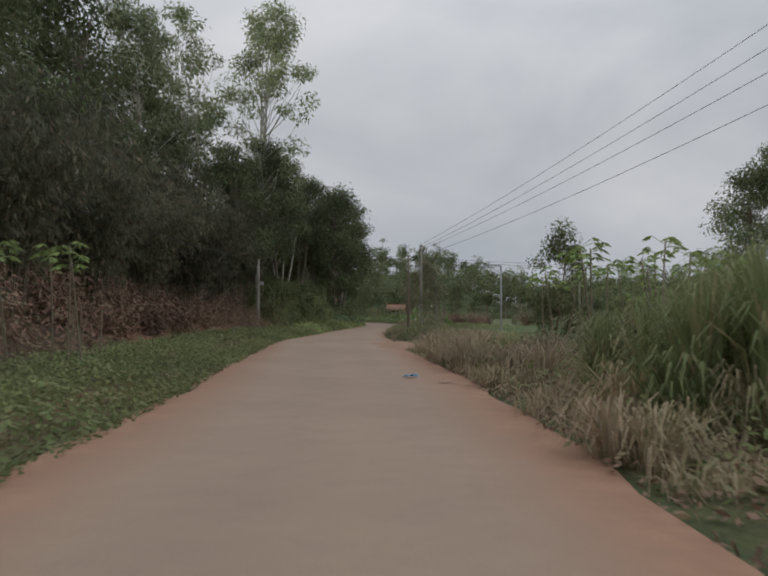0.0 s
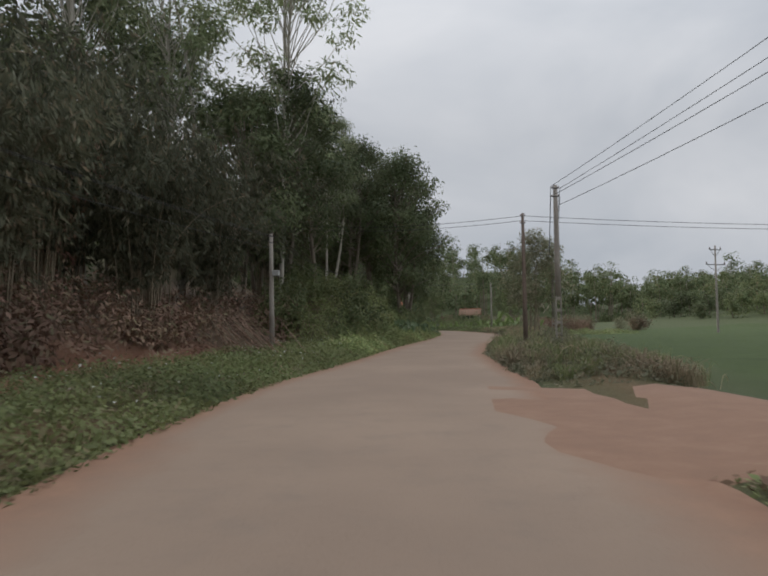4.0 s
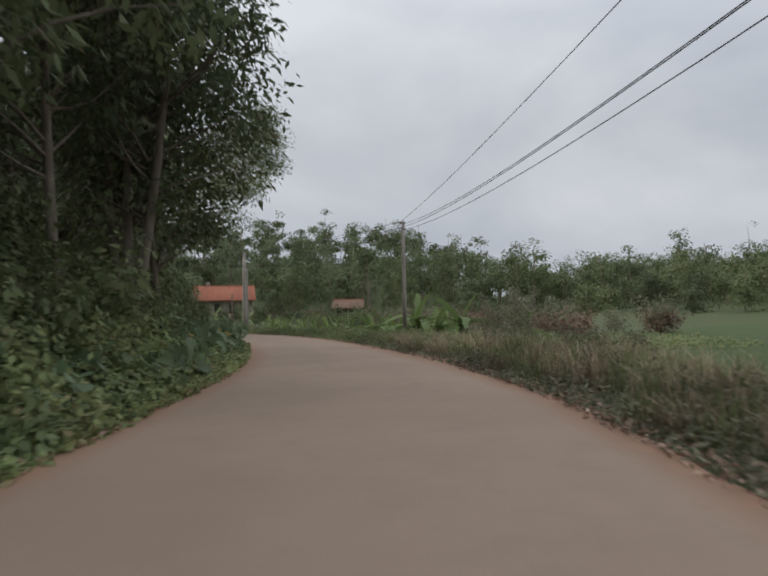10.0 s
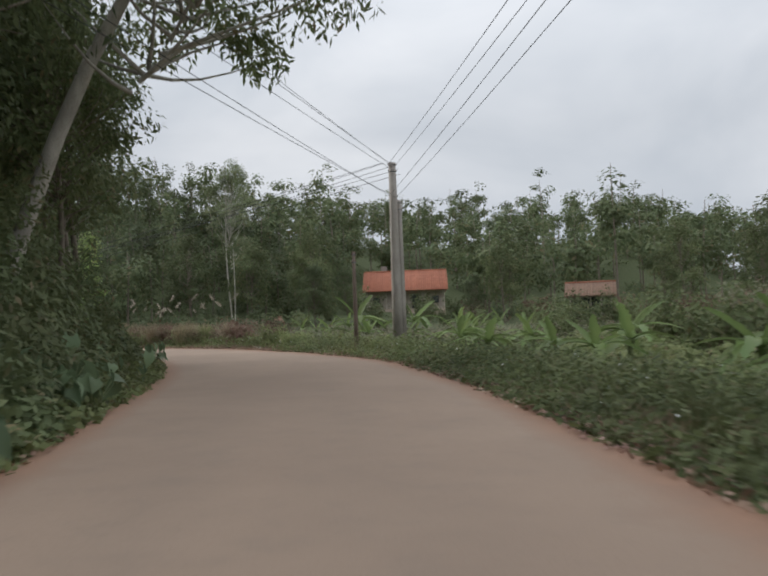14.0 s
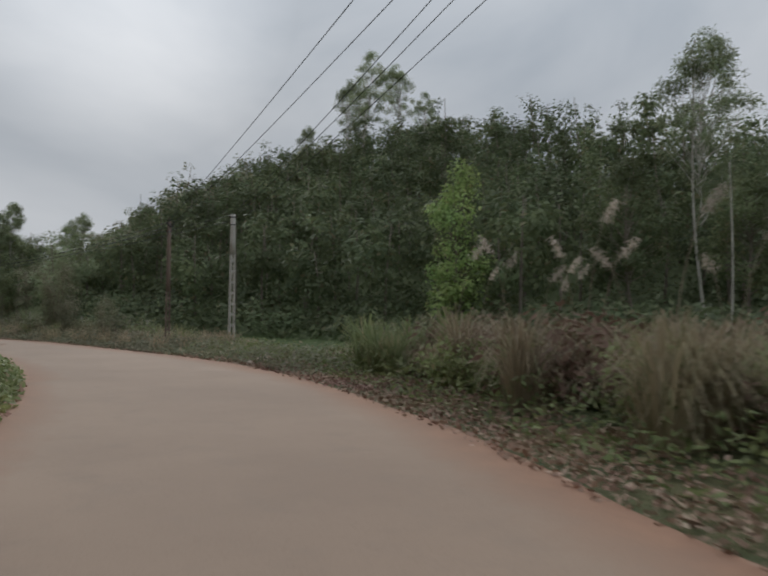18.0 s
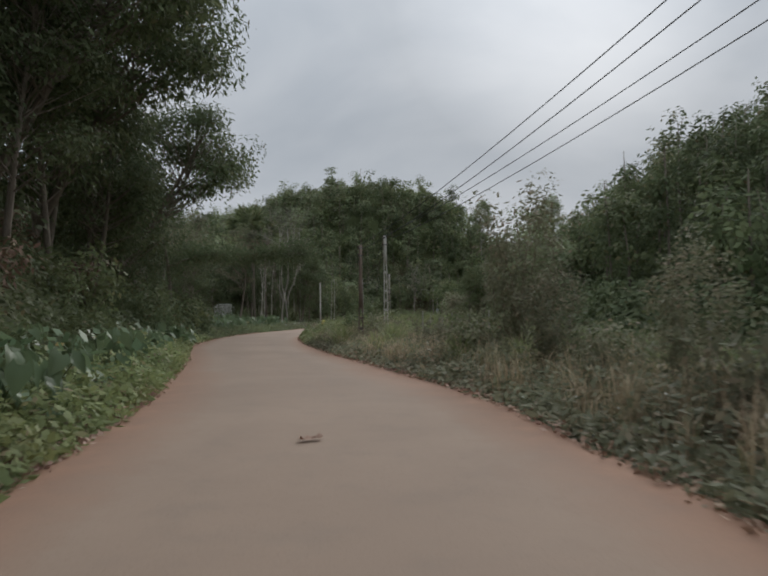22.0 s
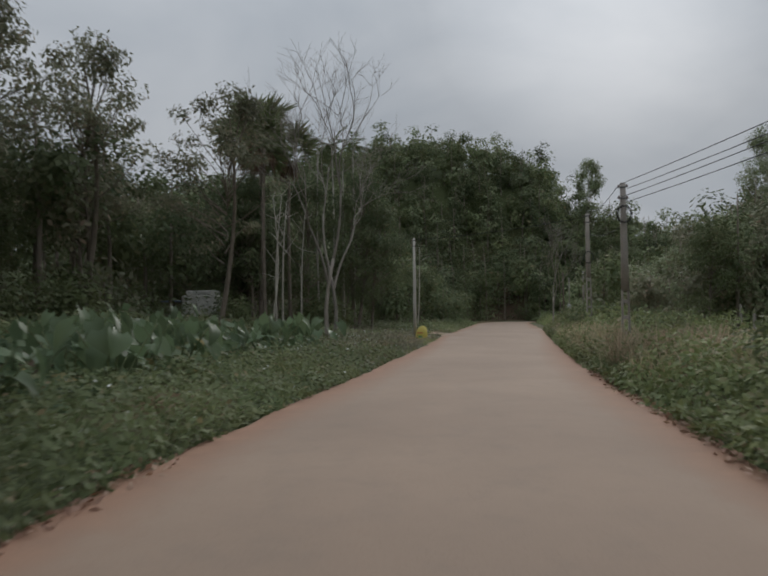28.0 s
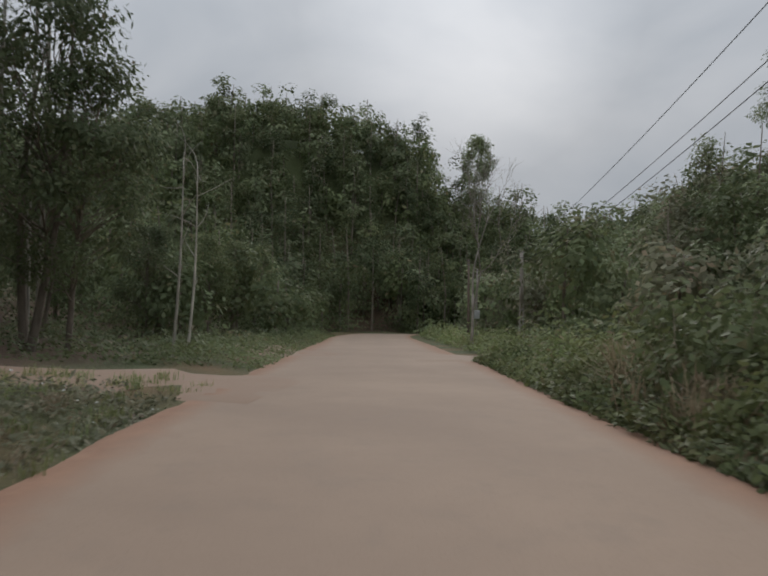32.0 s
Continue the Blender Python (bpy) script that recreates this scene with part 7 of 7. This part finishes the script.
rock("pale_stone", 1, (0.21, 0.16, 0.13), M["stone"], "pale rounded stone on the road verge", 176.4, -4.0)
rock("pale_stone", 2, (0.18, 0.15, 0.12), M["stone"], "pale rounded stone on the road verge", 176.8, -4.3)
rock("pale_stone", 3, (0.13, 0.10, 0.08), M["stone"], "small pale stone on the road verge", 175.9, -3.4)
rock("red_rock", 4, (0.34, 0.24, 0.22), M["redstone"], "reddish block of rock beside the taro plants", 204.2, 3.3)
rock("red_rock", 5, (0.2, 0.16, 0.14), M["redstone"], "reddish block of rock beside the taro plants", 206.0, 3.4)
rock("pale_stone", 6, (0.16, 0.12, 0.10), M["stone"], "small stone at the road edge", 97.5, 3.5)
rock("pale_stone", 7, (0.09, 0.07, 0.05), M["stone"], "small pale stone at the road edge", 103.8, -2.5)
rock("clay_pot", 8, (0.14, 0.14, 0.15), M["clay"], "round red clay pot in the weeds", 71.5, 3.6, 0.0, "pot")
rock("orange_bag", 9, (0.14, 0.11, 0.16), M["orange"], "crumpled orange plastic bag in the weeds", 183.9, 2.75, 0.08, "plastic bag")
rock("orange_bag", 10, (0.16, 0.13, 0.12), M["orange"], "crumpled orange plastic bag in the weeds", 188.6, 2.75, 0.08, "plastic bag")
rock("orange_bag", 11, (0.12, 0.2, 0.06), M["yellow"], "flattened yellow plastic bag in the weeds", 181.5, 2.9, 0.06, "plastic bag")


def sheet(name, seed, wide, deep, bumpy, mat, label, category, s, d):
    """A crumpled film lying on the ground."""
    r = np.random.default_rng(seed)
    n = 9
    gx, gy = np.meshgrid(np.linspace(-wide / 2, wide / 2, n), np.linspace(-deep / 2, deep / 2, n))
    z = np.abs(r.normal(0, bumpy, (n, n))) + 0.015
    gx, gy = gx + r.normal(0, wide * 0.03, (n, n)), gy + r.normal(0, deep * 0.05, (n, n))
    i, j = np.meshgrid(np.arange(n - 1), np.arange(n - 1), indexing="ij")
    a = i * n + j
    me = mesh_of(name, np.dstack([gx, gy, z]).reshape(-1, 3), np.stack([a, a + 1, a + n + 1, a + n], -1).reshape(-1, 4), mat, True)
    ob = tagged(new(name, me), label, category)
    x, y, g = spot(s, d)
    ob.matrix_basis = pose(x, y, 0.03, 0, 0, heading(s) + 20)


sheet("blue_bag", 480, 0.32, 0.16, 0.03, M["blue"], "crumpled blue plastic bag lying on the road", "plastic bag", 14.7, -1.15)
sheet("leaf_scrap", 481, 0.25, 0.12, 0.02, M["litter"], "withered leaf lying on the road", "dead leaf", 191.1, 0.1)
sheet("leaf_scrap", 482, 0.3, 0.15, 0.02, M["litter"], "withered leaf lying on the road", "dead leaf", 13.6, -1.7)


def yellow_sack(s, d):
    ob = thing("yellow_sack", "yellow printed woven sack tied to a concrete pole", "sack")
    prof = [(0.0, 0.02), (0.27, 0.03), (0.31, 0.16), (0.31, 0.38), (0.27, 0.58), (0.18, 0.72), (0.07, 0.79), (0.0, 0.80)]
    v, f = lathe(prof, 28)
    a = np.arctan2(v[:, 1], v[:, 0])
    square = 1.0 / np.maximum(np.abs(np.cos(a)), np.abs(np.sin(a))) ** 0.55
    crease = 1 + 0.05 * np.sin(5 * a + 9 * v[:, 2]) + 0.045 * np.sin(3 * a - 17 * v[:, 2]) - 0.05 * np.abs(np.sin(2 * a + 5 * v[:, 2]))
    v = np.stack([v[:, 0] * square * crease + 0.12 * v[:, 2] ** 2, v[:, 1] * square * crease * 0.58, v[:, 2] * (1 + 0.04 * np.sin(4 * a))], 1)
    part("bag", mesh_of("bag", v, f, M["yellow"], False), ob)
    for x0, z0, w, h, m in ((-0.18, 0.44, 0.30, 0.05, "red"), (-0.12, 0.22, 0.20, 0.10, "green_print")):
        part("print_patch", bevelled("print_patch", [box(x0, -0.188, z0, x0 + w, -0.13, z0 + h)], M[m], 0.004), ob)
    part("tie", mesh_of("tie", *tube([(0.07, 0, 0.77), (-0.05, 0.1, 0.82), (-0.2, 0.22, 0.8)], 0.012, 4), M["wire"], True), ob)
    put(ob, s, d, heading(s))


yellow_sack(269.4, 3.35)


def block_tomb(s, d):
    ob = thing("whitewashed_block", "weathered whitewashed block shelter among taro leaves", "shelter")
    part("body", bevelled("body", [box(-1.1, -0.8, -1.4, 1.1, 0.8, 0.75)], M["whitewash"], 0.05), ob)
    part("cap", bevelled("cap", [box(-0.9, -0.65, 0.75, 0.85, 0.65, 1.05)], M["whitewash"], 0.08), ob)
    part("cover_sheet", bevelled("cover_sheet", [box(-2.6, -0.7, 0.35, -1.2, 0.7, 0.45)], M["tarp"], 0.03), ob, "blue-grey cover sheet")
    part("sheet_post", bevelled("sheet_post", [box(-2.5, -0.6, -1.4, -2.4, -0.5, 0.35)], M["stem"], 0.01), ob)
    put(ob, s, d, heading(s), 1.0, 1.3)


block_tomb(275.6, 17.8)
jar = thing("straw_jar", "large clay jar beside a heap of straw", "jar")
part("body", mesh_of("body", *lathe([(0.0, 0), (0.38, 0.0), (0.62, 0.45), (0.64, 0.75), (0.42, 1.12), (0.30, 1.22), (0.34, 1.32)], 18), M["clay"], True), jar)
part("rim", mesh_of("rim", *lathe([(0.33, 1.30), (0.39, 1.34), (0.33, 1.38), (0.28, 1.34)], 18), M["clay"], True), jar)
jar.matrix_basis = pose(-28.0, 188.5, ground_z(-28.0, 188.5) + 0.3)
heap = tagged(new("straw_heap", mesh_of("straw_heap", *lathe([(1.5, -0.3), (1.35, 0.3), (0.9, 0.8), (0.3, 1.05), (0.0, 1.08)], 16), M["hay"], True)), "low heap of old rice straw", "straw heap")
heap.matrix_basis = pose(-29.8, 189.5, ground_z(-29.8, 189.5))

for k, (s, d) in enumerate(((198, -11), (203, -13), (207, -10.5), (212, -14), (218, -11), (224, -13), (230, -11), (236, -12.5), (243, -10.5), (248, -12), (262, -10), (270, -12), (276, -10.5))):
    ob = thing("fence_post", "thin pale concrete post standing in the weeds", "post", "field posts")
    part("shaft", bevelled("shaft", [box(-0.045, -0.045, -0.3, 0.045, 0.045, 1.35 + 0.25 * (k % 3))], M["concrete"], 0.01), ob)
    put(ob, s, d, 20 * k)
for k in (dark_tree, mid_tree, tall_tree, airy_tree, slim_tree, bamboo_kind, dry_bamboo, bush, grey_bush, brown_bush, fresh_bush, taro_kind, banana_kind):
    k.done()
